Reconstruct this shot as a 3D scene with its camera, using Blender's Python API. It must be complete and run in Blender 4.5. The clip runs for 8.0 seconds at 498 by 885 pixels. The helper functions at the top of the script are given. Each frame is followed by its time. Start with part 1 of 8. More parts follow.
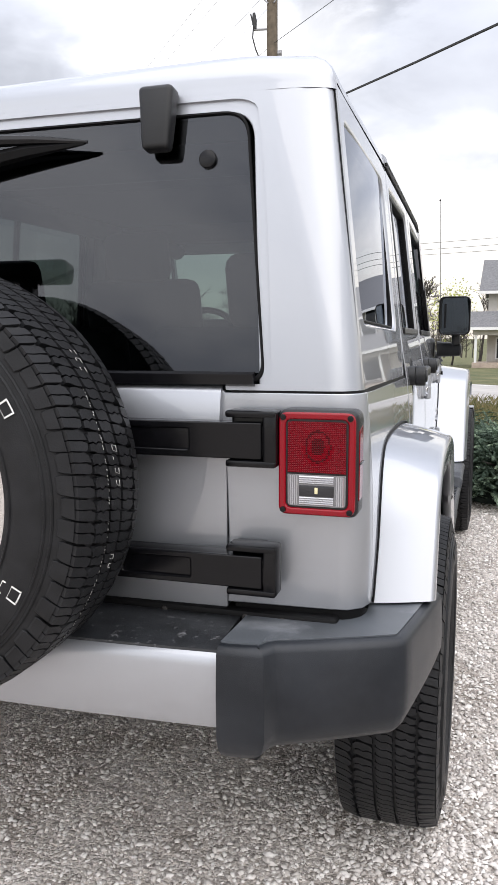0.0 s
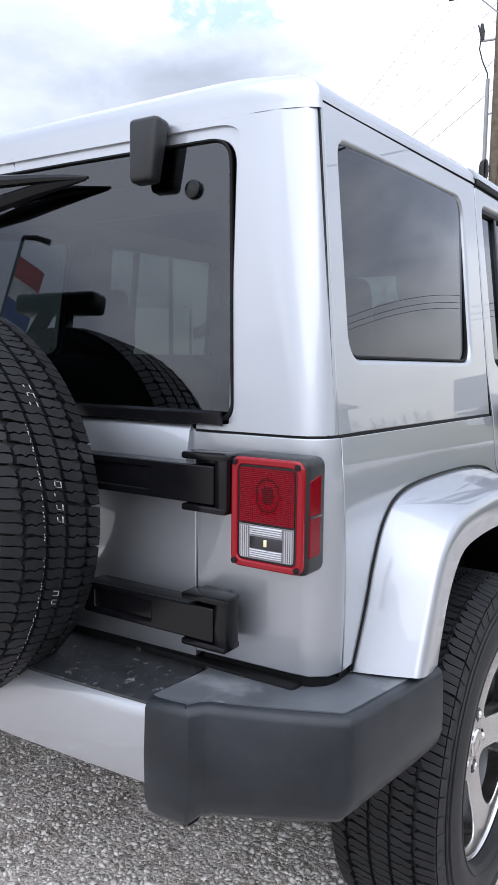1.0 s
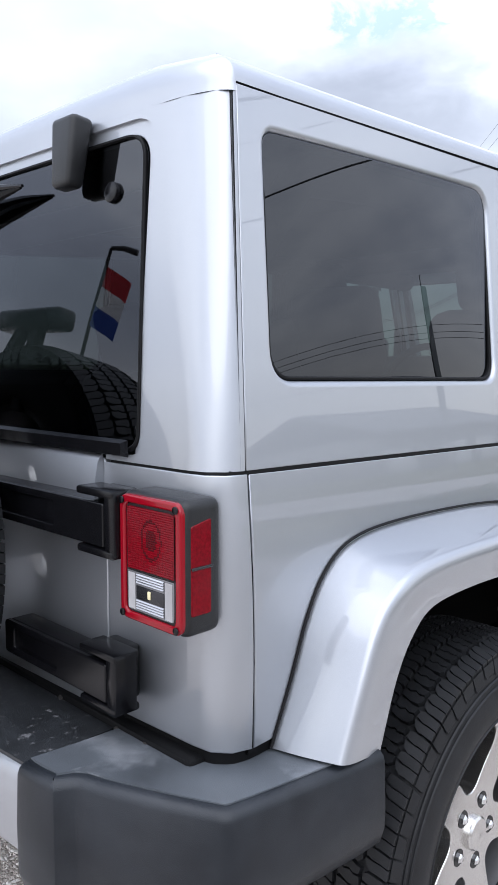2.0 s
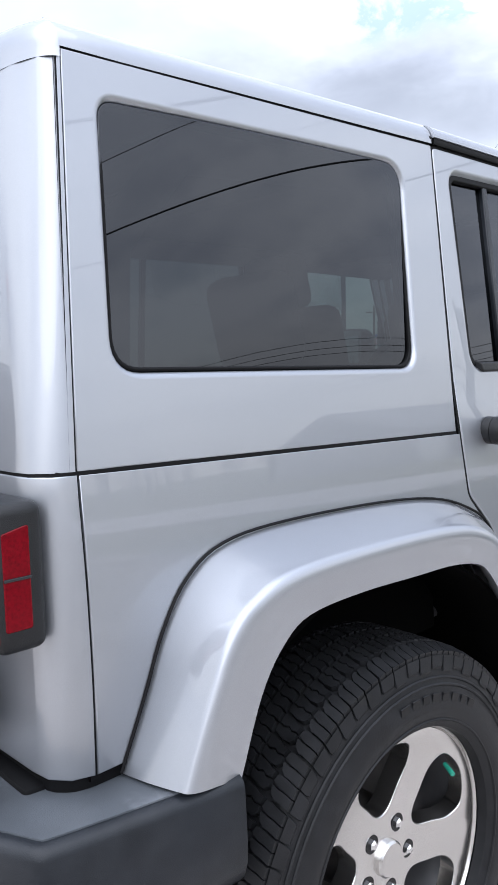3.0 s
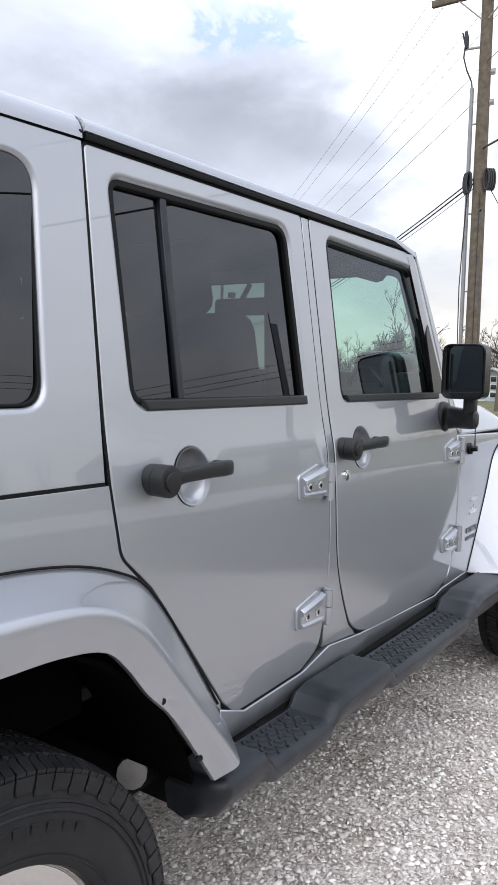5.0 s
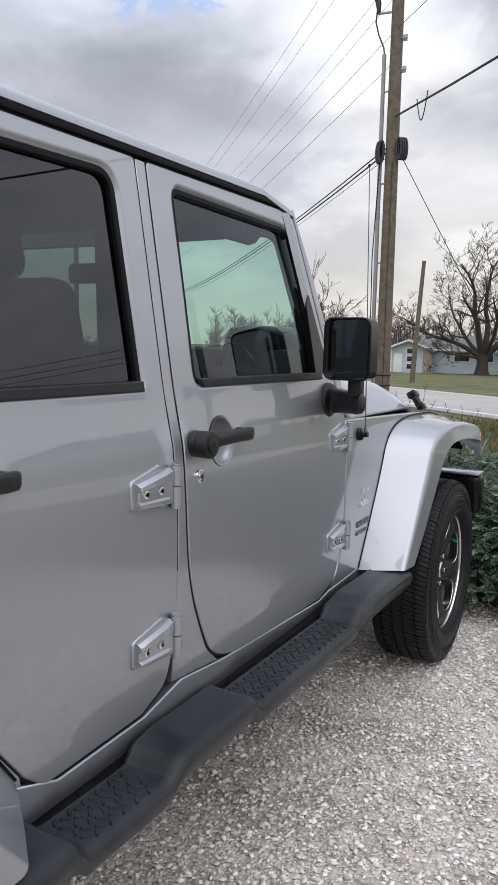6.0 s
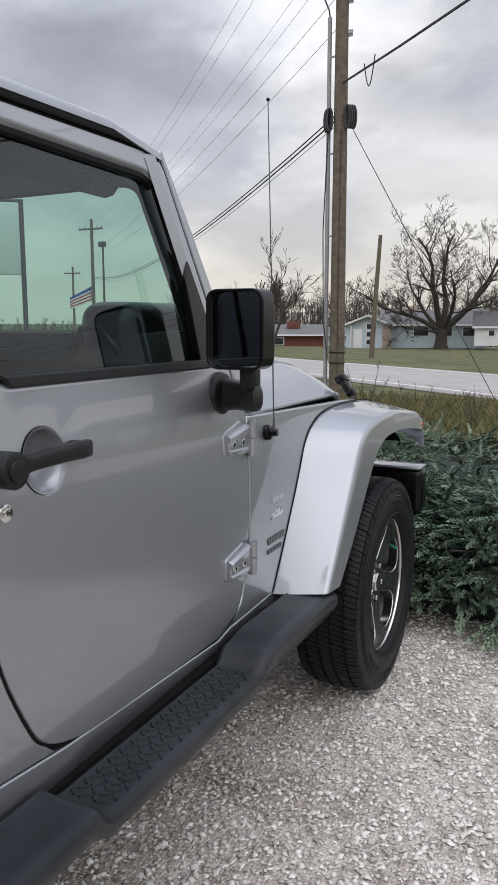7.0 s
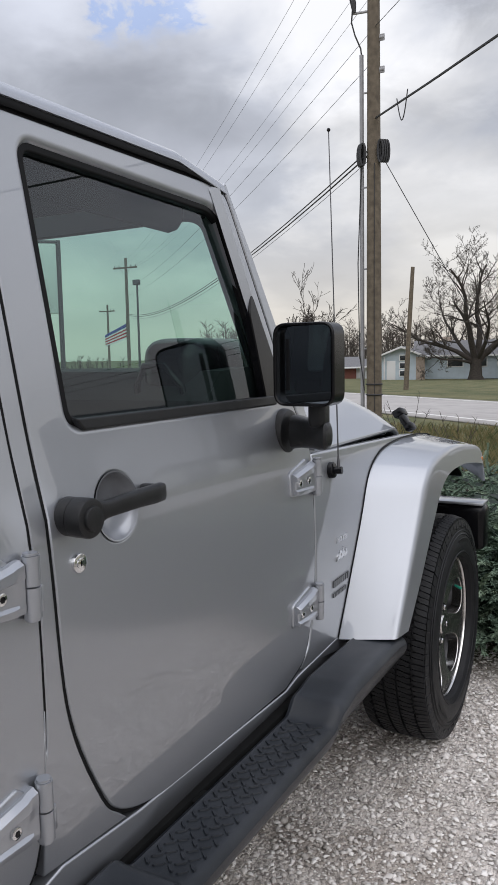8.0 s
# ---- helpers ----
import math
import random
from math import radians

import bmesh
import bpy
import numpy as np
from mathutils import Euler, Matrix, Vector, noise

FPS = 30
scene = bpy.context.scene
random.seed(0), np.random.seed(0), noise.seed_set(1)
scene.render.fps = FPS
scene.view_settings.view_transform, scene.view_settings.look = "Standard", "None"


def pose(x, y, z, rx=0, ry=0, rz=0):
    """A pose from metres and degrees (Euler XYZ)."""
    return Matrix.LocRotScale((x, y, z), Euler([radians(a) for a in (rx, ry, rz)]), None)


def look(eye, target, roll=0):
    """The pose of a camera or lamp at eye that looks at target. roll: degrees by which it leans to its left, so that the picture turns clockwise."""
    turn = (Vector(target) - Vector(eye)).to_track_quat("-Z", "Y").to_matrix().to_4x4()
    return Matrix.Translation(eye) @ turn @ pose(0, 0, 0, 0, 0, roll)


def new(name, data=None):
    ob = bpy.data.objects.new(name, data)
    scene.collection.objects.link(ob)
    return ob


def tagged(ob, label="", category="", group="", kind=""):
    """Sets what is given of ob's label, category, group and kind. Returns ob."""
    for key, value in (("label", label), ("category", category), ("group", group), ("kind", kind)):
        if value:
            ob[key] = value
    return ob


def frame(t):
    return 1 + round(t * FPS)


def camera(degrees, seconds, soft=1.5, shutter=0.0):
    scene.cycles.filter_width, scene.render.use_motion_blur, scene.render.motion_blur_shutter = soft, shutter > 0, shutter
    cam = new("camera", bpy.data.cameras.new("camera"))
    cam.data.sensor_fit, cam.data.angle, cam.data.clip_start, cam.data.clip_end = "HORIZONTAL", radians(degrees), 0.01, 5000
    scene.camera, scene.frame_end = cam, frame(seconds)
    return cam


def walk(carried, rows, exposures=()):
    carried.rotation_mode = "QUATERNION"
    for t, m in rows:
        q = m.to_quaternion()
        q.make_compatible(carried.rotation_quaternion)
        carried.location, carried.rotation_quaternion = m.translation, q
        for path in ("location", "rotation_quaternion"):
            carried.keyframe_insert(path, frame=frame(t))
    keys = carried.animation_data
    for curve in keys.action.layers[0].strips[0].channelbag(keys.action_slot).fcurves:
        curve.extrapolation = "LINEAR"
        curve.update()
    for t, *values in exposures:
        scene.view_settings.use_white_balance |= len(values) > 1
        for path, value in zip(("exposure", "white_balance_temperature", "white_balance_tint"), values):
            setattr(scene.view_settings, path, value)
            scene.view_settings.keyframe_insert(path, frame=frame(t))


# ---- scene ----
# The car stands along +y, its rear axle over y = 0 and its right side towards +x.
from mathutils.geometry import delaunay_2d_cdt

cam = camera(35.53, 8.0)
# seconds, eye, Euler angles
PATH = [
    (0.0, 0.9670, -1.9373, 1.2377, 82.092, 0.203, 16.863),
    (0.5, 1.2054, -1.8032, 1.2632, 83.132, -0.271, 26.128),
    (1.0, 1.3292, -1.6696, 1.2706, 83.370, -0.593, 33.510),
    (2.5, 1.5836, -1.1370, 1.2946, 84.168, 0.544, 47.305),
    (3.0, 1.6213, -1.0413, 1.2725, 83.994, 1.356, 47.285),
    (3.5, 1.5985, -0.9588, 1.2869, 83.666, 1.033, 43.398),
    (4.0, 1.6036, -0.8669, 1.3108, 83.985, -0.305, 39.434),
    (4.5, 1.6526, -0.7310, 1.3079, 84.379, -1.144, 37.117),
    (5.0, 1.6956, -0.6051, 1.3202, 84.513, -1.151, 34.778),
    (6.5, 1.6360, 0.0687, 1.3421, 81.532, -0.616, 26.994),
    (7.0, 1.6206, 0.3245, 1.3432, 81.035, 0.082, 26.201),
    (7.5, 1.5665, 0.3953, 1.3306, 81.689, 0.660, 26.990),
    (8.0, 1.5158, 0.3566, 1.3463, 83.523, 1.136, 28.543),
]
walk(cam, [(t, pose(x, y, z, rx, ry, rz)) for t, x, y, z, rx, ry, rz in PATH],
     exposures=[(0.0, 0.96, 6720, 10), (1.0, 1.05, 6130, 10), (2.5, 1.06, 6120, 10), (4.0, 1.06, 6200, 10), (5.0, 0.84, 6400, 10),
                (6.5, 0.35, 6580, 10), (8.0, 0.30, 6580, 10)])

# ---- world and sun ----
SUN_EL, SUN_AZ = 62.0, 140.0   # degrees; the azimuth is counted from +y towards +x
world = bpy.data.worlds.new("overcast_sky")
scene.world = world
world.use_nodes = True
wn, wl = world.node_tree.nodes, world.node_tree.links
wn.clear()


def wnode(kind, **values):
    node = wn.new(kind)
    for key, value in values.items():
        if key in node.inputs:
            node.inputs[key].default_value = value
    return node


w_out = wnode("ShaderNodeOutputWorld")
w_sky = wnode("ShaderNodeTexSky")
w_sky.sky_type, w_sky.sun_disc = "NISHITA", False
w_sky.sun_elevation, w_sky.sun_rotation = radians(SUN_EL), radians(SUN_AZ)
w_co = wnode("ShaderNodeTexCoord")
# flatten the direction so that the clouds draw out towards the horizon
w_sep = wnode("ShaderNodeSeparateXYZ")
wl.new(w_co.outputs["Generated"], w_sep.inputs[0])
w_up = wn.new("ShaderNodeMath"); w_up.operation = "ADD"; w_up.inputs[1].default_value = 0.34
wl.new(w_sep.outputs[2], w_up.inputs[0])
w_max = wn.new("ShaderNodeMath"); w_max.operation = "MAXIMUM"; w_max.inputs[1].default_value = 0.26
wl.new(w_up.outputs[0], w_max.inputs[0])
w_div = wn.new("ShaderNodeVectorMath"); w_div.operation = "DIVIDE"
w_cmb = wnode("ShaderNodeCombineXYZ")
for k in range(3):
    wl.new(w_max.outputs[0], w_cmb.inputs[k])
w_off = wn.new("ShaderNodeVectorMath"); w_off.operation = "ADD"; w_off.inputs[1].default_value = (3.1, 1.7, 0.6)
wl.new(w_co.outputs["Generated"], w_div.inputs[0])
wl.new(w_div.outputs[0], w_off.inputs[0])
wl.new(w_cmb.outputs[0], w_div.inputs[1])
w_n1 = wnode("ShaderNodeTexNoise", Scale=0.85, Detail=6.0, Roughness=0.52, Distortion=0.35)
w_n2 = wnode("ShaderNodeTexNoise", Scale=2.6, Detail=5.0, Roughness=0.55, Distortion=0.2)
wl.new(w_off.outputs[0], w_n1.inputs["Vector"])
wl.new(w_off.outputs[0], w_n2.inputs["Vector"])
w_mixn = wn.new("ShaderNodeMix"); w_mixn.data_type = "FLOAT"; w_mixn.inputs[0].default_value = 0.28
wl.new(w_n1.outputs[0], w_mixn.inputs[2])
wl.new(w_n2.outputs[0], w_mixn.inputs[3])
w_ramp = wnode("ShaderNodeValToRGB")
cr = w_ramp.color_ramp
cr.elements[0].position, cr.elements[0].color = 0.36, (0.50, 0.515, 0.575, 1)
cr.elements[1].position, cr.elements[1].color = 0.595, (1.07, 1.06, 1.06, 1)
el = cr.elements.new(0.49); el.color = (0.66, 0.68, 0.74, 1)
wl.new(w_mixn.outputs[0], w_ramp.inputs[0])
# a warm, bright band close to the horizon
w_hor = wn.new("ShaderNodeMapRange")
w_hor.inputs["From Min"].default_value, w_hor.inputs["From Max"].default_value = 0.02, 0.18
w_hor.inputs["To Min"].default_value, w_hor.inputs["To Max"].default_value = 0.65, 0.0
wl.new(w_sep.outputs[2], w_hor.inputs["Value"])
w_warm = wn.new("ShaderNodeMix"); w_warm.data_type = "RGBA"
w_warm.inputs[7].default_value = (0.96, 0.875, 0.75, 1)
wl.new(w_hor.outputs[0], w_warm.inputs[0])
wl.new(w_ramp.outputs[0], w_warm.inputs[6])
# the overcast is mixed over the clear sky, whose blue shows faintly between the clouds
w_skyc = wn.new("ShaderNodeMix"); w_skyc.data_type = "RGBA"; w_skyc.inputs[0].default_value = 0.90
w_skys = wn.new("ShaderNodeVectorMath"); w_skys.operation = "SCALE"; w_skys.inputs["Scale"].default_value = 0.10
wl.new(w_sky.outputs[0], w_skys.inputs[0])
wl.new(w_skys.outputs[0], w_skyc.inputs[6])


def wmath(op, a, b=0.0):
    """One Math node; a and b are sockets or numbers."""
    node = wn.new("ShaderNodeMath")
    node.operation = op
    for k, v in enumerate((a, b)):
        if isinstance(v, (int, float)):
            node.inputs[k].default_value = v
        else:
            wl.new(v, node.inputs[k])
    return node.outputs[0]


# single large clouds and gaps: azimuth from +y towards -x and elevation in degrees, half widths, how much brighter or darker
w_az = wmath("MULTIPLY", wmath("ARCTAN2", wmath("MULTIPLY", w_sep.outputs[0], -1.0), w_sep.outputs[1]), 57.2958)
w_el = wmath("MULTIPLY", wmath("ARCSINE", w_sep.outputs[2]), 57.2958)
w_n3 = wnode("ShaderNodeTexNoise", Scale=5.5, Detail=6.0, Roughness=0.62, Distortion=0.4)
wl.new(w_off.outputs[0], w_n3.inputs["Vector"])
w_wob = wmath("SUBTRACT", w_n3.outputs[0], 0.5)
w_az = wmath("ADD", w_az, wmath("MULTIPLY", w_wob, 22.0))
w_el = wmath("ADD", w_el, wmath("MULTIPLY", wmath("SUBTRACT", w_n2.outputs[0], 0.5), 14.0))


def cloud(az, el_, half_az, half_el):
    """A soft patch of sky, one in its middle and nought outside it."""
    qa = wmath("POWER", wmath("DIVIDE", wmath("SUBTRACT", w_az, az), half_az), 2.0)
    qe = wmath("POWER", wmath("DIVIDE", wmath("SUBTRACT", w_el, el_), half_el), 2.0)
    return wmath("POWER", 2.71828, wmath("MULTIPLY", wmath("ADD", qa, qe), -1.0))


w_sum = 1.0
# last two: unseen patches behind the walk, added to brighten the rear faces
for az, el_, ha, he, amount in ((37.0, 16.5, 12.0, 3.2, -0.30), (16.0, 15.0, 8.0, 3.0, -0.26), (10.5, 22.5, 4.0, 4.0, -0.35), (14.0, 10.0, 11.0, 1.6, -0.16),
                                (23.5, 18.5, 5.0, 3.0, 0.20), (42.0, 23.0, 9.0, 3.4, 0.26), (30.0, 11.0, 7.0, 2.2, 0.12), (62.0, 19.0, 12.0, 5.0, 0.12), (150.0, 22.0, 40.0, 20.0, 0.26), (-150.0, 22.0, 40.0, 20.0, 0.26)):
    w_sum = wmath("ADD", w_sum, wmath("MULTIPLY", cloud(az, el_, ha, he), amount))
w_cl = wn.new("ShaderNodeVectorMath"); w_cl.operation = "SCALE"
wl.new(w_warm.outputs[2], w_cl.inputs[0])
wl.new(w_sum, w_cl.inputs["Scale"])
w_gap = wn.new("ShaderNodeMix"); w_gap.data_type = "RGBA"
wl.new(wmath("MINIMUM", wmath("MULTIPLY", cloud(34.8, 22.3, 1.3, 1.7), 0.9), 0.62), w_gap.inputs[0])
wl.new(w_cl.outputs[0], w_gap.inputs[6])
w_gap.inputs[7].default_value = (0.36, 0.52, 0.90, 1)
wl.new(w_gap.outputs[2], w_skyc.inputs[7])
# an overcast is brighter overhead than low down
w_glow = wmath("ADD", wmath("MULTIPLY", wmath("POWER", wmath("MAXIMUM", w_sep.outputs[2], 0.0), 1.7), 0.62), 0.70)
w_bg = wnode("ShaderNodeBackground", Strength=1.0)
wl.new(w_glow, w_bg.inputs[1])
w_blue = wn.new("ShaderNodeMix"); w_blue.data_type = "RGBA"; w_blue.blend_type = "MULTIPLY"
wl.new(wmath("MINIMUM", wmath("MAXIMUM", wmath("MULTIPLY", w_sep.outputs[2], 1.3), 0.0), 1.0), w_blue.inputs[0])
wl.new(w_skyc.outputs[2], w_blue.inputs[6])
w_blue.inputs[7].default_value = (0.94, 0.98, 1.06, 1)
wl.new(w_blue.outputs[2], w_bg.inputs[0])
wl.new(w_bg.outputs[0], w_out.inputs[0])

sun = new("sun", bpy.data.lights.new("sun", "SUN"))
sun.data.energy, sun.data.angle, sun.data.color = 1.10, radians(90), (1.0, 0.955, 0.91)
_az, _el = radians(SUN_AZ), radians(SUN_EL)
sun.matrix_world = look((0, 0, 30), (-math.sin(_az) * 10, -math.cos(_az) * 10, 30 - math.tan(_el) * 10))

# ---- materials ----
def mat(name, color, rough=0.5, metal=0.0, coat=0.0, noise_scale=0.0, noise_amt=0.15, bump=0.0, bump_scale=200.0,
        rough_var=0.0, spec=0.5, coat_rough=0.03, dirt=None, dirt_scale=3.0, dirt_range=(0.55, 0.75), coat_ior=1.5):
    """Principled material with colour variation, fine relief, dirt and roughness variation in object space."""
    m = bpy.data.materials.new(name)
    m.use_nodes = True
    n, l = m.node_tree.nodes, m.node_tree.links
    b = n["Principled BSDF"]
    b.inputs["Roughness"].default_value, b.inputs["Metallic"].default_value = rough, metal
    b.inputs["Coat Weight"].default_value, b.inputs["Coat Roughness"].default_value = coat, coat_rough
    b.inputs["Coat IOR"].default_value = coat_ior
    b.inputs["Specular IOR Level"].default_value = spec
    b.inputs["Base Color"].default_value = (*color, 1)
    co = n.new("ShaderNodeTexCoord")
    col = None
    if noise_scale:
        t = n.new("ShaderNodeTexNoise")
        t.inputs["Scale"].default_value, t.inputs["Detail"].default_value = noise_scale, 5
        l.new(co.outputs["Object"], t.inputs["Vector"])
        r = n.new("ShaderNodeValToRGB")
        k0, k1 = 1 - noise_amt, 1 + noise_amt
        r.color_ramp.elements[0].position, r.color_ramp.elements[1].position = 0.3, 0.7
        r.color_ramp.elements[0].color = (*[c * k0 for c in color], 1)
        r.color_ramp.elements[1].color = (*[min(1, c * k1) for c in color], 1)
        l.new(t.outputs[0], r.inputs[0])
        col = r.outputs[0]
        if rough_var:
            mr = n.new("ShaderNodeMapRange")
            mr.inputs["To Min"].default_value, mr.inputs["To Max"].default_value = rough - rough_var, rough + rough_var
            l.new(t.outputs[0], mr.inputs["Value"])
            l.new(mr.outputs[0], b.inputs["Roughness"])
    if dirt:
        t2 = n.new("ShaderNodeTexNoise")
        t2.inputs["Scale"].default_value, t2.inputs["Detail"].default_value, t2.inputs["Roughness"].default_value = dirt_scale, 8, 0.65
        l.new(co.outputs["Object"], t2.inputs["Vector"])
        mr2 = n.new("ShaderNodeMapRange")
        mr2.inputs["From Min"].default_value, mr2.inputs["From Max"].default_value = dirt_range
        l.new(t2.outputs[0], mr2.inputs["Value"])
        mx = n.new("ShaderNodeMix")
        mx.data_type = "RGBA"
        l.new(mr2.outputs[0], mx.inputs[0])
        mx.inputs[6].default_value = (*color, 1)
        if col:
            l.new(col, mx.inputs[6])
        mx.inputs[7].default_value = (*dirt, 1)
        col = mx.outputs[2]
    if col:
        l.new(col, b.inputs["Base Color"])
    if bump:
        t3 = n.new("ShaderNodeTexNoise")
        t3.inputs["Scale"].default_value, t3.inputs["Detail"].default_value = bump_scale, 4
        l.new(co.outputs["Object"], t3.inputs["Vector"])
        bp = n.new("ShaderNodeBump")
        bp.inputs["Strength"].default_value, bp.inputs["Distance"].default_value = bump, 0.002
        l.new(t3.outputs[0], bp.inputs["Height"])
        l.new(bp.outputs[0], b.inputs["Normal"])
    return m


def glass(name, tint, ior=1.5, rough=0.0):
    """Tinted pane: clear tint seen through, with a mirror gloss that grows towards grazing view."""
    m = bpy.data.materials.new(name)
    m.use_nodes = True
    n, l = m.node_tree.nodes, m.node_tree.links
    n.remove(n["Principled BSDF"])
    tr, gl, fr, mx = n.new("ShaderNodeBsdfTransparent"), n.new("ShaderNodeBsdfGlossy"), n.new("ShaderNodeLayerWeight"), n.new("ShaderNodeMixShader")
    tr.inputs[0].default_value = (*tint, 1)
    gl.inputs["Roughness"].default_value = rough
    gl.inputs["Color"].default_value = (0.90, 0.93, 1.0, 1)
    f0 = ((ior - 1) / (ior + 1)) ** 2
    pw, sc = n.new("ShaderNodeMath"), n.new("ShaderNodeMapRange")
    pw.operation = "POWER"
    pw.inputs[1].default_value = 5.0
    sc.inputs["To Min"].default_value, sc.inputs["To Max"].default_value = f0, 1.0
    fr.inputs["Blend"].default_value = 0.5
    l.new(fr.outputs["Facing"], pw.inputs[0])
    l.new(pw.outputs[0], sc.inputs["Value"])
    l.new(sc.outputs[0], mx.inputs[0])
    l.new(tr.outputs[0], mx.inputs[1])
    l.new(gl.outputs[0], mx.inputs[2])
    l.new(mx.outputs[0], n["Material Output"].inputs[0])
    return m


PAINT = mat("silver_paint", (0.425, 0.441, 0.472), 0.50, metal=0.93, coat=1.0, coat_rough=0.008, coat_ior=1.68, noise_scale=900, noise_amt=0.05)
PAINT_FLARE = PAINT
BLACK_PLASTIC = mat("textured_black_plastic", (0.0085, 0.0089, 0.0098), 0.36, spec=0.42, noise_scale=30, noise_amt=0.25, bump=0.35, bump_scale=900, rough_var=0.1)
BUMPER_PLASTIC = mat("weathered_charcoal_plastic", (0.010, 0.0125, 0.0165), 0.36, spec=0.36, noise_scale=9, noise_amt=0.3, bump=0.25, bump_scale=700, rough_var=0.1,
                     dirt=(0.030, 0.033, 0.039), dirt_scale=5, dirt_range=(0.42, 0.80))
WORN_PAD = mat("scuffed_step_plastic", (0.022, 0.024, 0.027), 0.34, noise_scale=22, noise_amt=0.35, bump=0.3, bump_scale=500, dirt=(0.24, 0.24, 0.25), dirt_scale=55, dirt_range=(0.58, 0.74))
CUP_SHADE = mat("shaded_cup", (0.11, 0.115, 0.125), 0.42, noise_scale=30, noise_amt=0.15, bump=0.2, bump_scale=900)
SHEEN_TOP = mat("sheen_charcoal_plastic", (0.080, 0.089, 0.100), 0.36, noise_scale=6, noise_amt=0.4, bump=0.25, bump_scale=700, rough_var=0.1, dirt=(0.26, 0.27, 0.29), dirt_scale=7, dirt_range=(0.52, 0.74))
GLOSS_BLACK = mat("satin_black", (0.004, 0.004, 0.005), 0.22, spec=0.28, noise_scale=40, noise_amt=0.2, rough_var=0.05)
RUBBER_SEAL = mat("black_rubber_seal", (0.004, 0.004, 0.0045), 0.55, spec=0.18, bump=0.1)
TYRE = mat("tyre_rubber", (0.0120, 0.0124, 0.0138), 0.50, spec=0.26, noise_scale=25, noise_amt=0.3, bump=0.25, bump_scale=350, rough_var=0.08,
           dirt=(0.022, 0.0215, 0.020), dirt_scale=22, dirt_range=(0.60, 0.85))
TYRE_LETTER = mat("raised_black_lettering", (0.010, 0.010, 0.0105), 0.5, spec=0.25)
WHITE_LETTER = mat("white_lettering", (0.75, 0.75, 0.73), 0.6, noise_scale=60, noise_amt=0.1)
ALLOY = mat("machined_alloy", (0.70, 0.685, 0.665), 0.24, metal=1.0, noise_scale=14, noise_amt=0.02, rough_var=0.02)
ALLOY_DARK = mat("dark_painted_alloy", (0.10, 0.10, 0.105), 0.4, metal=0.6, noise_scale=30, noise_amt=0.1)
CHROME = mat("chrome", (0.8, 0.8, 0.8), 0.12, metal=1.0)
BRAKE = mat("brake_iron", (0.045, 0.042, 0.040), 0.6, metal=0.5, noise_scale=40, noise_amt=0.2)
GREEN_CAP = mat("green_valve_cap", (0.03, 0.32, 0.22), 0.4)
GLASS_DARK = glass("privacy_glass", (0.066, 0.080, 0.087), 1.72)
GLASS_REAR = glass("rear_privacy_glass", (0.17, 0.20, 0.20), 1.72)
GLASS_GREEN = glass("green_tinted_glass", (0.62, 0.785, 0.735), 1.68)
MIRROR_GLASS = mat("mirror_glass", (0.22, 0.25, 0.28), 0.02, metal=1.0)
LENS_RED = mat("red_lens", (0.15, 0.001, 0.006), 0.16, spec=0.04, coat=0.3, noise_scale=260, noise_amt=0.25)
LENS_BRIGHT = mat("lit_red_lens", (0.16, 0.001, 0.006), 0.2, spec=0.04, noise_scale=260, noise_amt=0.25)
LENS_CORE = mat("dark_red_lens_centre", (0.045, 0.0006, 0.002), 0.2, spec=0.15)
LENS_RED_RIM = mat("bright_red_lens_rim", (0.24, 0.0015, 0.009), 0.12, spec=0.2, coat=0.4)
LENS_CLEAR = mat("clear_lens", (0.58, 0.58, 0.60), 0.14, metal=0.55, coat=0.6)
LENS_BACK = mat("grey_lamp_backing", (0.24, 0.24, 0.25), 0.25, metal=0.5)
LENS_DARK = mat("lamp_reflector_shadow", (0.05, 0.05, 0.055), 0.2, metal=0.6)
BULB = mat("yellow_bulb", (0.80, 0.72, 0.45), 0.2)
AMBER = mat("amber_lens", (0.8, 0.22, 0.02), 0.2, coat=1.0)
INTERIOR = mat("dark_interior_cloth", (0.013, 0.013, 0.0145), 0.85, noise_scale=60, noise_amt=0.2)
HEADLINER = mat("grey_headliner", (0.022, 0.022, 0.025), 0.9, noise_scale=50, noise_amt=0.15)
UNDERBODY = mat("underbody_black", (0.007, 0.007, 0.007), 0.8, spec=0.1, noise_scale=12, noise_amt=0.3)
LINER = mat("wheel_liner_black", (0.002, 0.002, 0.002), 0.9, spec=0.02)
EXHAUST = mat("exhaust_steel", (0.30, 0.285, 0.27), 0.4, metal=0.9, noise_scale=20, noise_amt=0.2)
BADGE_SILVER = mat("silver_badge", (0.75, 0.76, 0.78), 0.25, metal=0.8)
BADGE_GREY = mat("grey_badge", (0.16, 0.165, 0.17), 0.35, metal=0.5)

# ---- mesh helpers ----
def mesh_ob(name, verts, faces, material, parent=None, label="", sharp=35.0, normals=None):
    """One mesh object from vertices and faces, smooth but for edges sharper than sharp degrees."""
    me = bpy.data.meshes.new(name)
    me.from_pydata([tuple(v) for v in verts], [], [tuple(f) for f in faces])
    me.materials.append(material)
    me.polygons.foreach_set("use_smooth", [True] * len(me.polygons))
    me.update()
    if normals is not None:
        me.normals_split_custom_set_from_vertices([tuple(n) for n in normals])
    elif sharp < 180:
        me.set_sharp_from_angle(angle=radians(sharp))
    ob = new(name, me)
    if parent is not None:
        ob.parent = parent
    if label:
        ob["label"] = label
    return ob


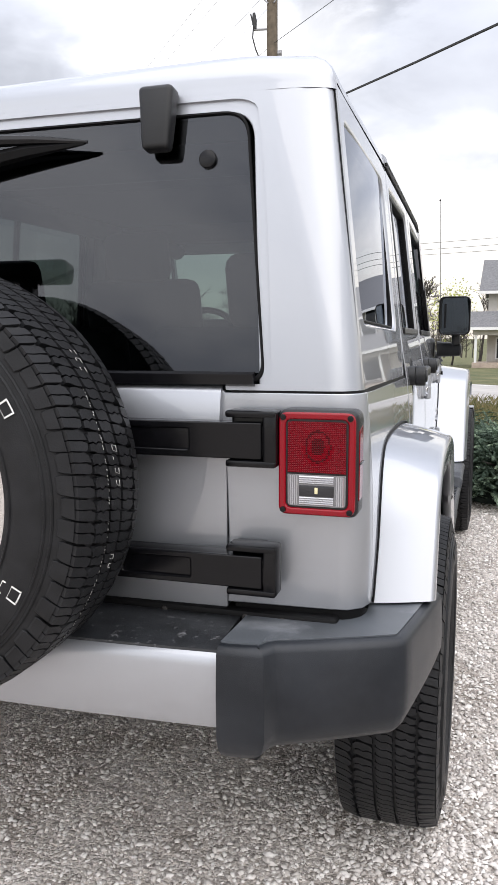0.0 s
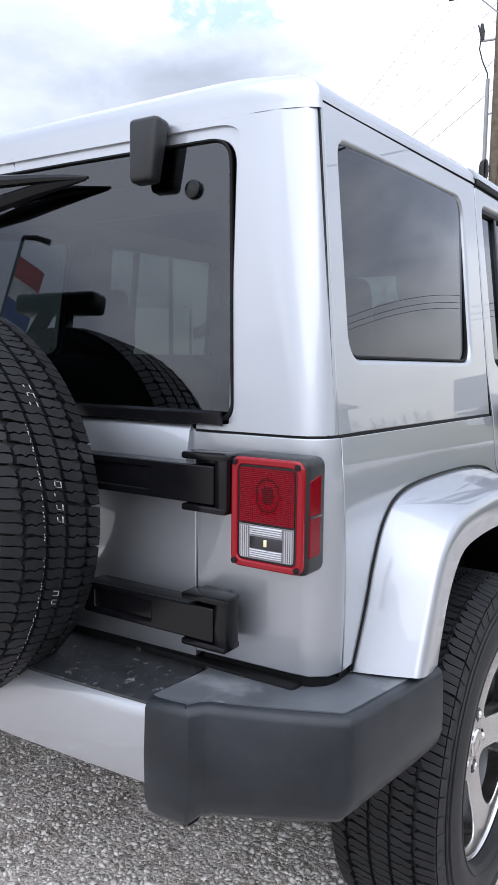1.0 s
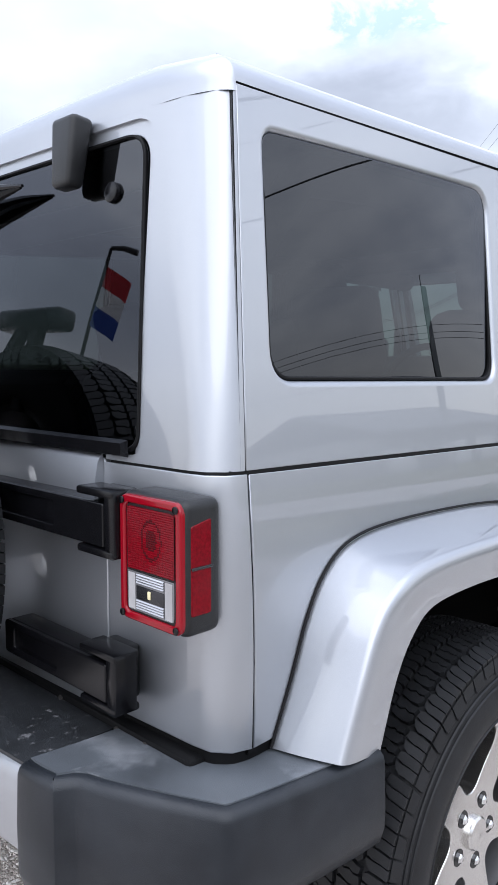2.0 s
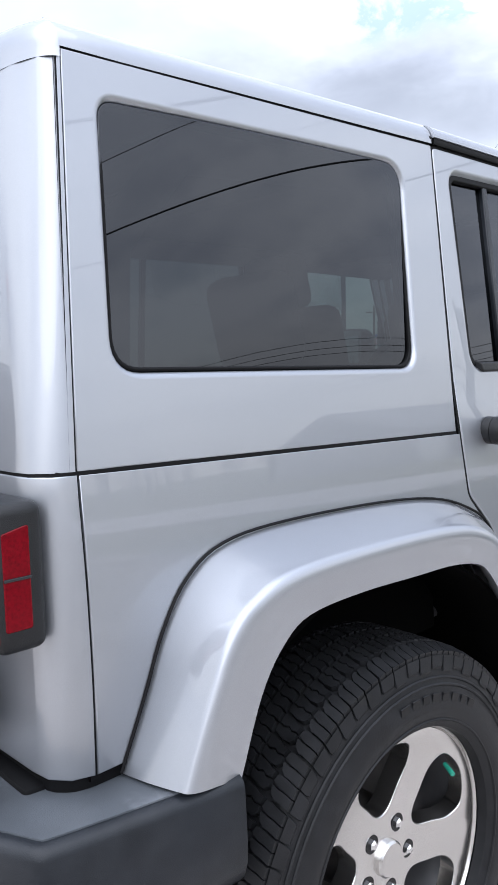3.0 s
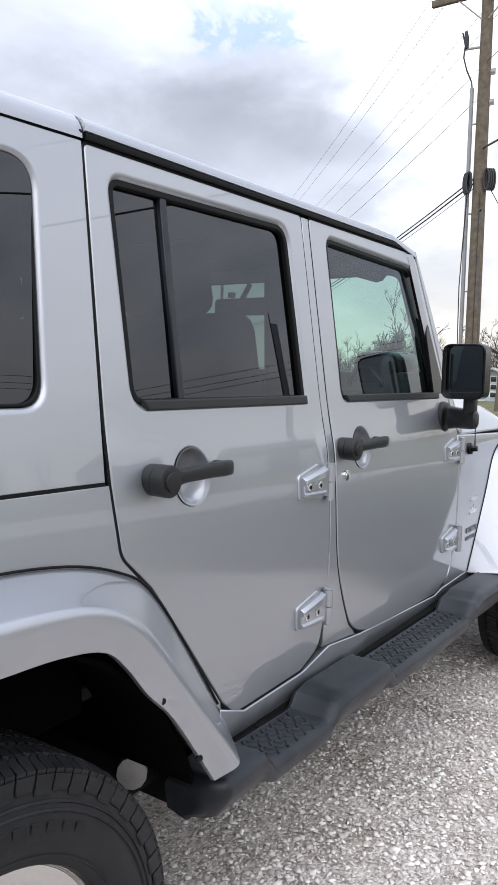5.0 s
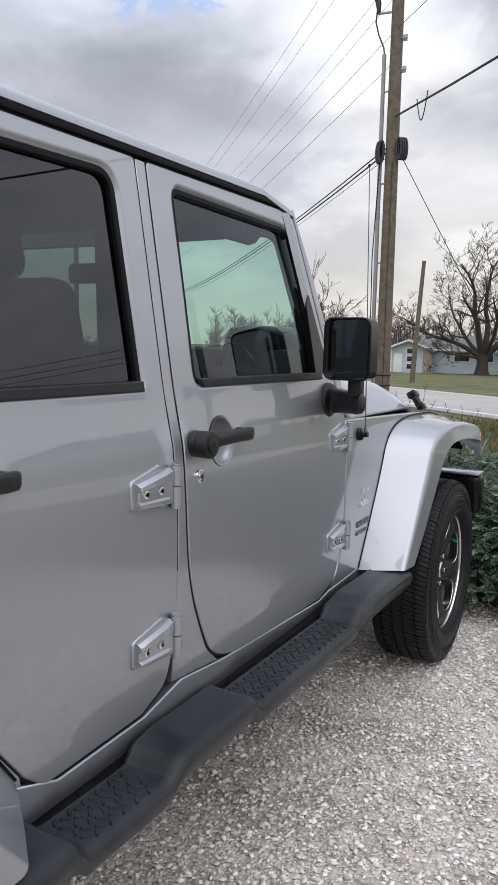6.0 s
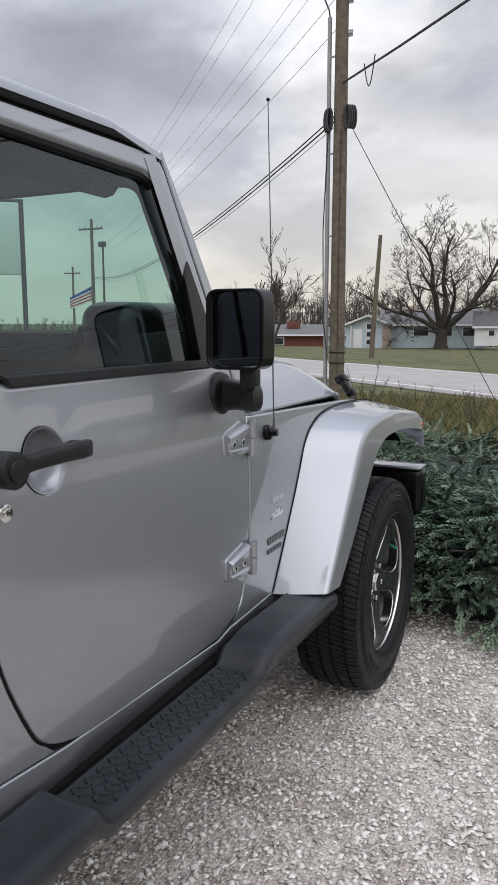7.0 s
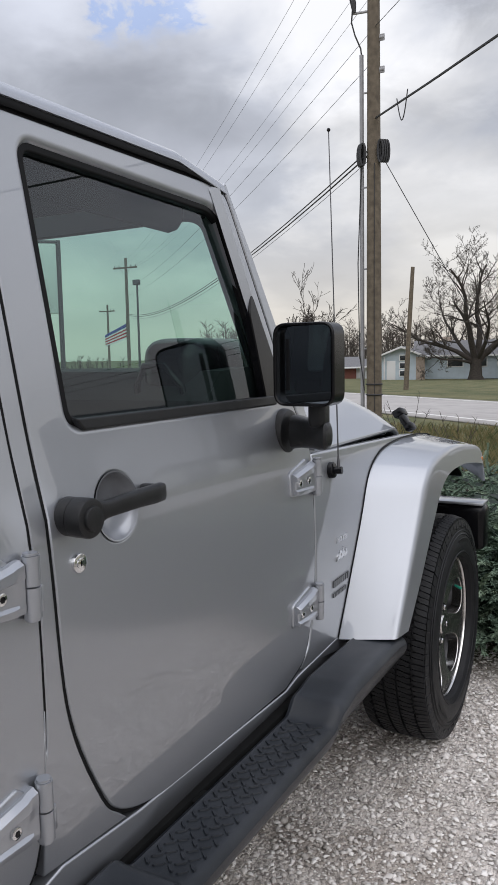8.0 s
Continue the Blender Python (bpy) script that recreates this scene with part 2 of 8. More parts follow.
def bm_ob(name, bm, material, parent=None, label="", sharp=35.0):
    me = bpy.data.meshes.new(name)
    bmesh.ops.recalc_face_normals(bm, faces=bm.faces[:])
    bm.to_mesh(me)
    bm.free()
    me.materials.append(material)
    me.polygons.foreach_set("use_smooth", [True] * len(me.polygons))
    me.set_sharp_from_angle(angle=radians(sharp))
    ob = new(name, me)
    if parent is not None:
        ob.parent = parent
    if label:
        ob["label"] = label
    return ob


def thing(name, at=(0, 0, 0)):
    ob = new(name)
    ob.empty_display_size = 0.2
    ob.location = at
    return ob


def rbox(bm, c, size, r=0.01, seg=2, m=None):
    """A rounded box added to bm; m is a further transform."""
    geo = bmesh.ops.create_cube(bm, size=1.0, matrix=Matrix.Translation(c) @ Matrix.Diagonal((*size, 1)))
    vs = geo["verts"]
    es = list({e for v in vs for e in v.link_edges})
    if r > 0:
        out = bmesh.ops.bevel(bm, geom=es, offset=min(r, min(size) * 0.49), segments=seg, profile=0.5, affect="EDGES")
        vs = out["verts"]
        vs = list({v for f in out["faces"] for v in f.verts} | set(v for v in vs if v.is_valid))
    if m is not None:
        seen, stack = set(vs), list(vs)
        while stack:
            v = stack.pop()
            for e in v.link_edges:
                o = e.other_vert(v)
                if o not in seen:
                    seen.add(o)
                    stack.append(o)
        bmesh.ops.transform(bm, matrix=m, verts=list(seen))


def box_ob(name, c, size, material, parent=None, r=0.01, seg=2, label="", m=None):
    bm = bmesh.new()
    rbox(bm, c, size, r, seg, m)
    return bm_ob(name, bm, material, parent, label)


def rpoly(points, seg=5):
    """A polygon with rounded corners from (u, v, radius)."""
    out, n = [], len(points)
    for i in range(n):
        u, v, r = points[i]
        p, a, b = Vector((u, v)), Vector(points[i - 1][:2]), Vector(points[(i + 1) % n][:2])
        if r <= 0:
            out.append(p)
            continue
        da, db = (a - p), (b - p)
        la, lb = da.length, db.length
        da.normalize(), db.normalize()
        half = math.acos(max(-1, min(1, da.dot(db)))) / 2
        cut = min(r / max(math.tan(half), 1e-3), la * 0.49, lb * 0.49)
        p0, p1 = p + da * cut, p + db * cut
        for k in range(seg + 1):
            t = k / seg
            out.append(p0 * (1 - t) ** 2 + p * 2 * t * (1 - t) + p1 * t * t)
    return out


def area2(poly):
    return sum(poly[i - 1].x * poly[i].y - poly[i].x * poly[i - 1].y for i in range(len(poly))) / 2


def densify(poly, step):
    out = []
    for i in range(len(poly)):
        a, b = poly[i], poly[(i + 1) % len(poly)]
        k = max(1, int((b - a).length / step))
        out += [a.lerp(b, j / k) for j in range(k)]
    return out


def outnormals(poly):
    """Outward normals at the corners of an anticlockwise polygon."""
    res, n = [], len(poly)
    for i in range(n):
        d0 = (poly[i] - poly[i - 1])
        d1 = (poly[(i + 1) % n] - poly[i])
        d0 = d0.normalized() if d0.length > 1e-9 else d1.normalized()
        d1 = d1.normalized() if d1.length > 1e-9 else d0
        nn = Vector((d0.y, -d0.x)) + Vector((d1.y, -d1.x))
        res.append(nn.normalized() if nn.length > 1e-6 else Vector((d0.y, -d0.x)))
    return res


def inside(p, poly):
    c, n = False, len(poly)
    for i in range(n):
        a, b = poly[i - 1], poly[i]
        if (a.y > p.y) != (b.y > p.y) and p.x < (b.x - a.x) * (p.y - a.y) / (b.y - a.y) + a.x:
            c = not c
    return c


def panel(name, outline, mapf, material, parent=None, holes=(), r=0.004, depth=0.02, grid=0.07, label="", back=True, rim=None):
    """A sheet with rounded rims: a 2D outline with holes, laid on the surface mapf(u, v) -> point, normal."""
    outline = densify(outline if area2(outline) > 0 else outline[::-1], grid)
    loops = [outline] + [densify(h if area2(h) < 0 else h[::-1], grid) for h in holes]
    norms = [outnormals(p) for p in loops]
    radii = [r] + (list(rim) if isinstance(rim, tuple) else [r if rim is None else rim] * len(holes))
    inner = [[p - n * rr for p, n in zip(lp, nn)] for lp, nn, rr in zip(loops, norms, radii)]
    pts, edges = [], []
    for lp in inner:
        b = len(pts)
        pts += lp
        edges += [(b + i, b + (i + 1) % len(lp)) for i in range(len(lp))]
    us, vs_ = [p.x for p in outline], [p.y for p in outline]
    gu, gv = int((max(us) - min(us)) / grid), int((max(vs_) - min(vs_)) / grid)
    margin = grid * 0.35
    segs = [(pts[a], pts[b]) for a, b in edges]
    for i in range(1, gu + 1):
        for j in range(1, gv + 1):
            p = Vector((min(us) + i * (max(us) - min(us)) / (gu + 1), min(vs_) + j * (max(vs_) - min(vs_)) / (gv + 1)))
            if inside(p, inner[0]) and not any(inside(p, h) for h in inner[1:]):
                if min((p - a).length for a, _ in segs) > margin:
                    pts.append(p)
    cv, _, cf, *_ = delaunay_2d_cdt(pts, edges, [], 1, 1e-6)
    keep = []
    for f in cf:
        c = sum((cv[k] for k in f), Vector((0, 0))) / len(f)
        if inside(c, inner[0]) and not any(inside(c, h) for h in inner[1:]):
            keep.append(tuple(f))
    cf = keep
    V, N, F = [], [], []
    for p in cv:
        P, n = mapf(p.x, p.y)
        V.append(P), N.append(n)
    F += [tuple(f) for f in cf]
    nf = len(V)
    if back:
        for p in cv:
            P, n = mapf(p.x, p.y)
            V.append(P - n * depth), N.append(-n)
        F += [tuple(nf + k for k in f)[::-1] for f in cf]
    steps = [(0, 0.0), (1, 30.0), (2, 60.0), (3, 90.0)] if r > 0.001 else [(3, 90.0)]
    for lp, nn, r in zip(loops, norms, radii):
        rings = []
        for _, a in steps:
            ca, sa = math.cos(radians(a)), math.sin(radians(a))
            ring = []
            for p, n2 in zip(lp, nn):
                q = p - n2 * (r * (1 - sa))
                P, n = mapf(q.x, q.y)
                Pa, _ = mapf(q.x + n2.x * 1e-3, q.y + n2.y * 1e-3)
                t = (Pa - P).normalized()
                ring.append(len(V))
                V.append(P - n * (r * (1 - ca))), N.append((n * ca + t * sa).normalized())
            rings.append(ring)
        ring = []
        for i, (p, n2) in enumerate(zip(lp, nn)):
            P, n = mapf(p.x, p.y)
            ring.append(len(V))
            V.append(P - n * depth), N.append(N[rings[-1][i]])
        rings.append(ring)
        k = len(lp)
        for ra, rb in zip(rings[:-1], rings[1:]):
            for i in range(k):
                j = (i + 1) % k
                F.append((ra[i], rb[i], rb[j], ra[j]))
    # keep the winding in step with the normals
    fixed = []
    for f in F:
        a, b, c = (Vector(V[f[0]]), Vector(V[f[1]]), Vector(V[f[2]]))
        g = (b - a).cross(c - a)
        if g.dot(N[f[0]] + N[f[1]] + N[f[2]]) < 0:
            f = f[::-1]
        fixed.append(f)
    # weld the sheets and rims, with a normal for each corner of a face
    seen, remap, W = {}, [], []
    for v in V:
        key = (round(v.x, 6), round(v.y, 6), round(v.z, 6))
        if key not in seen:
            seen[key] = len(W)
            W.append(v)
        remap.append(seen[key])
    G, L = [], []
    for f in fixed:
        g = [remap[k] for k in f]
        if len(set(g)) == len(g):
            G.append(g)
            L += [tuple(N[k]) for k in f]
    ob = mesh_ob(name, W, G, material, parent, label, sharp=180)
    ob.data.normals_split_custom_set(L)
    return ob


def surf(fn, sign=1.0):
    """mapf for panel() from a point function, with normals from differences. sign turns the normal round."""
    def f(u, v):
        P = fn(u, v)
        h = 1e-3
        n = (fn(u + h, v) - fn(u - h, v)).cross(fn(u, v + h) - fn(u, v - h)) * sign
        return P, n.normalized()
    return f


def catmull(pts, per=6):
    """A smooth line through points of any dimension."""
    P = [np.array(p, float) for p in pts]
    P = [2 * P[0] - P[1]] + P + [2 * P[-1] - P[-2]]
    out = []
    for i in range(1, len(P) - 2):
        for k in range(per):
            t = k / per
            a, b, c, d = P[i - 1:i + 3]
            out.append(0.5 * (2 * b + (c - a) * t + (2 * a - 5 * b + 4 * c - d) * t * t + (3 * b - a - 3 * c + d) * t ** 3))
    out.append(P[-2])
    return out


def loft(rows, closed=False, caps=True, wrap=False):
    """Vertices and faces of a skin over rows of equally many points. closed: each row is a loop; wrap: last row joins the first."""
    V = [tuple(p) for row in rows for p in row]
    n, F = len(rows[0]), []
    last = len(rows) if wrap else len(rows) - 1
    for i in range(last):
        for j in range(n if closed else n - 1):
            a, b = i * n + j, i * n + (j + 1) % n
            c, d = ((i + 1) % len(rows)) * n + (j + 1) % n, ((i + 1) % len(rows)) * n + j
            F.append((a, b, c, d))
    if caps and closed and not wrap:
        F.append(tuple(range(n))[::-1])
        F.append(tuple((len(rows) - 1) * n + j for j in range(n)))
    return V, F


def tube(points, radius, n=8, closed_ends=True):
    """Vertices and faces of a round tube along points; radius may be a list."""
    pts = [Vector(p) for p in points]
    rad = radius if isinstance(radius, (list, tuple)) else [radius] * len(pts)
    rows, side = [], None
    for i, p in enumerate(pts):
        d = (pts[min(i + 1, len(pts) - 1)] - pts[max(i - 1, 0)]).normalized()
        if side is None:
            side = d.orthogonal().normalized()
        side = (side - d * side.dot(d)).normalized()
        up = d.cross(side)
        rows.append([p + (side * math.cos(2 * math.pi * k / n) + up * math.sin(2 * math.pi * k / n)) * rad[i] for k in range(n)])
    return loft(rows, closed=True, caps=closed_ends)


def tube_ob(name, points, radius, material, parent=None, n=8, label=""):
    V, F = tube(points, radius, n)
    return mesh_ob(name, V, F, material, parent, label, sharp=50)


def lathe(profile, n=48):
    """Vertices and faces turned round the x axis from (x, radius) points."""
    rows = []
    for k in range(n):
        a = 2 * math.pi * k / n
        rows.append([(x, r * math.cos(a), r * math.sin(a)) for x, r in profile])
    return loft(rows, closed=False, caps=False, wrap=True)


def disc_ob(name, c, axis, r, depth, material, parent=None, n=24, label="", bevel=0.3):
    """A short round stud with a rounded rim, its face towards axis."""
    b = min(depth, r) * bevel
    prof = [(0, 0), (0, r), (depth - b, r), (depth - b * 0.3, r - b * 0.3), (depth, r - b), (depth, 0)]
    rows = []
    q = Vector((1, 0, 0)).rotation_difference(Vector(axis))
    for k in range(n):
        a = 2 * math.pi * k / n
        rows.append([Vector(c) + q @ Vector((x, rr * math.cos(a), rr * math.sin(a))) for x, rr in prof])
    V, F = loft(rows, closed=False, caps=False, wrap=True)
    return mesh_ob(name, V, F, material, parent, label, sharp=40)

# ---- the car: body surfaces ----
def xb(y):
    return 0.750 - 0.020 * (y - 0.35)


def xs(y, z):
    """Half width of the body: doors and tub bow out a little, the upper body leans inwards."""
    x, belt = xb(y), 1.136 - 0.0235 * (min(y, 0.35) + 0.55)
    if z > belt:
        return x - 0.006 * (1.0 if y < 0.345 else min(1.0, (z - belt) / 0.10)) - (z - belt) * 0.12
    low = max(0.0, 0.85 - z)
    return x + 0.013 - (0.18 * (z - 0.85) ** 2 if z > 0.85 else 0.032 * low * low / (low + 0.04))


def yr(z, x=0.0):
    """The rear face."""
    return -0.62 + 0.12 * max(0.0, z - 1.13) + 0.018 * (x / 0.75) ** 2


CORNER = 0.055


def corner_radii(z):
    """Half axes of the rear corner in plan: round at the belt, drawn out across the rear towards the roof."""
    k = min(1.0, max(0.0, (z - 1.137) / 0.50))
    k = k * k * (3 - 2 * k)
    X, r0 = xs(-0.55, z), CORNER - 0.02 * max(0.0, z - 1.137) / 0.54
    rx = CORNER + 0.066 * k
    return rx, yr(z, X - r0) + r0 - yr(z, X - rx)


def corner_point(w, z, s, off=0.0):
    """Plan path round the rear corner: w < 0 along the side, then the arc, then the rear face."""
    X, (RX, RY) = xs(-0.55, z), corner_radii(z)
    yc = yr(z, X - RX) + RY
    arc = math.pi * CORNER / 2
    if w < 0:
        x, y = X - off + 0.02 * w, yc - w
    elif w < arc:
        a = w / CORNER
        x, y = X - RX + (RX - off) * math.cos(a), yc - (RY - off) * math.sin(a)
    else:
        d = w - arc
        x = X - CORNER - d if d > 0.084 else X - RX + (RX - CORNER - 0.084) * d / 0.084
        y = yr(z, x) + off
    return Vector((s * x, y, z))


def side_map(s, off=0.0):
    return surf(lambda y, z: Vector((s * (xs(y, z) + off), y, z)), s)


def rear_map(off=0.0):
    return surf(lambda x, z: Vector((x, yr(z, x) - off, z)), 1.0)


def corner_map(s, off=0.0):
    return surf(lambda w, z: corner_point(w, z, s, off), -s)


car = tagged(thing("suv"), "silver four-door off-road SUV parked on gravel, wet-looking clean paint", "car")

ARCH = math.pi * CORNER / 2


# rear edge of the front door, from the belt down and round into its sill
FD_REAR = catmull([(1.180, 1.115), (1.181, 1.00), (1.183, 0.92), (1.192, 0.835), (1.219, 0.750), (1.270, 0.648), (1.300, 0.610), (1.345, 0.585), (1.405, 0.569), (1.480, 0.558)], 3)


def body_side(s):
    """Tub quarter, rear corner, hardtop side, jamb, pillar, rocker and cowl of one side."""
    m = side_map(s)
    # rear quarter of the tub, cut out over the wheel
    q = rpoly([(-0.5460, 0.744, 0), (-0.500, 0.744, 0), (-0.42, 0.86, 0.05), (-0.36, 0.95, 0.05), (-0.10, 0.965, 0.1), (0.20, 0.955, 0.1),
               (0.36, 0.85, 0.08), (0.60, 0.53, 0.0), (0.69, 0.53, 0), (0.676, 0.612, 0.0), (0.437, 0.912, 0.05), (0.362, 0.985, 0.05), (0.343, 1.1152, 0.0), (-0.5460, 1.1352, 0)], 6)
    panel("quarter_panel", q, m, PAINT, car, r=0.0025, depth=0.03)
    # hardtop side with the window opening
    win = rpoly([(-0.474, 1.262, 0.045), (0.222, 1.252, 0.045), (0.241, 1.645, 0.05), (-0.452, 1.625, 0.03)], 7)
    hs_out = rpoly([(-0.5458, 1.1385, 0), (0.341, 1.1185, 0.0), (0.352, 1.701, 0), (-0.5034, 1.678, 0)], 3)
    panel("hardtop_side", hs_out, m, PAINT, car, holes=[win], r=0.0025, depth=0.026, rim=0.011)
    # quarter window: seal and pane
    seal_in = rpoly([(-0.468, 1.268, 0.042), (0.216, 1.258, 0.042), (0.235, 1.639, 0.048), (-0.446, 1.619, 0.028)], 7)
    panel("window_seal", win, side_map(s, -0.008), RUBBER_SEAL, car, holes=[seal_in], r=0.003, depth=0.012, grid=0.1)
    lean_pane = surf(lambda y, z: Vector((s * (xs(y, 1.26) - 0.013 - (z - 1.26) * 0.088 - 0.03 * (y + 0.115) ** 2 + 0.0080 * (z - 1.44) * (1 - 2 * ((y + 0.115) / 0.35) ** 2)), y, z)), s)
    panel("quarter_window", win, lean_pane, GLASS_DARK, car, r=0.002, depth=0.004, grid=0.04, label="dark tinted quarter window", back=False)
    # black jamb behind the door gaps
    jamb = rpoly([(0.52, 0.60, 0), (2.16, 0.52, 0), (2.16, 1.14, 0), (2.02, 1.225, 0), (0.40, 1.225, 0), (0.33, 1.14, 0), (0.33, 0.88, 0)], 3)
    panel("door_jamb", jamb, side_map(s, -0.026), GLOSS_BLACK, car, r=0.002, depth=0.01, grid=0.2)
    for ya, yb_, w in ((0.352, 0.40, 0.0), (1.10, 1.24, 0.0)):
        up = rpoly([(ya, 1.22, 0), (yb_ + 0.02, 1.22, 0), (yb_ - 0.01, 1.70, 0), (ya - 0.02, 1.70, 0)], 3)
        panel("pillar_liner", up, side_map(s, -0.026), GLOSS_BLACK, car, r=0.002, depth=0.02, grid=0.2)
    # strip between the doors, rocker under them
    strip = [Vector((1.130, 0.598)), Vector((1.330, 0.578))] + [Vector((p[0] - 0.0055, p[1] - 0.002)) for p in FD_REAR[::-1] if p[1] > 0.60] + rpoly([(1.138, 1.700, 0), (1.105, 1.700, 0), (1.142, 1.11, 0), (1.147, 1.0, 0.05), (1.142, 0.70, 0.05)], 4)
    panel("door_pillar", strip, m, PAINT, car, r=0.003, depth=0.02)
    rock = rpoly([(0.62, 0.505, 0), (2.33, 0.490, 0), (2.33, 0.555, 0), (2.04, 0.548, 0.04), (1.97, 0.537, 0.03), (1.36, 0.571, 0.03), (1.17, 0.592, 0.03), (1.03, 0.563, 0.03), (0.77, 0.560, 0.03), (0.66, 0.60, 0)], 4)
    panel("rocker_panel", rock, surf(lambda y, z: Vector((s * (xs(y, z) + 0.002 - 3.0 * max(0, 0.53 - z) ** 1.6), y, z)), s), PAINT, car, r=0.004, depth=0.03)
    # side of the windshield frame, ahead of the front door
    ap = rpoly([(1.866, 1.716, 0.01), (1.874, 1.690, 0), (2.084, 1.234, 0.03), (2.146, 1.110, 0), (2.205, 1.094, 0.0), (2.186, 1.140, 0.04), (2.036, 1.437, 0.10), (1.962, 1.576, 0.10), (1.905, 1.672, 0.06), (1.876, 1.722, 0.02)], 5)
    panel("windshield_pillar", ap, side_map(s, -0.001), PAINT, car, r=0.006, depth=0.045, grid=0.05)
    # cowl and fender side in front of the door
    cowl = rpoly([(2.146, 0.72, 0), (2.11, 0.60, 0.05), (2.06, 0.556, 0.0), (2.38, 0.50, 0), (2.46, 0.62, 0), (2.58, 0.86, 0.05), (2.72, 0.98, 0.08), (3.10, 1.0, 0.05), (3.28, 0.95, 0),
                  (3.28, 1.030, 0.02), (3.02, 1.058, 0), (2.20, 1.090, 0.0), (2.146, 1.092, 0)], 4)
    panel("front_fender", cowl, m, PAINT, car, r=0.006, depth=0.03)
    # dark strips set in the seams of the body in place of their shade
    for name, o in (("corner_seam", [(-0.556, 0.737, 0), (-0.540, 0.737, 0), (-0.540, 1.137, 0), (-0.556, 1.137, 0)]),
                    ("belt_seam", [(-0.548, 1.128, 0), (0.340, 1.108, 0), (0.340, 1.125, 0), (-0.548, 1.145, 0)]),
                    ("hardtop_seam", [(-0.556, 1.139, 0), (-0.538, 1.139, 0), (-0.496, 1.684, 0), (-0.512, 1.684, 0)]),
                    ("roof_seam", [(-0.500, 1.668, 0), (0.350, 1.692, 0), (0.350, 1.708, 0), (-0.500, 1.684, 0)])):
        panel(name, rpoly(o, 2), side_map(s, -0.0020), RUBBER_SEAL, car, r=0.001, depth=0.008, grid=0.1)
    panel("corner_belt_seam", rpoly([(-0.004, 1.130, 0), (-0.004, 1.144, 0), (ARCH + 0.18, 1.144, 0), (ARCH + 0.18, 1.130, 0)], 2), corner_map(s, 0.0020), RUBBER_SEAL, car, r=0.001, depth=0.008, grid=0.03)
    panel("corner_sill", rpoly([(-0.06, 0.716, 0), (-0.06, 0.752, 0), (ARCH + 0.19, 0.752, 0), (ARCH + 0.19, 0.716, 0)], 2), corner_map(s, 0.006), RUBBER_SEAL, car, r=0.004, depth=0.02, grid=0.03)
    # rear corner of tub and of hardtop
    tub = rpoly([(0.0005, 0.744, 0), (0.0005, 1.1352, 0), (ARCH + 0.2015, 1.1352, 0), (ARCH + 0.2015, 0.744, 0.0)], 3)
    panel("rear_corner_panel", tub, corner_map(s), PAINT, car, r=0.0025, depth=0.03, grid=0.03)
    mid = lambda z: ARCH + xs(-0.55, z) - CORNER - 0.0004
    hc = rpoly([(0.0005, 1.139, 0), (0.0005, 1.666, 0), (mid(1.666), 1.666, 0), (mid(1.655), 1.655, 0.0), (ARCH + 0.068, 1.655, 0.055), (ARCH + 0.101, 1.150, 0.03), (ARCH + 0.186, 1.150, 0), (ARCH + 0.186, 1.139, 0)], 7)
    panel("hardtop_corner", hc, corner_map(s), PAINT, car, r=0.00005, depth=0.026, grid=0.03)
    sur = rpoly([(mid(1.657), 1.657, 0), (ARCH + 0.065, 1.657, 0.057), (ARCH + 0.098, 1.148, 0.0), (ARCH + 0.125, 1.148, 0.0), (ARCH + 0.093, 1.632, 0.045), (mid(1.632), 1.632, 0)], 7)
    panel("glass_surround", sur, corner_map(s, 0.006), PAINT, car, r=0.003, depth=0.012, grid=0.03)
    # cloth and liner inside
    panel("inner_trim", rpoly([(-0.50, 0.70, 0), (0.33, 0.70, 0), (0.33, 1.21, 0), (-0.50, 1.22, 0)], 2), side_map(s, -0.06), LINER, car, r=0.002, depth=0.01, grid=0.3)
    panel("inner_frame", rpoly([(-0.50, 1.15, 0), (0.36, 1.13, 0), (0.36, 1.69, 0), (-0.50, 1.67, 0)], 2), side_map(s, -0.032), INTERIOR, car, holes=[win], r=0.002, depth=0.01, grid=0.2)


for s in (1, -1):
    body_side(s)


def roof_loop(y0, y1, inset, out):
    """Plan loop of the front roof panel: rear edge cut square, sides and front edge drawn in by the inset."""
    right = lambda y: xs(y, 1.69) + out - inset
    ye = y1 - inset * 0.5
    pts = [(right(y0) * k / 12, y0) for k in range(13)]
    pts += [(right(y0 + (ye - y0) * k / 8), y0 + (ye - y0) * k / 8) for k in range(1, 9)]
    return pts + [(-x, y) for x, y in pts[:0:-1]]


def roof_panel(y0, y1, z0, out, rise):
    rows = []
    for inset, up in ((0.004, 0.0), (0.0, 0.002), (0.0012, 0.012), (0.0045, 0.021), (0.010, 0.030), (0.022, 0.038), (0.040, 0.044), (0.07, 0.049), (0.14, 0.056), (0.30, 0.066), (0.55, 0.074)):
        f = 1.0 if inset <= 0.16 else (1 - (inset - 0.16) / 0.55)
        rows.append([(x * f, y, z0(y) + up * rise) for x, y in roof_loop(y0, y1, min(inset, 0.16), out)])
    V, F = loft(rows, closed=True, caps=True)
    return mesh_ob("roof_panel", V, F, PAINT, car, sharp=50)


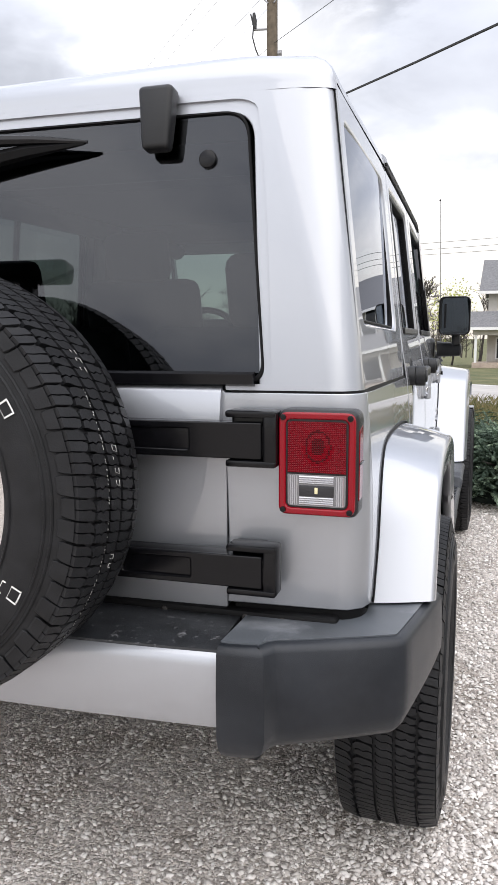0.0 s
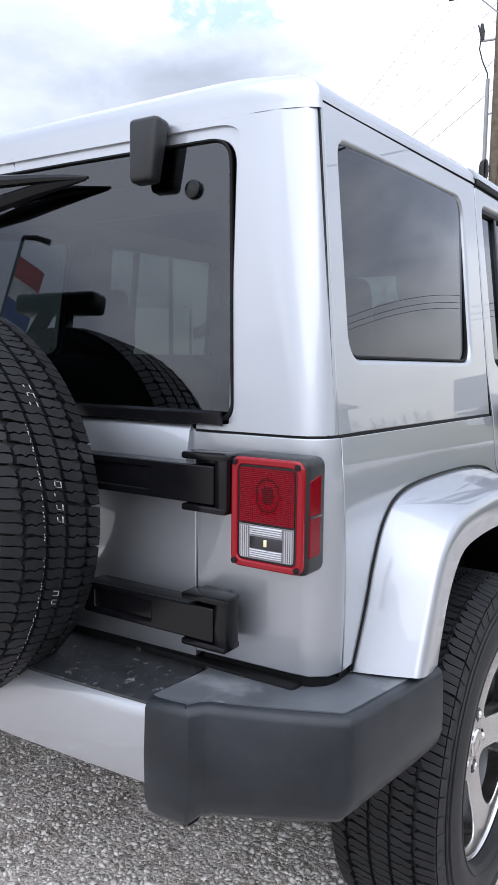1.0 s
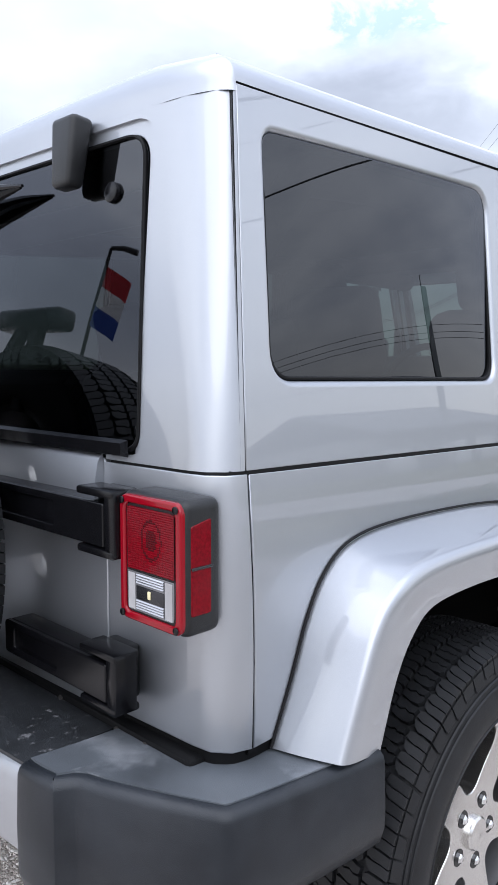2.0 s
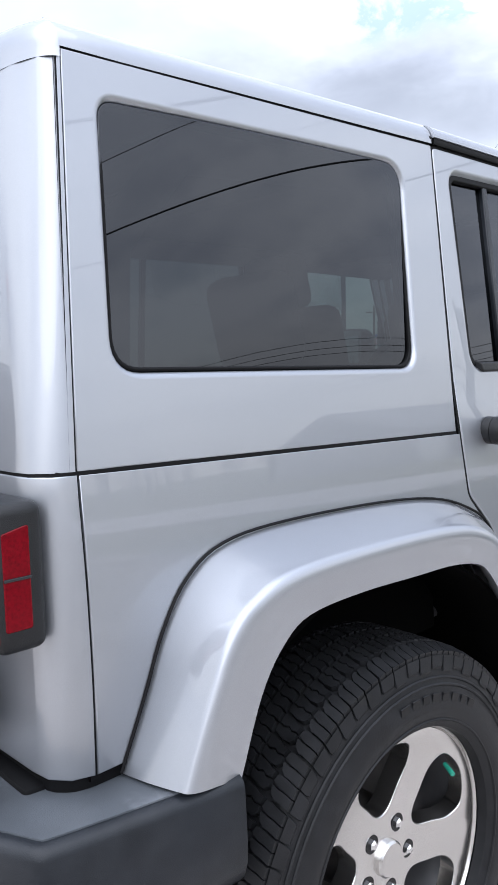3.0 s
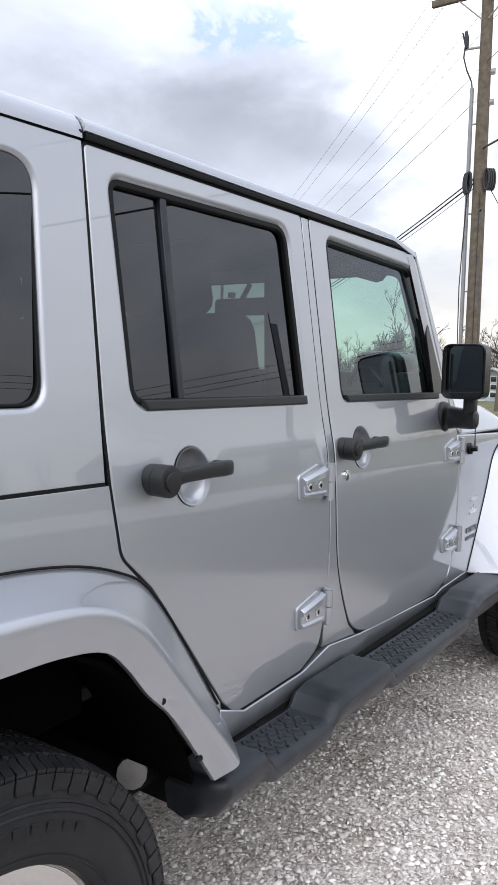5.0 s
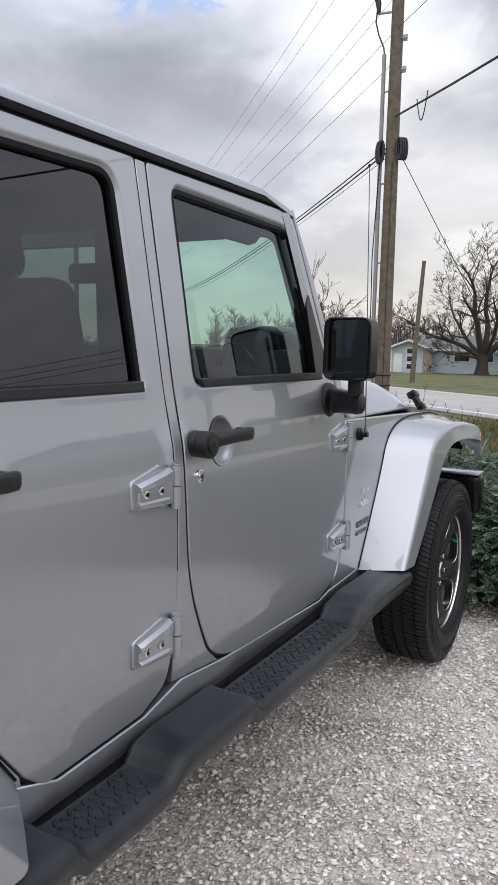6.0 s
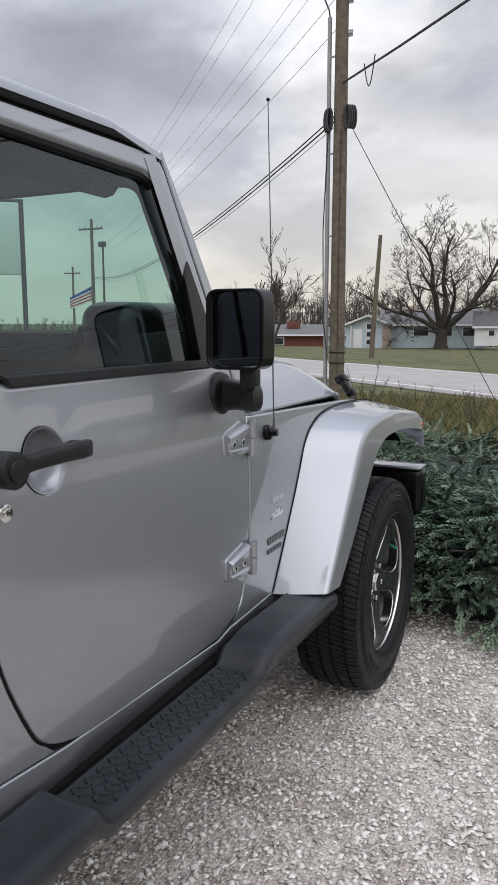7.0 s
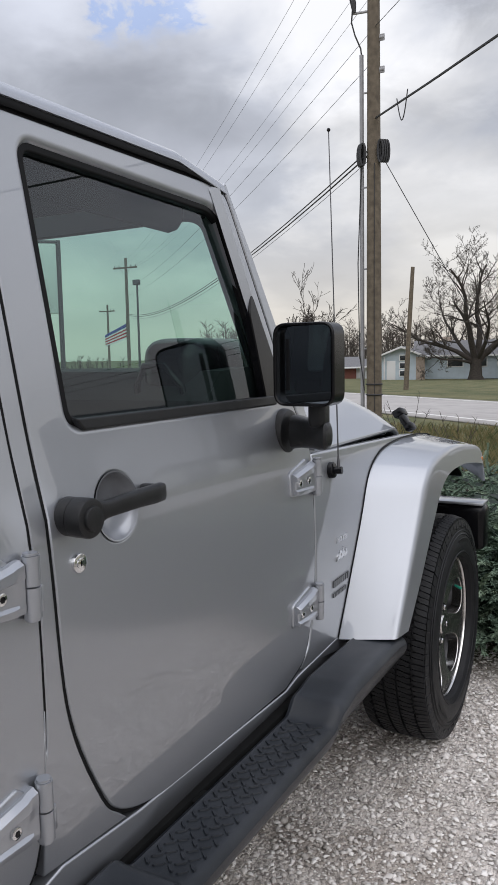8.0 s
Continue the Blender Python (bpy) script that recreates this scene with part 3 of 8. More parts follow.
def hardtop_loop(inset, z):
    """Plan loop of the hardtop at an inset from its skin: rear middle, right corner, right side, and back along the left."""
    half = xs(-0.55, z) - CORNER
    ws = [ARCH + half * (1 - k / 16) + 0.084 * k / 16 for k in range(17)] + [ARCH + 0.05, ARCH + 0.02] + [ARCH * (1 - k / 10) for k in range(11)]
    right = [corner_point(w, z, 1, inset) for w in ws]
    ya = right[-1].y
    right += [Vector((xs(ya + (0.352 - ya) * k / 9, z) - inset - 0.001 * (1 - k / 9), ya + (0.352 - ya) * k / 9, z)) for k in range(1, 10)]
    return right, len(ws)


def hardtop_roof():
    rim = 1.680
    rows, band = [], []
    for z in (1.6660, 1.671, 1.676):
        lp, n = hardtop_loop(0.0, z)
        side = lp[:n]
        band.append([Vector((-p.x, p.y, p.z)) for p in side[:0:-1]] + side)
    for inset, up in ((0.0, 0.0), (0.0008, 0.008), (0.0035, 0.017), (0.009, 0.026), (0.020, 0.035), (0.040, 0.042), (0.07, 0.048), (0.14, 0.055), (0.30, 0.066), (0.55, 0.074)):
        lp, n = hardtop_loop(min(inset, 0.045), rim)
        pull = max(0.0, inset - 0.045)
        row = []
        for p in lp:
            u = max(0.0, 1 - abs(p.x) / 0.70)
            crown = 0.017 * min(1.0, u / 0.22) * (1 - 0.5 * max(0.0, (u - 0.3) / 0.7)) * min(1.0, up / 0.035)
            z0 = rim + 0.024 * max(0.0, p.y + 0.5) / 0.85 + up + crown
            row.append(Vector((p.x * (1 - pull / 0.62), min(0.352, p.y + pull * (0.9 if p.y < -0.3 else 0.0)), z0)))
        rows.append(row + [Vector((-p.x, p.y, p.z)) for p in row[:0:-1]])
        if up == 0.0:
            side = row[:n]
            band.append([Vector((-p.x, p.y, p.z)) for p in side[:0:-1]] + side)
    V, F = loft(rows, closed=True, caps=True)
    F = F[:-2] + F[-1:]
    v2, f2 = loft(band)
    b = len(V)
    bm = bmesh.new()
    vs = [bm.verts.new(v) for v in V + v2]
    for f in F + [tuple(b + k for k in q) for q in f2]:
        bm.faces.new([vs[k] for k in f])
    bmesh.ops.remove_doubles(bm, verts=bm.verts[:], dist=0.0004)
    return bm_ob("hardtop_roof", bm, PAINT, car, sharp=50)


hardtop_roof()
roof_panel(0.3545, 1.862, lambda y: 1.714 + 0.004 * y - 0.030 * max(0.0, (y - 1.70) / 0.16) ** 2, 0.006, 0.75)
box_ob("roof_lining", (0, 1.09, 1.695), (1.20, 1.46, 0.02), HEADLINER, car, r=0.008)
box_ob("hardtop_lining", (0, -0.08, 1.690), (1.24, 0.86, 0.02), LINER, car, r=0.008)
for s in (1, -1):
    rows = []
    for y in (0.357, 0.7, 1.1, 1.5, 1.70, 1.76, 1.81, 1.848):
        drop = 0.024 * max(0.0, (y - 1.70) / 0.16) ** 2
        rows.append([(s * (xs(y, 1.70) + o), y, 1.702 + z + 0.004 * y - drop) for o, z in ((-0.03, 0), (0.004, 0), (0.006, 0.006), (0.004, 0.013), (-0.03, 0.013))])
    V, F = loft(rows, closed=True)
    mesh_ob("roof_seal", V, F, RUBBER_SEAL, car, "black rubber seal along the roof edge")
    box_ob("roof_seal_cap", (s * (xs(0.36, 1.71) - 0.002), 0.352, 1.712), (0.010, 0.016, 0.014), RUBBER_SEAL, car, r=0.003)


# ---- doors ----
def door(name, s, outline, window, glass_mat, label, cup):
    ring = [Vector((cup + 0.0545 * math.cos(2 * math.pi * k / 28), 1.106 + 0.0545 * math.sin(2 * math.pi * k / 28))) for k in range(28)]
    d = panel(name, outline, side_map(s, 0.001), PAINT, car, holes=[window, ring], r=0.0035, depth=0.022, label=label, rim=(0.016, 0.007))
    c = Vector((sum(p.x for p in window) / len(window), sum(p.y for p in window) / len(window)))
    shrink = lambda k: [c + (p - c) * k for p in window]
    wide = lambda e: [p - n * -e for p, n in zip(window if area2(window) > 0 else window[::-1], outnormals(window if area2(window) > 0 else window[::-1]))]
    panel("window_seal", wide(0.004), side_map(s, -0.006), RUBBER_SEAL, d, holes=[wide(-0.011)], r=0.004, depth=0.014, grid=0.1, label="black rubber window seal")
    panel("door_glass", wide(0.0), side_map(s, -0.018), glass_mat, d, r=0.002, depth=0.004, grid=0.15, back=False)
    grow = lambda e: [p + n * e for p, n in zip(outline if area2(outline) > 0 else outline[::-1], outnormals(outline if area2(outline) > 0 else outline[::-1]))]
    # black strip almost flush in the door gap, standing in for its shade
    panel("door_gap_shade", grow(0.0065), side_map(s, -0.0016), RUBBER_SEAL, d, holes=[grow(-0.005)], r=0.001, depth=0.012, grid=0.1)
    panel("door_liner", outline, side_map(s, -0.030), INTERIOR, d, holes=[wide(-0.004)], r=0.002, depth=0.01, grid=0.2)
    return d


RD_OUT = rpoly([(0.357, 1.698, 0.012), (0.350, 1.11, 0.0), (0.369, 0.985, 0.05), (0.444, 0.914, 0.05), (0.684, 0.606, 0.05), (0.735, 0.566, 0.03), (1.020, 0.570, 0.05), (1.108, 0.605, 0.06),
                (1.137, 0.70, 0.06), (1.142, 1.00, 0.05), (1.137, 1.115, 0.0), (1.100, 1.702, 0.012)], 6)
RD_WIN = rpoly([(0.432, 1.249, 0.04), (1.062, 1.245, 0.012), (1.030, 1.662, 0.05), (0.416, 1.652, 0.03)], 7)
FD_OUT = rpoly([(1.143, 1.702, 0.012)] + [(p[0], p[1], 0.0) for p in FD_REAR] + [(1.970, 0.543, 0.05), (2.085, 0.575, 0.07), (2.138, 0.71, 0.07),
                (2.138, 1.105, 0.02), (2.075, 1.232, 0.05), (1.858, 1.704, 0.07)], 7)
FD_WIN = rpoly([(1.262, 1.243, 0.03), (1.985, 1.239, 0.015), (1.838, 1.654, 0.10), (1.236, 1.666, 0.03)], 9)


def handle(s, y, parent):
    """Pull handle with a stepped round pivot over a dished cup."""
    x, yc, zc = xs(y, 1.115) * s, y + 0.120, 1.106
    cup = []
    for rr, dx in ((0.0575, 0.0014), (0.0555, 0.0016), (0.0535, 0.0004), (0.049, -0.010), (0.040, -0.019), (0.024, -0.025), (0.0, -0.027)):
        cup.append([(s * (xs(yc + rr * math.cos(a), zc + rr * math.sin(a)) + 0.001 + dx), yc + rr * math.cos(a), zc + rr * math.sin(a)) for a in [2 * math.pi * i / 32 for i in range(32)]])
    lower = [[lp[i % 32] for i in range(15, 34)] for lp in cup]
    upper = [[lp[i % 32] for i in range(1, 16)] for lp in cup]
    V, F = loft(lower, caps=False)
    c = mesh_ob("handle_cup", V, F, PAINT, parent, "round dished cup behind the handle", sharp=60)
    # upper half: the shade inside the dish is put into its colour
    V, F = loft(upper, caps=False)
    mesh_ob("cup_upper_shade", V, F, CUP_SHADE, c, "upper half of the cup, darkened for the dish's shade", sharp=60)
    # grip: a bar that leaves the pivot, runs forward and turns in at its end
    rows = []
    for dy, dx, h, d in ((0.014, 0.034, 0.019, 0.011), (0.026, 0.037, 0.0170, 0.011), (0.038, 0.038, 0.0138, 0.010), (0.05, 0.039, 0.0132, 0.0100), (0.12, 0.040, 0.0145, 0.0105), (0.165, 0.041, 0.0155, 0.0105),
                         (0.188, 0.038, 0.0150, 0.0110), (0.198, 0.031, 0.0135, 0.0105)):
        loop = []
        for k in range(16):
            a = 2 * math.pi * k / 16
            ca, sa = math.cos(a), math.sin(a)
            loop.append((x + s * (dx + d * math.copysign(abs(ca) ** 0.55, ca)), y + dy, 1.1165 + 0.005 * min(1, dy / 0.1) + h * math.copysign(abs(sa) ** 0.55, sa)))
        rows.append(loop)
    V, F = loft(rows, closed=True, caps=True)
    grip = mesh_ob("handle", V, F, BLACK_PLASTIC, parent, "black textured pull handle", sharp=40)
    box_ob("handle_foot", (x + s * 0.018, y + 0.188, 1.1215), (0.042, 0.020, 0.024), BLACK_PLASTIC, grip, r=0.007, seg=3)
    disc_ob("handle_base", (x - s * 0.002, y, 1.113), (s, 0, 0), 0.0275, 0.006, GLOSS_BLACK, grip, n=28)
    disc_ob("handle_pivot", (x, y, 1.113), (s, 0, 0), 0.0295, 0.0185, BLACK_PLASTIC, grip, n=32, bevel=0.05)
    disc_ob("handle_collar", (x + s * 0.0200, y, 1.113), (s, 0, 0), 0.0300, 0.028, BLACK_PLASTIC, grip, n=28, bevel=0.12)
    disc_ob("handle_button", (x + s * 0.0475, y, 1.113), (s, 0, 0), 0.0185, 0.0060, BLACK_PLASTIC, grip, n=24)


def hinge(s, y, z, parent):
    """Body-coloured strap hinge: a plate, a tapered leaf with a sloped top and a rib, two bolts and a vertical barrel."""
    o = rpoly([(y - 0.004, z - 0.030, 0.010), (y + 0.122, z - 0.040, 0.004), (y + 0.122, z + 0.030, 0.004), (y + 0.096, z + 0.050, 0.008), (y - 0.004, z + 0.028, 0.016)], 4)
    h = panel("hinge", o, side_map(s, 0.006), PAINT, parent, r=0.004, depth=0.010, grid=0.05)
    # leaf: sections from bottom to top, thick ridges above and below the bolts
    rows = []
    for dy in (0.008, 0.012, 0.100, 0.112, 0.124):
        t = (dy - 0.008) / 0.116
        b_, t_ = z - 0.026 - 0.010 * t, z + 0.022 + 0.018 * t
        H = b_ + (t_ - b_) * 0.17, b_ + (t_ - b_) * 0.66
        lift = 0.0 if 0.01 < dy < 0.11 else -0.003
        flat = 0.0155 if dy < 0.11 else 0.021
        prof = [(0.004, b_), (0.020, b_ + 0.002), (0.0215, H[0] - 0.003), (0.0215, H[0]), (flat, H[0] + 0.004), (flat, H[1] - 0.001), (0.0225, H[1] + 0.003), (0.0215, t_ - 0.006), (0.012, t_), (0.004, t_)]
        rows.append([(s * (xs(y + dy, z) + dx + lift), y + dy, zz) for dx, zz in prof])
    V, F = loft(rows, closed=True, caps=True)
    mesh_ob("hinge_leaf", V, F, PAINT, h, sharp=28)
    for dy in (0.030, 0.080):
        x = s * (xs(y, z) + 0.0150)
        disc_ob("bolt", (x, y + dy, z - 0.001), (s, 0, 0), 0.0092, 0.0040, CHROME, h, n=16, bevel=0.5)
        disc_ob("bolt_socket", (x + s * 0.0030, y + dy, z - 0.001), (s, 0, 0), 0.0050, 0.0014, GLOSS_BLACK, h, n=6, bevel=0.1)
    x = s * (xs(y, z) + 0.013)
    for z0, z1, rr in ((-0.047, -0.044, 0.0105), (-0.0435, 0.000, 0.0125), (0.0025, 0.044, 0.0125), (0.0445, 0.048, 0.0105)):
        tube_ob("barrel", [(x, y + 0.138, z + z0), (x, y + 0.138, z + z1)], rr, PAINT, h, n=16)
    box_ob("hinge_tab", (x - s * 0.006, y + 0.150, z - 0.021), (0.016, 0.022, 0.040), PAINT, h, r=0.004)
    return h


for s in (1, -1):
    rd = door("rear_door", s, RD_OUT, RD_WIN, GLASS_REAR, "silver rear door with dark tinted window", 0.575)
    # window divider and the black trim under the panes
    div = rpoly([(0.568, 1.250, 0), (0.588, 1.250, 0), (0.580, 1.655, 0), (0.560, 1.655, 0)], 2)
    panel("window_divider", div, side_map(s, -0.008), BUMPER_PLASTIC, rd, r=0.004, depth=0.016, grid=0.2)
    trim = rpoly([(0.462, 1.238, 0.010), (1.060, 1.234, 0.003), (1.058, 1.256, 0.003), (0.452, 1.258, 0.003)], 2)
    panel("sill_trim", trim, side_map(s, 0.006), BLACK_PLASTIC, rd, r=0.004, depth=0.02, grid=0.2)
    handle(s, 0.455, rd)
    fd = door("front_door", s, FD_OUT, FD_WIN, GLASS_GREEN, "silver front door with green tinted window", 1.342)
    trim = rpoly([(1.288, 1.234, 0.010), (1.985, 1.228, 0.003), (1.980, 1.250, 0.003), (1.272, 1.254, 0.003)], 3)
    panel("sill_trim", trim, side_map(s, 0.006), BLACK_PLASTIC, fd, r=0.004, depth=0.02, grid=0.2)
    handle(s, 1.222, fd)
    disc_ob("lock", (s * xs(1.2, 1.04), 1.232, 1.040), (s, 0, 0), 0.0150, 0.006, CHROME, fd, n=24)
    disc_ob("lock_core", (s * (xs(1.2, 1.04) + 0.004), 1.232, 1.040), (s, 0, 0), 0.0085, 0.0035, CHROME, fd, n=16)
    box_ob("key_slot", (s * (xs(1.2, 1.04) + 0.0076), 1.232, 1.040), (0.0008, 0.0022, 0.009), GLOSS_BLACK, fd, r=0.0002)
    for z in (1.037, 0.714):
        hinge(s, 0.980, z, rd)
        hinge(s, 1.998, z, fd)
    # corner piece before the mirror
    tri = rpoly([(1.935, 1.245, 0.005), (2.045, 1.245, 0.005), (1.925, 1.49, 0.01), (1.905, 1.44, 0.02)], 3)
    panel("mirror_sail", tri, side_map(s, 0.004), GLOSS_BLACK, fd, r=0.003, depth=0.02, grid=0.1)
    # door mirror on its arm
    bm = bmesh.new()
    rbox(bm, (s * 0.819, 1.934, 1.322), (0.144, 0.084, 0.180), 0.034, 5)
    for v in bm.verts:
        k = max(0.0, (v.co.y - 1.93) / 0.046)
        v.co.x += s * -0.010 * k
        v.co.z = 1.322 + (v.co.z - 1.322) * (1 - 0.10 * k)
    mh = bm_ob("mirror", bm, BLACK_PLASTIC, fd, "black door mirror")
    ring = lambda w, h, r: rpoly([(0.819 - w, 1.322 - h, r), (0.819 + w, 1.322 - h, r), (0.819 + w, 1.322 + h, r), (0.819 - w, 1.322 + h, r)], 6)
    back = surf(lambda x, z: Vector((s * x, 1.876, z)), s)
    panel("mirror_bezel", ring(0.072, 0.090, 0.030), back, GLOSS_BLACK, mh, holes=[ring(0.064, 0.083, 0.024)], r=0.005, depth=0.06, grid=0.05)
    tilt = math.tan(radians(9))
    pane = surf(lambda x, z: Vector((s * x, 1.886 - (x - 0.819) * tilt, z)), s)
    panel("mirror_glass", ring(0.066, 0.085, 0.024), pane, MIRROR_GLASS, mh, r=0.001, depth=0.004, grid=0.05)
    bm = bmesh.new()
    rbox(bm, (s * 0.826, 1.945, 1.212), (0.040, 0.046, 0.062), 0.012, 3)
    bm_ob("mirror_neck", bm, BLACK_PLASTIC, fd)
    rows = []
    for x, y, h, d in ((0.735, 2.012, 0.040, 0.034), (0.762, 2.004, 0.036, 0.030), (0.800, 1.978, 0.034, 0.028), (0.828, 1.956, 0.033, 0.028), (0.846, 1.944, 0.030, 0.026), (0.853, 1.940, 0.020, 0.018)):
        loop = []
        for k in range(14):
            a = 2 * math.pi * k / 14
            ca, sa = math.cos(a), math.sin(a)
            loop.append((s * x, y + d * math.copysign(abs(ca) ** 0.6, ca), 1.163 + h * math.copysign(abs(sa) ** 0.6, sa)))
        rows.append(loop)
    V, F = loft(rows, closed=True, caps=True)
    mesh_ob("mirror_arm", V, F, BLACK_PLASTIC, fd, sharp=40)
    disc_ob("mirror_base", (s * (xs(2.01, 1.17) - 0.005), 2.015, 1.163), (s, 0, 0), 0.054, 0.022, BLACK_PLASTIC, fd, bevel=0.6)


# ---- rear face: tailgate, glass, hinges, lamps ----
TG = rpoly([(-0.522, 0.727, 0.01), (0.522, 0.727, 0.01), (0.522, 1.140, 0.012), (-0.522, 1.140, 0.012)], 4)
gate = panel("tailgate", TG, rear_map(), PAINT, car, r=0.003, depth=0.03, label="silver side-hinged tailgate")
# step of the gate under the glass
V, F = loft([[(x, yr(1.1, x) - a, z) for a, z in ((0.0, 1.072), (0.014, 1.076), (0.019, 1.084), (0.0185, 1.092), (0.010, 1.136), (0.005, 1.144), (0.0, 1.147))] for x in np.linspace(-0.515, 0.515, 14)], closed=True)
mesh_ob("gate_ledge", V, F, PAINT, gate)
RG = rpoly([(-0.592, 1.152, 0.03), (0.592, 1.152, 0.03), (0.546, 1.636, 0.05), (-0.546, 1.636, 0.05)], 7)
RGI = rpoly([(-0.586, 1.159, 0.03), (0.586, 1.159, 0.03), (0.541, 1.631, 0.047), (-0.541, 1.631, 0.047)], 7)
panel("rear_window_seal", RG, rear_map(-0.002), RUBBER_SEAL, car, holes=[RGI], r=0.004, depth=0.02, grid=0.1)
panel("rear_window", RG, rear_map(-0.008), GLASS_REAR, car, r=0.002, depth=0.005, grid=0.15, label="dark tinted rear window", back=False)
V, F = loft([[(x, yr(1.15, x) - 0.012 + a, z) for a, z in ((0.01, 1.146), (-0.004, 1.150), (-0.004, 1.168), (0.01, 1.172))] for x in np.linspace(-0.575, 0.575, 14)], closed=True)
mesh_ob("rear_window_trim", V, F, GLOSS_BLACK, car)
disc_ob("window_knob", (0.472, yr(1.544, 0.48) + 0.009, 1.552), (0, -1, 0.1), 0.0165, 0.008, GLOSS_BLACK, car, label="round black glass fixing")
# hinge covers over the top of the glass
for s in (1, -1):
    bm = bmesh.new()
    rbox(bm, (0, 0, 0), (0.068, 0.042, 0.113), 0.010, 3)
    for v in bm.verts:
        k = (v.co.z + 0.0565) / 0.113
        v.co.x *= 0.74 + 0.26 * k
        v.co.y = v.co.y * (0.75 + 0.25 * k)
    bmesh.ops.transform(bm, matrix=pose(s * 0.385, -0.578, 1.622, -7, 0, 0), verts=bm.verts[:])
    bm_ob("glass_hinge_cover", bm, BLACK_PLASTIC, car, "black plastic hinge cover over the rear glass")
# rear wiper
V, F = tube([(-0.06, -0.615, 1.602), (0.02, -0.60, 1.606), (0.14, -0.592, 1.601), (0.246, -0.586, 1.592)], [0.013, 0.013, 0.009, 0.003], 8)
wip = mesh_ob("wiper_arm", V, F, GLOSS_BLACK, car, "black rear wiper")
V, F = tube([(-0.12, -0.600, 1.550), (0.0, -0.594, 1.565), (0.12, -0.590, 1.582), (0.240, -0.586, 1.590)], [0.012, 0.016, 0.013, 0.003], 6)
mesh_ob("wiper_blade", V, F, RUBBER_SEAL, wip)
# high brake light on its stalk over the spare wheel
box_ob("high_brake_lamp", (-0.03, -0.760, 1.417), (0.258, 0.055, 0.047), GLOSS_BLACK, car, r=0.012, seg=3)
box_ob("brake_lamp_lens", (-0.03, -0.789, 1.418), (0.225, 0.006, 0.020), LENS_RED, car, r=0.003)
for s in (1, -1):
    V, F = loft([[(-0.03 + s * (0.030 + 0.055 * t) + dx, -0.755 + 0.045 * t + dy, 1.400 - 0.19 * t) for dx, dy in ((-0.016, -0.012), (0.016, -0.012), (0.016, 0.012), (-0.016, 0.012))] for t in (0.0, 0.5, 1.0)], closed=True)
    mesh_ob("brake_lamp_leg", V, F, GLOSS_BLACK, car)


def gate_hinge(z, x0, k=1.0):
    """Black strap hinge of the tailgate: bracket on the body, long arm on the gate with a pressed panel."""
    y = -0.616
    bm = bmesh.new()
    rbox(bm, (0.572, y - 0.010, z), (0.062, 0.032, 0.090 * k), 0.006, 3)
    h = bm_ob("hinge_bracket", bm, GLOSS_BLACK, gate, "black tailgate hinge")
    for dz in (0.043 * k, -0.043 * k):
        box_ob("hinge_ear", (0.586, y - 0.040, z + dz), (0.090, 0.046, 0.012), GLOSS_BLACK, h, r=0.004)
    box_ob("hinge_end", (0.620, y - 0.042, z), (0.026, 0.040, 0.0965 * k), GLOSS_BLACK, h, r=0.006)
    bm = bmesh.new()
    rbox(bm, ((x0 + 0.612) / 2, y - 0.030, z - 0.004), (0.612 - x0, 0.050, 0.062 * k), 0.008, 3)
    arm = bm_ob("hinge_arm", bm, GLOSS_BLACK, h)
    # raised face of the arm with a pressed field
    fm = surf(lambda x, zz: Vector((x, y - 0.0605, zz)), 1.0)
    o = rpoly([(x0, z - 0.035 * k, 0.008), (0.606, z - 0.035 * k, 0.004), (0.606, z + 0.029 * k, 0.004), (x0, z + 0.027 * k, 0.008)], 4)
    field = rpoly([(x0 + 0.030, z - 0.021 * k, 0.004), (0.472, z - 0.021 * k, 0.004), (0.472, z + 0.015 * k, 0.004), (x0 + 0.030, z + 0.014 * k, 0.004)], 3)
    panel("arm_face", o, fm, GLOSS_BLACK, arm, holes=[field], r=0.003, depth=0.008, grid=0.06, rim=0.004)


gate_hinge(1.060, 0.10)
gate_hinge(0.827, 0.310, 0.92)
box_ob("gate_handle", (-0.46, -0.640, 1.02), (0.10, 0.03, 0.05), BLACK_PLASTIC, gate, r=0.01)


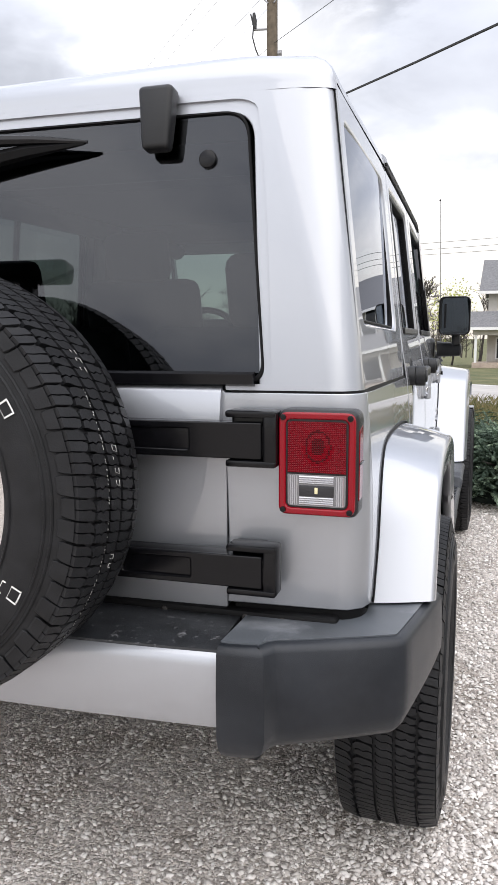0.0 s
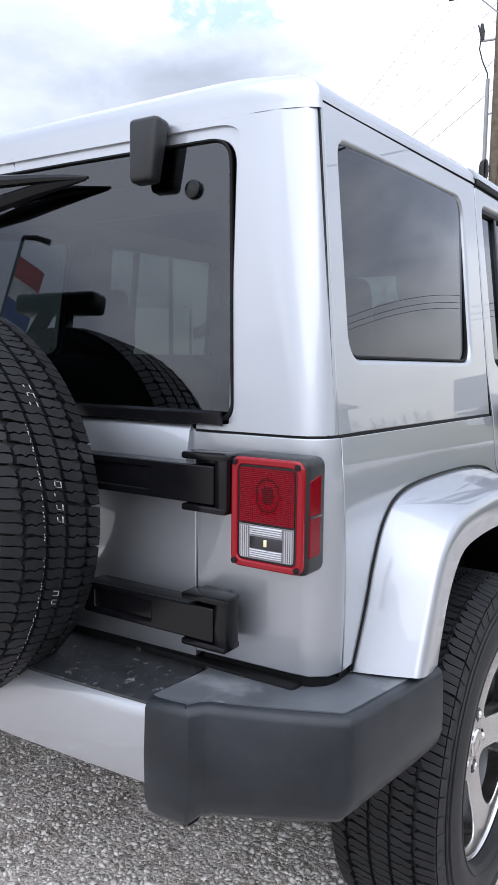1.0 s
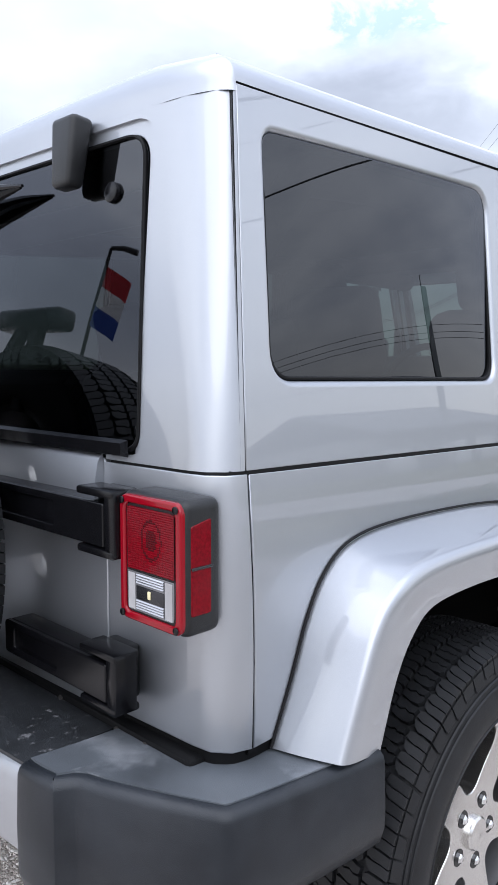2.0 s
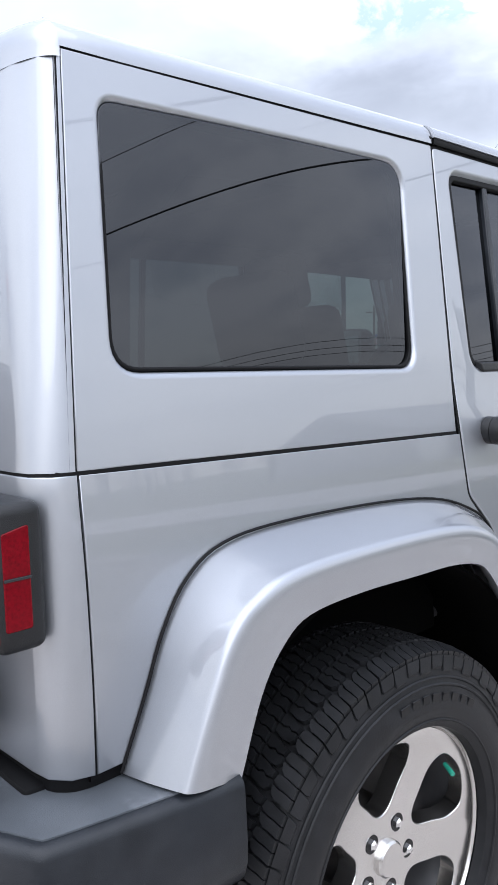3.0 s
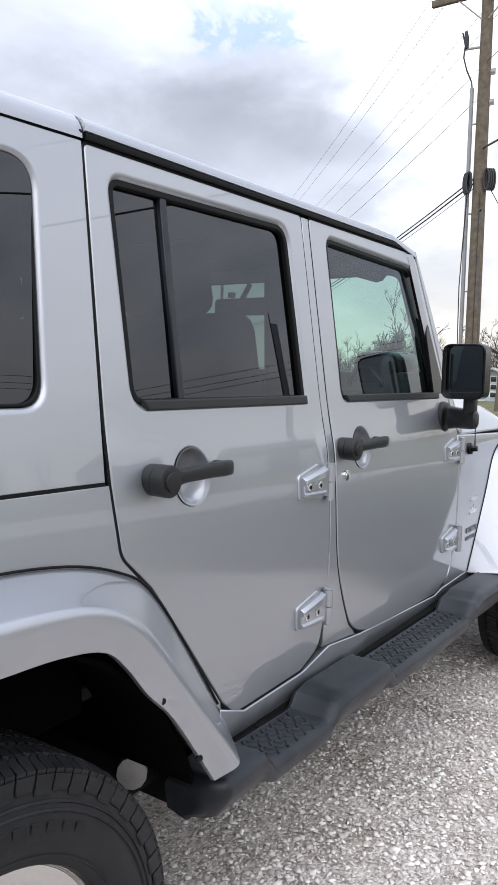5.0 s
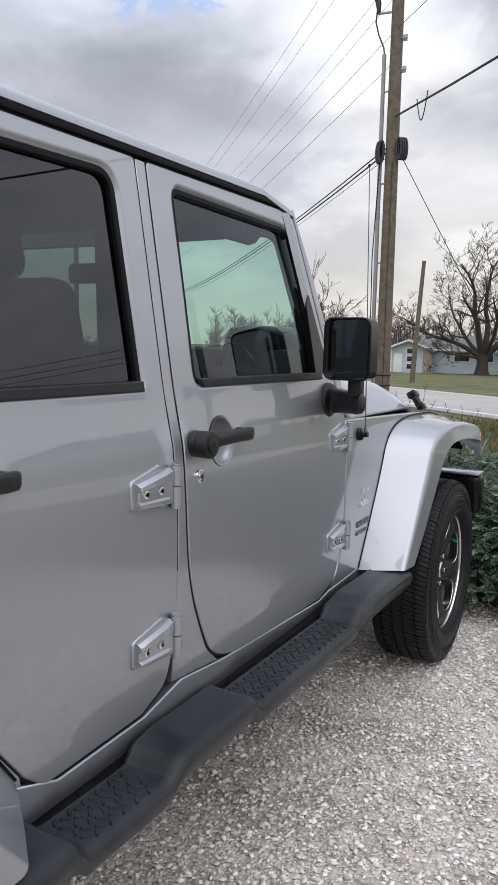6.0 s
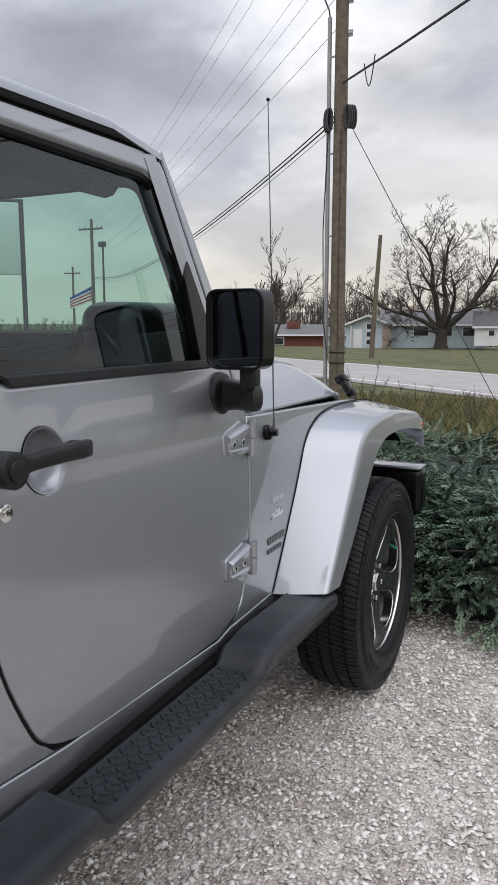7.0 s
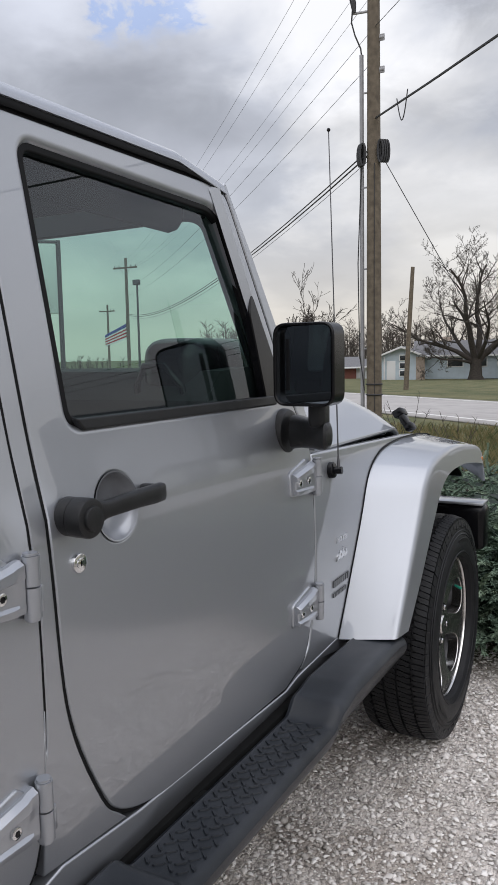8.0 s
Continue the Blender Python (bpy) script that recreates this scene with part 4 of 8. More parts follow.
def tail_lamp(s):
    bm = bmesh.new()
    rbox(bm, (s * 0.7005, -0.632, 1.020), (0.140, 0.066, 0.183), 0.014, 4)
    lamp = bm_ob("tail_lamp", bm, BLACK_PLASTIC, car, "red tail lamp with a clear reversing lens in black housing")
    yf = -0.669
    fm = surf(lambda x, z: Vector((s * x, yf, z)), s)
    fm2 = surf(lambda x, z: Vector((s * x, yf + 0.0025, z)), s)
    out = rpoly([(0.634, 0.932, 0.017), (0.766, 0.932, 0.017), (0.766, 1.108, 0.017), (0.634, 1.108, 0.017)], 6)
    inn = rpoly([(0.6465, 0.944, 0.011), (0.7535, 0.944, 0.011), (0.7535, 1.096, 0.011), (0.6465, 1.096, 0.011)], 6)
    panel("lens_rim", out, fm, LENS_RED_RIM, lamp, holes=[inn], r=0.004, depth=0.016, grid=0.05)
    panel("red_lens", rpoly([(0.6490, 1.0045, 0), (0.7510, 1.0045, 0), (0.7510, 1.0935, 0.010), (0.6490, 1.0935, 0.010)], 4), fm2, LENS_RED, lamp, r=0.001, depth=0.006, grid=0.05)
    # fine prisms of the lens, in rings over the bulb
    # prisms under the bulb take a brighter red, for light caught behind them
    groups = {"prism_texture": LENS_RED, "glow_prisms": LENS_BRIGHT, "bulb_centre": LENS_CORE}
    for name, look_ in groups.items():
        V, F = [], []
        for i in range(29):
            for j in range(28):
                x, z = 0.6515 + 0.00346 * i, 1.0068 + 0.00308 * j
                ring_ = math.hypot((x - 0.702) / 0.8, z - 1.050)
                kind = "bulb_centre" if ring_ < 0.015 or 0.024 < ring_ < 0.028 else "glow_prisms" if ring_ < 0.034 and z < 1.052 else "prism_texture"
                if name == kind:
                    b = len(V)
                    y0, w, h, d = yf + 0.0025, 0.0016, 0.0013, 0.0008
                    V += [(s * (x - w), y0, z - h), (s * (x + w), y0, z - h), (s * (x + w), y0, z + h), (s * (x - w), y0, z + h), (s * x, y0 - d, z)]
                    F += [(b, b + 1, b + 4), (b + 1, b + 2, b + 4), (b + 2, b + 3, b + 4), (b + 3, b, b + 4)]
        mesh_ob(name, V, F, look_, lamp, sharp=5)["kind"] = "stuff"
    rev = panel("reversing_lens", rpoly([(0.6490, 0.9465, 0.008), (0.7510, 0.9465, 0.008), (0.7510, 1.0030, 0), (0.6490, 1.0030, 0)], 4), fm2, LENS_BACK, lamp, r=0.001, depth=0.006, grid=0.04)
    box_ob("reflector", (s * 0.700, yf + 0.0026, 0.974), (0.060, 0.003, 0.019), LENS_DARK, rev, r=0.001)

    def ribs(lines):
        """Fine clear ribs, each a low ridge: middle, half length, and whether it stands upright."""
        V, F = [], []
        for x, z, half, upright in lines:
            b = len(V)
            for e in (-half, half):
                for c, y0 in ((-0.00155, yf + 0.0020), (0.0, yf + 0.0002), (0.00155, yf + 0.0020)):
                    V.append((s * (x + c), y0, z + e) if upright else (s * (x + e), y0, z + c))
            F += [(b, b + 1, b + 4, b + 3), (b + 1, b + 2, b + 5, b + 4)]
        mesh_ob("lens_ribs", V, F, LENS_CLEAR, rev, sharp=10)["kind"] = "stuff"

    ribs([(0.6545 + 0.0038 * i, 0.9748, 0.0255, True) for i in range(4)])
    ribs([(0.7340 + 0.0038 * i, 0.9748, 0.0255, True) for i in range(4)])
    ribs([(0.700, 0.9875 + 0.0036 * i, 0.0295, False) for i in range(4)])
    ribs([(0.700, 0.9515 + 0.0036 * i, 0.0295, False) for i in range(4)])
    box_ob("bulb", (s * 0.700, yf + 0.0005, 0.975), (0.0055, 0.003, 0.011), BULB, rev, r=0.001)
    for x in (0.6425, 0.7575):
        for z in (0.9405, 1.0995):
            disc_ob("screw", (s * x, yf - 0.001, z), (0, -1, 0), 0.0052, 0.002, GLOSS_BLACK, lamp, n=12)
    sm = surf(lambda y, z: Vector((s * 0.7715, y, z)), s)
    panel("side_marker", rpoly([(-0.655, 0.958, 0.004), (-0.620, 0.958, 0.004), (-0.620, 1.086, 0.004), (-0.655, 1.078, 0.004)], 3), sm, LENS_RED, lamp, r=0.002, depth=0.004, grid=0.05)
    box_ob("marker_bar", (s * 0.7722, -0.6375, 1.022), (0.003, 0.036, 0.004), LENS_DARK, lamp, r=0.001)


for s in (1, -1):
    tail_lamp(s)


# ---- fender flares ----
def flare(s, name, rows, xo, xl, soft=0.0):
    """A flare over stations of (inner y, z, crease y, z, lip y, z)."""
    sec = catmull(rows, 5)
    loops = []
    for iy, iz, cy, cz, ly, lz in sec:
        xi = xs(iy, min(iz, 1.12)) - 0.004
        p0 = Vector((xi, iy, iz))
        p1 = Vector((xo, cy, cz))
        p2 = Vector((xl, ly, lz))
        up = Vector((0, cy - ly, cz - lz)).normalized()
        pts = []
        for k in range(7):
            t = k / 6 * (0.90 - soft)
            pts.append(p0.lerp(p1, t) + up * ((0.002 + 0.06 * soft) * math.sin(math.pi * min(t, 1))))
        a, b = pts[-1], p1.lerp(p2, 0.22 + 2.2 * soft)
        ctrl = p1 + up * 0.004
        for k in range(1, 6):
            t = k / 6
            pts.append(a * (1 - t) ** 2 + ctrl * 2 * t * (1 - t) + b * t * t)
        for k in range(4):
            pts.append(b.lerp(p2, k / 3))
        pts.append(p2 + Vector((-0.008, 0, 0)) - up * 0.002)
        pts.append(p2.lerp(p1, 0.05) + Vector((-0.028, 0, 0)) + up * 0.008)
        pts.append(p0 + Vector((0.0, 0, 0)) - up * 0.03)
        loops.append([Vector((s * p.x, p.y, p.z)) for p in pts])
    V, F = loft(loops, closed=True, caps=True)
    fl = mesh_ob(name, V, F, PAINT_FLARE, car, "silver fender flare", sharp=45)
    # black rubber bead against the body
    line = [(s * (xs(p[0], min(p[1], 1.12)) + 0.001), p[0] - 0.003, p[1] + 0.003) for p in sec]
    V, F = tube(line, 0.0026, 6)
    mesh_ob("flare_bead", V, F, RUBBER_SEAL, fl)
    return fl


REAR_FLARE = [(-0.508, 0.730, -0.484, 0.738, -0.393, 0.722), (-0.468, 0.822, -0.436, 0.851, -0.353, 0.822), (-0.434, 0.903, -0.396, 0.926, -0.310, 0.880),
              (-0.387, 0.968, -0.348, 0.960, -0.255, 0.911), (-0.315, 1.006, -0.265, 0.980, -0.140, 0.918), (-0.181, 1.017, -0.080, 0.984, 0.0, 0.914),
              (0.064, 1.011, 0.110, 0.976, 0.113, 0.910), (0.235, 0.994, 0.205, 0.955, 0.200, 0.893), (0.355, 0.960, 0.268, 0.917, 0.248, 0.853),
              (0.440, 0.910, 0.316, 0.866, 0.296, 0.795), (0.545, 0.780, 0.412, 0.742, 0.363, 0.728), (0.668, 0.610, 0.550, 0.572, 0.478, 0.570)]
FRONT_FLARE = [(2.318, 0.546, 2.357, 0.558, 2.430, 0.560), (2.400, 0.690, 2.466, 0.700, 2.550, 0.672), (2.500, 0.870, 2.585, 0.860, 2.680, 0.812), (2.570, 0.975, 2.665, 0.965, 2.775, 0.905),
               (2.680, 1.030, 2.790, 1.014, 2.880, 0.946), (2.840, 1.048, 3.020, 1.022, 3.040, 0.952), (3.080, 1.046, 3.180, 1.006, 3.190, 0.940), (3.260, 1.030, 3.350, 0.982, 3.345, 0.918), (3.325, 1.012, 3.402, 0.962, 3.392, 0.902), (3.360, 1.000, 3.436, 0.945, 3.428, 0.838)]
for s in (1, -1):
    flare(s, "rear_flare", REAR_FLARE, 0.895, 0.886, 0.035)
    flare(s, "front_flare", FRONT_FLARE, 0.872, 0.884)
    box_ob("side_marker_lamp", (s * 0.876, 3.390, 0.930), (0.010, 0.036, 0.016), AMBER, car, r=0.004)
    # wheel housings
    for y0, ztop in ((-0.036, 0.93), (2.905, 0.96)):
        rows = []
        for a in np.linspace(17 if y0 < 1 else 62, 160, 15):
            ca, sa = math.cos(radians(a)), math.sin(radians(a))
            rows.append([(s * x, y0 + 0.50 * ca, 0.42 + (ztop - 0.42) * sa) for x in (0.45, 0.60, 0.76, 0.86)])
        V, F = loft(rows)
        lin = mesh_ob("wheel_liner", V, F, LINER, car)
        lin.modifiers.new("thick", "SOLIDIFY").thickness = 0.01

# ---- wheels ----
TYRE_W = 0.255


def tyre_profile():
    """(x, radius) from the outer bead over the tread to the inner bead; x points outwards."""
    w = TYRE_W / 2
    half = [(w - 0.030, 0.252), (w - 0.012, 0.256), (w - 0.004, 0.266), (w + 0.001, 0.284), (w + 0.002, 0.304), (w - 0.003, 0.325), (w - 0.008, 0.345), (w - 0.010, 0.350), (w - 0.010, 0.356),
            (w - 0.014, 0.366), (w - 0.022, 0.379), (w - 0.032, 0.387), (w - 0.060, 0.3920), (0.03, 0.3940)]
    return half + [(-x, r) for x, r in half[::-1]]


def tread_point(u, ang, up):
    """A point on the tread: u across (metres from the middle), ang round, up above the carcass."""
    a = abs(u)
    r = 0.3940 - 0.06 * max(0, a - 0.02) ** 1.4 if a < 0.085 else 0.3920 - 0.0025 - (a - 0.085) * 0.22
    x = u
    if a > 0.112:
        k = a - 0.112
        x, r = math.copysign(0.112 + k * 0.28, u), r - k * 0.95
    ang += 0.55 * u
    r += up * (1 if a < 0.112 else 0.35)
    x += math.copysign(up * (0 if a < 0.10 else 0.22), u)
    return (x, r * math.cos(ang), r * math.sin(ang))


def build_tyre(seed, s=1):
    """Carcass and the all-terrain tread blocks as one mesh, about the x axis."""
    V, F = lathe(tyre_profile(), 72)
    V, F = list(V), list(F)
    rnd = random.Random(seed)
    H = 0.0086

    def block(poly):
        b, n = len(V), len(poly)
        c = (sum(p[0] for p in poly) / n, sum(p[1] for p in poly) / n)
        for u, a in poly:
            V.append(tread_point(u, a, -0.002))
        for u, a in poly:
            V.append(tread_point(c[0] + (u - c[0]) * 0.97, c[1] + (a - c[1]) * 0.955, H))
        for i in range(n):
            j = (i + 1) % n
            F.append((b + i, b + j, b + n + j, b + n + i))
        F.append(tuple(b + n + i for i in range(n)))

    N = 64
    st = 2 * math.pi / N
    for k in range(N):
        o = k * st
        # middle rib: chevrons parted by fine cuts
        for h in (0.0, 0.5):
            block([(-0.0195, o + st * (h + 0.015)), (-0.006, o + st * (h + 0.115)), (0.006, o + st * (h + 0.015)), (0.0175, o + st * (h + 0.085)), (0.0200, o + st * (h + 0.490)), (0.006, o + st * (h + 0.475)), (-0.006, o + st * (h + 0.575)), (-0.0170, o + st * (h + 0.475))])
        e = 0.135 if k % 2 else 0.130
        for sg in (1, -1):
            o = k * st + (0 if sg > 0 else st * 0.5)
            j = rnd.uniform(-0.03, 0.03)
            def row(*pts):
                block([(sg * u, o + sg * st * (a + j)) for u, a in pts])
            # inner row: halves parted by an S-shaped cut, their outer ends stepped
            row((0.0250, 0.035), (0.045, 0.01), (0.058, 0.08), (0.069, 0.06), (0.066, 0.37), (0.055, 0.45), (0.047, 0.37), (0.037, 0.51), (0.0265, 0.47))
            row((0.0245, 0.54), (0.038, 0.57), (0.048, 0.43), (0.056, 0.51), (0.068, 0.43), (0.0700, 0.70), (0.063, 0.90), (0.049, 0.97), (0.0270, 0.90))
            # shoulder lugs close to one another, in two halves with a notched inner end
            row((0.0750, 0.13), (0.082, 0.02), (0.1115, 0.035), (0.1115, 0.475), (0.098, 0.455), (0.086, 0.485), (0.0735, 0.41))
            row((0.0725, 0.53), (0.086, 0.535), (0.098, 0.505), (0.1115, 0.515), (0.1115, 0.955), (0.094, 0.94), (0.086, 0.97), (0.0780, 0.84))
            # their ends run down the side as a smooth band parted by thin cuts
            row((0.1125, 0.03), (e - 0.006, 0.045), (e, 0.10), (e, 0.88), (e - 0.006, 0.955), (0.1125, 0.965))
    # ridges of the sidewall
    for rr, xx in ((0.272, 0.1262), (0.335, 0.1235), (0.347, 0.1200)):
        rows = []
        for q in range(72):
            a = 2 * math.pi * q / 72
            rows.append([(xx + dx - 0.003, (rr + dr) * math.cos(a), (rr + dr) * math.sin(a)) for dr, dx in ((-0.003, 0.002), (-0.001, 0.0048), (0.001, 0.0048), (0.003, 0.002))])
        v2, f2 = loft(rows, wrap=True, caps=False)
        b = len(V)
        V += v2
        F += [tuple(b + i for i in f) for f in f2]
    me = bpy.data.meshes.new("tyre")
    me.from_pydata(V, [], F)
    me.materials.append(TYRE)
    me.polygons.foreach_set("use_smooth", [True] * len(me.polygons))
    me.set_sharp_from_angle(angle=radians(28))
    return me


def dish(r):
    """Outward offset of the wheel face at radius r, from the flange inwards."""
    k = min(1.0, r / 0.225)
    return 0.060 + 0.030 * k ** 2.2 if r > 0.05 else 0.064


def build_wheel():
    """Meshes of the alloy wheel, each about the x axis."""
    made = {}
    f = surf(lambda u, v: Vector((dish(math.hypot(u, v)), u, v)), 1.0)
    circle = [Vector((0.233 * math.cos(2 * math.pi * k / 60), 0.233 * math.sin(2 * math.pi * k / 60))) for k in range(60)]
    holes = []
    for k in range(5):
        a0 = 2 * math.pi * k / 5
        pts = []
        for rr, da in ((0.088, -0.16), (0.088, 0.16), (0.125, 0.33), (0.170, 0.40), (0.202, 0.30), (0.212, 0.0), (0.202, -0.30), (0.170, -0.40), (0.125, -0.33)):
            a = a0 + da
            pts.append((rr * math.cos(a), rr * math.sin(a)))
        line = catmull(pts[-2:] + pts + pts[:2], 5)
        holes.append([Vector((float(p[0]), float(p[1]))) for p in line[10:10 + 5 * len(pts)]])
    face = panel("wheel_face", circle, f, ALLOY, None, holes=holes, r=0.0035, depth=0.040, grid=0.03)
    made["face"] = face.data
    bpy.data.objects.remove(face)
    V, F = lathe([(0.080, 0.232), (0.090, 0.233), (0.0945, 0.236), (0.0945, 0.241), (0.090, 0.244), (0.080, 0.241), (0.07, 0.238), (0.070, 0.232), (0.080, 0.232)], 60)
    ob = mesh_ob("rim", V, F, ALLOY, sharp=40)
    made["rim"] = ob.data
    bpy.data.objects.remove(ob)
    V, F = lathe([(0.07, 0.236), (-0.10, 0.236), (-0.11, 0.244), (-0.115, 0.240), (-0.11, 0.226), (0.045, 0.222), (0.07, 0.236)], 60)
    ob = mesh_ob("wheel_barrel", V, F, ALLOY_DARK, sharp=40)
    made["barrel"] = ob.data
    bpy.data.objects.remove(ob)
    V, F = lathe([(-0.06, 0.0), (-0.06, 0.175), (-0.045, 0.175), (-0.045, 0.085), (0.03, 0.080), (0.03, 0.0)], 40)
    ob = mesh_ob("brake_disc", V, F, BRAKE, sharp=40)
    made["disc"] = ob.data
    bpy.data.objects.remove(ob)
    V, F = lathe([(0.055, 0.034), (0.070, 0.034), (0.074, 0.030), (0.073, 0.022), (0.076, 0.0)], 32)
    ob = mesh_ob("centre_cap", V, F, ALLOY, sharp=40)
    made["cap"] = ob.data
    bpy.data.objects.remove(ob)
    # flat black disc that draws the shade of each nut's pocket
    V, F = lathe([(0.0, 0.0175), (0.0022, 0.0170), (0.0022, 0.0), (0.0, 0.0)], 20)
    ob = mesh_ob("nut_shade", V, F, GLOSS_BLACK, sharp=40)
    made["shade_disc"] = ob.data
    bpy.data.objects.remove(ob)
    V, F = lathe([(0.0, 0.0100), (0.0065, 0.0100), (0.0095, 0.0065), (0.0105, 0.0)], 6)
    ob = mesh_ob("lug_nut", V, F, CHROME, sharp=30)
    made["nut"] = ob.data
    bpy.data.objects.remove(ob)
    V, F = lathe([(0.0, 0.0045), (0.020, 0.0052), (0.029, 0.0052), (0.031, 0.004), (0.031, 0.0)], 10)
    ob = mesh_ob("valve", V, F, GREEN_CAP, sharp=30)
    made["valve"] = ob.data
    bpy.data.objects.remove(ob)
    return made


TYRE_ME = build_tyre(3)
WHEEL_ME = build_wheel()
RIM = 1.07   # rims scaled up against the tyres to fit the camera's view
for key in ("face", "rim", "barrel", "disc"):
    WHEEL_ME[key].transform(Matrix.Diagonal((1, RIM, RIM, 1)))


def put_mesh(name, me, parent, m=None, label=""):
    ob = new(name, me)
    ob.parent = parent
    if m is not None:
        ob.matrix_basis = m
    if label:
        ob["label"] = label
    return ob


BARS = {}


def bars_on_sidewall(parent, r0, a0, widths, h, gap, material, x):
    """Plain raised bars where the tyre is lettered."""
    a = a0
    for w in widths:
        V, F = [], []
        da = w / r0
        n = 4
        b = len(V)
        for k in range(n + 1):
            for rr, xx in ((r0 - h / 2, x), (r0 - h / 2 + 0.001, x + 0.0016), (r0 + h / 2 - 0.001, x + 0.0016), (r0 + h / 2, x)):
                an = a + da * k / n
                V.append((xx, rr * math.cos(an), rr * math.sin(an)))
        for k in range(n):
            for q in range(3):
                i = b + k * 4 + q
                F.append((i, i + 1, i + 5, i + 4))
        a += da + gap / r0
        key = (material.name, round(a, 3), r0)
        if key not in BARS:
            ob = mesh_ob("raised_bar", V, F, material, parent, sharp=30)
            BARS[key] = ob.data
        else:
            put_mesh("raised_bar", BARS[key], parent)


def wheel(m, turn, name="wheel", spare=False):
    w = put_mesh(name, WHEEL_ME["rim"], car, m @ Matrix.Rotation(turn, 4, "X"), "five-spoke machined alloy wheel")
    put_mesh("wheel_face", WHEEL_ME["face"], w)
    ty = put_mesh("tyre", TYRE_ME, w, None, "black all-terrain tyre")
    put_mesh("centre_cap", WHEEL_ME["cap"], w)
    put_mesh("wheel_barrel", WHEEL_ME["barrel"], w, None, "dark inner barrel of the wheel")
    if not spare:
        put_mesh("brake_disc", WHEEL_ME["disc"], w)
    for k in range(5):
        a = 2 * math.pi * (k + 0.5) / 5
        at = Matrix.Translation((0.0614, 0.0635 * math.cos(a), 0.0635 * math.sin(a)))
        put_mesh("nut_shade", WHEEL_ME["shade_disc"], w, at)
        put_mesh("lug_nut", WHEEL_ME["nut"], w, at)
    a = 0.10
    put_mesh("valve", WHEEL_ME["valve"], w, Matrix.Translation((0.066, 0.214 * math.cos(a), 0.214 * math.sin(a))) @ Matrix.Rotation(-0.5, 4, "Z"), "green valve cap")
    mt = WHITE_LETTER if spare else TYRE_LETTER
    if spare:
        groups = ((0.205, (0.003, 0.003)), (-0.82, (0.003, 0.003)))
        for a0 in (0.205, -0.82):
            for rr in (0.287, 0.306, 0.325):
                bars_on_sidewall(w, rr, a0 + 0.012, (0.020,), 0.003, 0.0, WHITE_LETTER, 0.1274)
    else:
        groups = ((0.5, (0.020, 0.018, 0.022, 0.020, 0.022, 0.018, 0.020, 0.022)), (3.4, (0.016, 0.018, 0.014, 0.018, 0.016, 0.018)))
    for a0, ws in groups:
        bars_on_sidewall(w, 0.306, a0, ws, 0.040 if spare else 0.032, 0.020 if spare else 0.010, mt, 0.1274)
    return w


AX, AXLE_Z, REAR_Y, FRONT_Y = 0.793, 0.422, -0.036, 2.905
LEFT = Matrix.Rotation(math.pi, 4, "Z")
FIT = Matrix.Scale(0.93, 4)
wheel(Matrix.Translation((AX, REAR_Y, AXLE_Z)) @ FIT, radians(26))
wheel(Matrix.Translation((AX, FRONT_Y, AXLE_Z)) @ FIT, radians(20))
wheel(Matrix.Translation((-AX, REAR_Y, AXLE_Z)) @ LEFT @ FIT, radians(10))
wheel(Matrix.Translation((-AX, FRONT_Y, AXLE_Z)) @ LEFT @ FIT, radians(33))
SPARE = Matrix.Translation((0.029, -0.820, 0.986)) @ Matrix.Rotation(-math.pi / 2, 4, "Z") @ FIT
spare = wheel(SPARE, radians(15), "spare_wheel", True)
# chalk marks on the middle rib of the spare, and a chalky scuff along the groove beside it
rc = random.Random(4)
CHALK = mat("smudged_chalk", (0.42, 0.42, 0.41), 0.8, noise_scale=160, noise_amt=0.5)


def chalk(strokes, label):
    V, F = [], []
    for u0, u1, a0, a1 in strokes:
        b = len(V)
        V.extend([tread_point(u0, a0, 0.0103), tread_point(u1, a0 + 0.002, 0.0103), tread_point(u1, a1, 0.0103), tread_point(u0, a1 - 0.002, 0.0103)])
        F.append((b, b + 1, b + 2, b + 3))
    ch = mesh_ob("chalk_mark", V, F, CHALK, car, label)
    ch.matrix_basis = SPARE
    ch["kind"] = "stuff"
    ch.modifiers.new("thick", "SOLIDIFY").thickness = 0.0006


for top, n in ((0.66, 3), (0.205, 4), (-0.28, 2)):
    bars = []
    for k in range(n):
        a = top - 0.048 * k + rc.uniform(-0.004, 0.004)
        u = -0.006 + rc.uniform(-0.002, 0.002)
        w, h = rc.uniform(0.005, 0.008), rc.uniform(0.022, 0.032)
        for u0, u1, a0, a1 in ((u - w, u - w + 0.0018, a - h, a), (u + w, u + w + 0.0018, a - h * 0.8, a - 0.004), (u - w, u + w, a - 0.004, a), (u - w, u + w, a - h, a - h + 0.004)):
            if rc.random() < 0.72:
                bars.append((u0, u1, a0, a1))
    chalk(bars, "white chalk mark on the spare tyre")
bars = []
for k in range(110):
    a = -1.15 + 1.6 * k / 110 + rc.uniform(0, 0.006)
    if rc.random() < 0.72:
        u = 0.030 + rc.uniform(-0.0012, 0.0012)
        bars.append((u, u + rc.uniform(0.0008, 0.0022), a, a + rc.uniform(0.005, 0.012)))
chalk(bars, "chalky scuff line on the spare tyre")
tube_ob("spare_carrier", [(0.029, -0.60, 0.986), (0.029, -0.78, 0.986)], 0.11, GLOSS_BLACK, car, n=20)


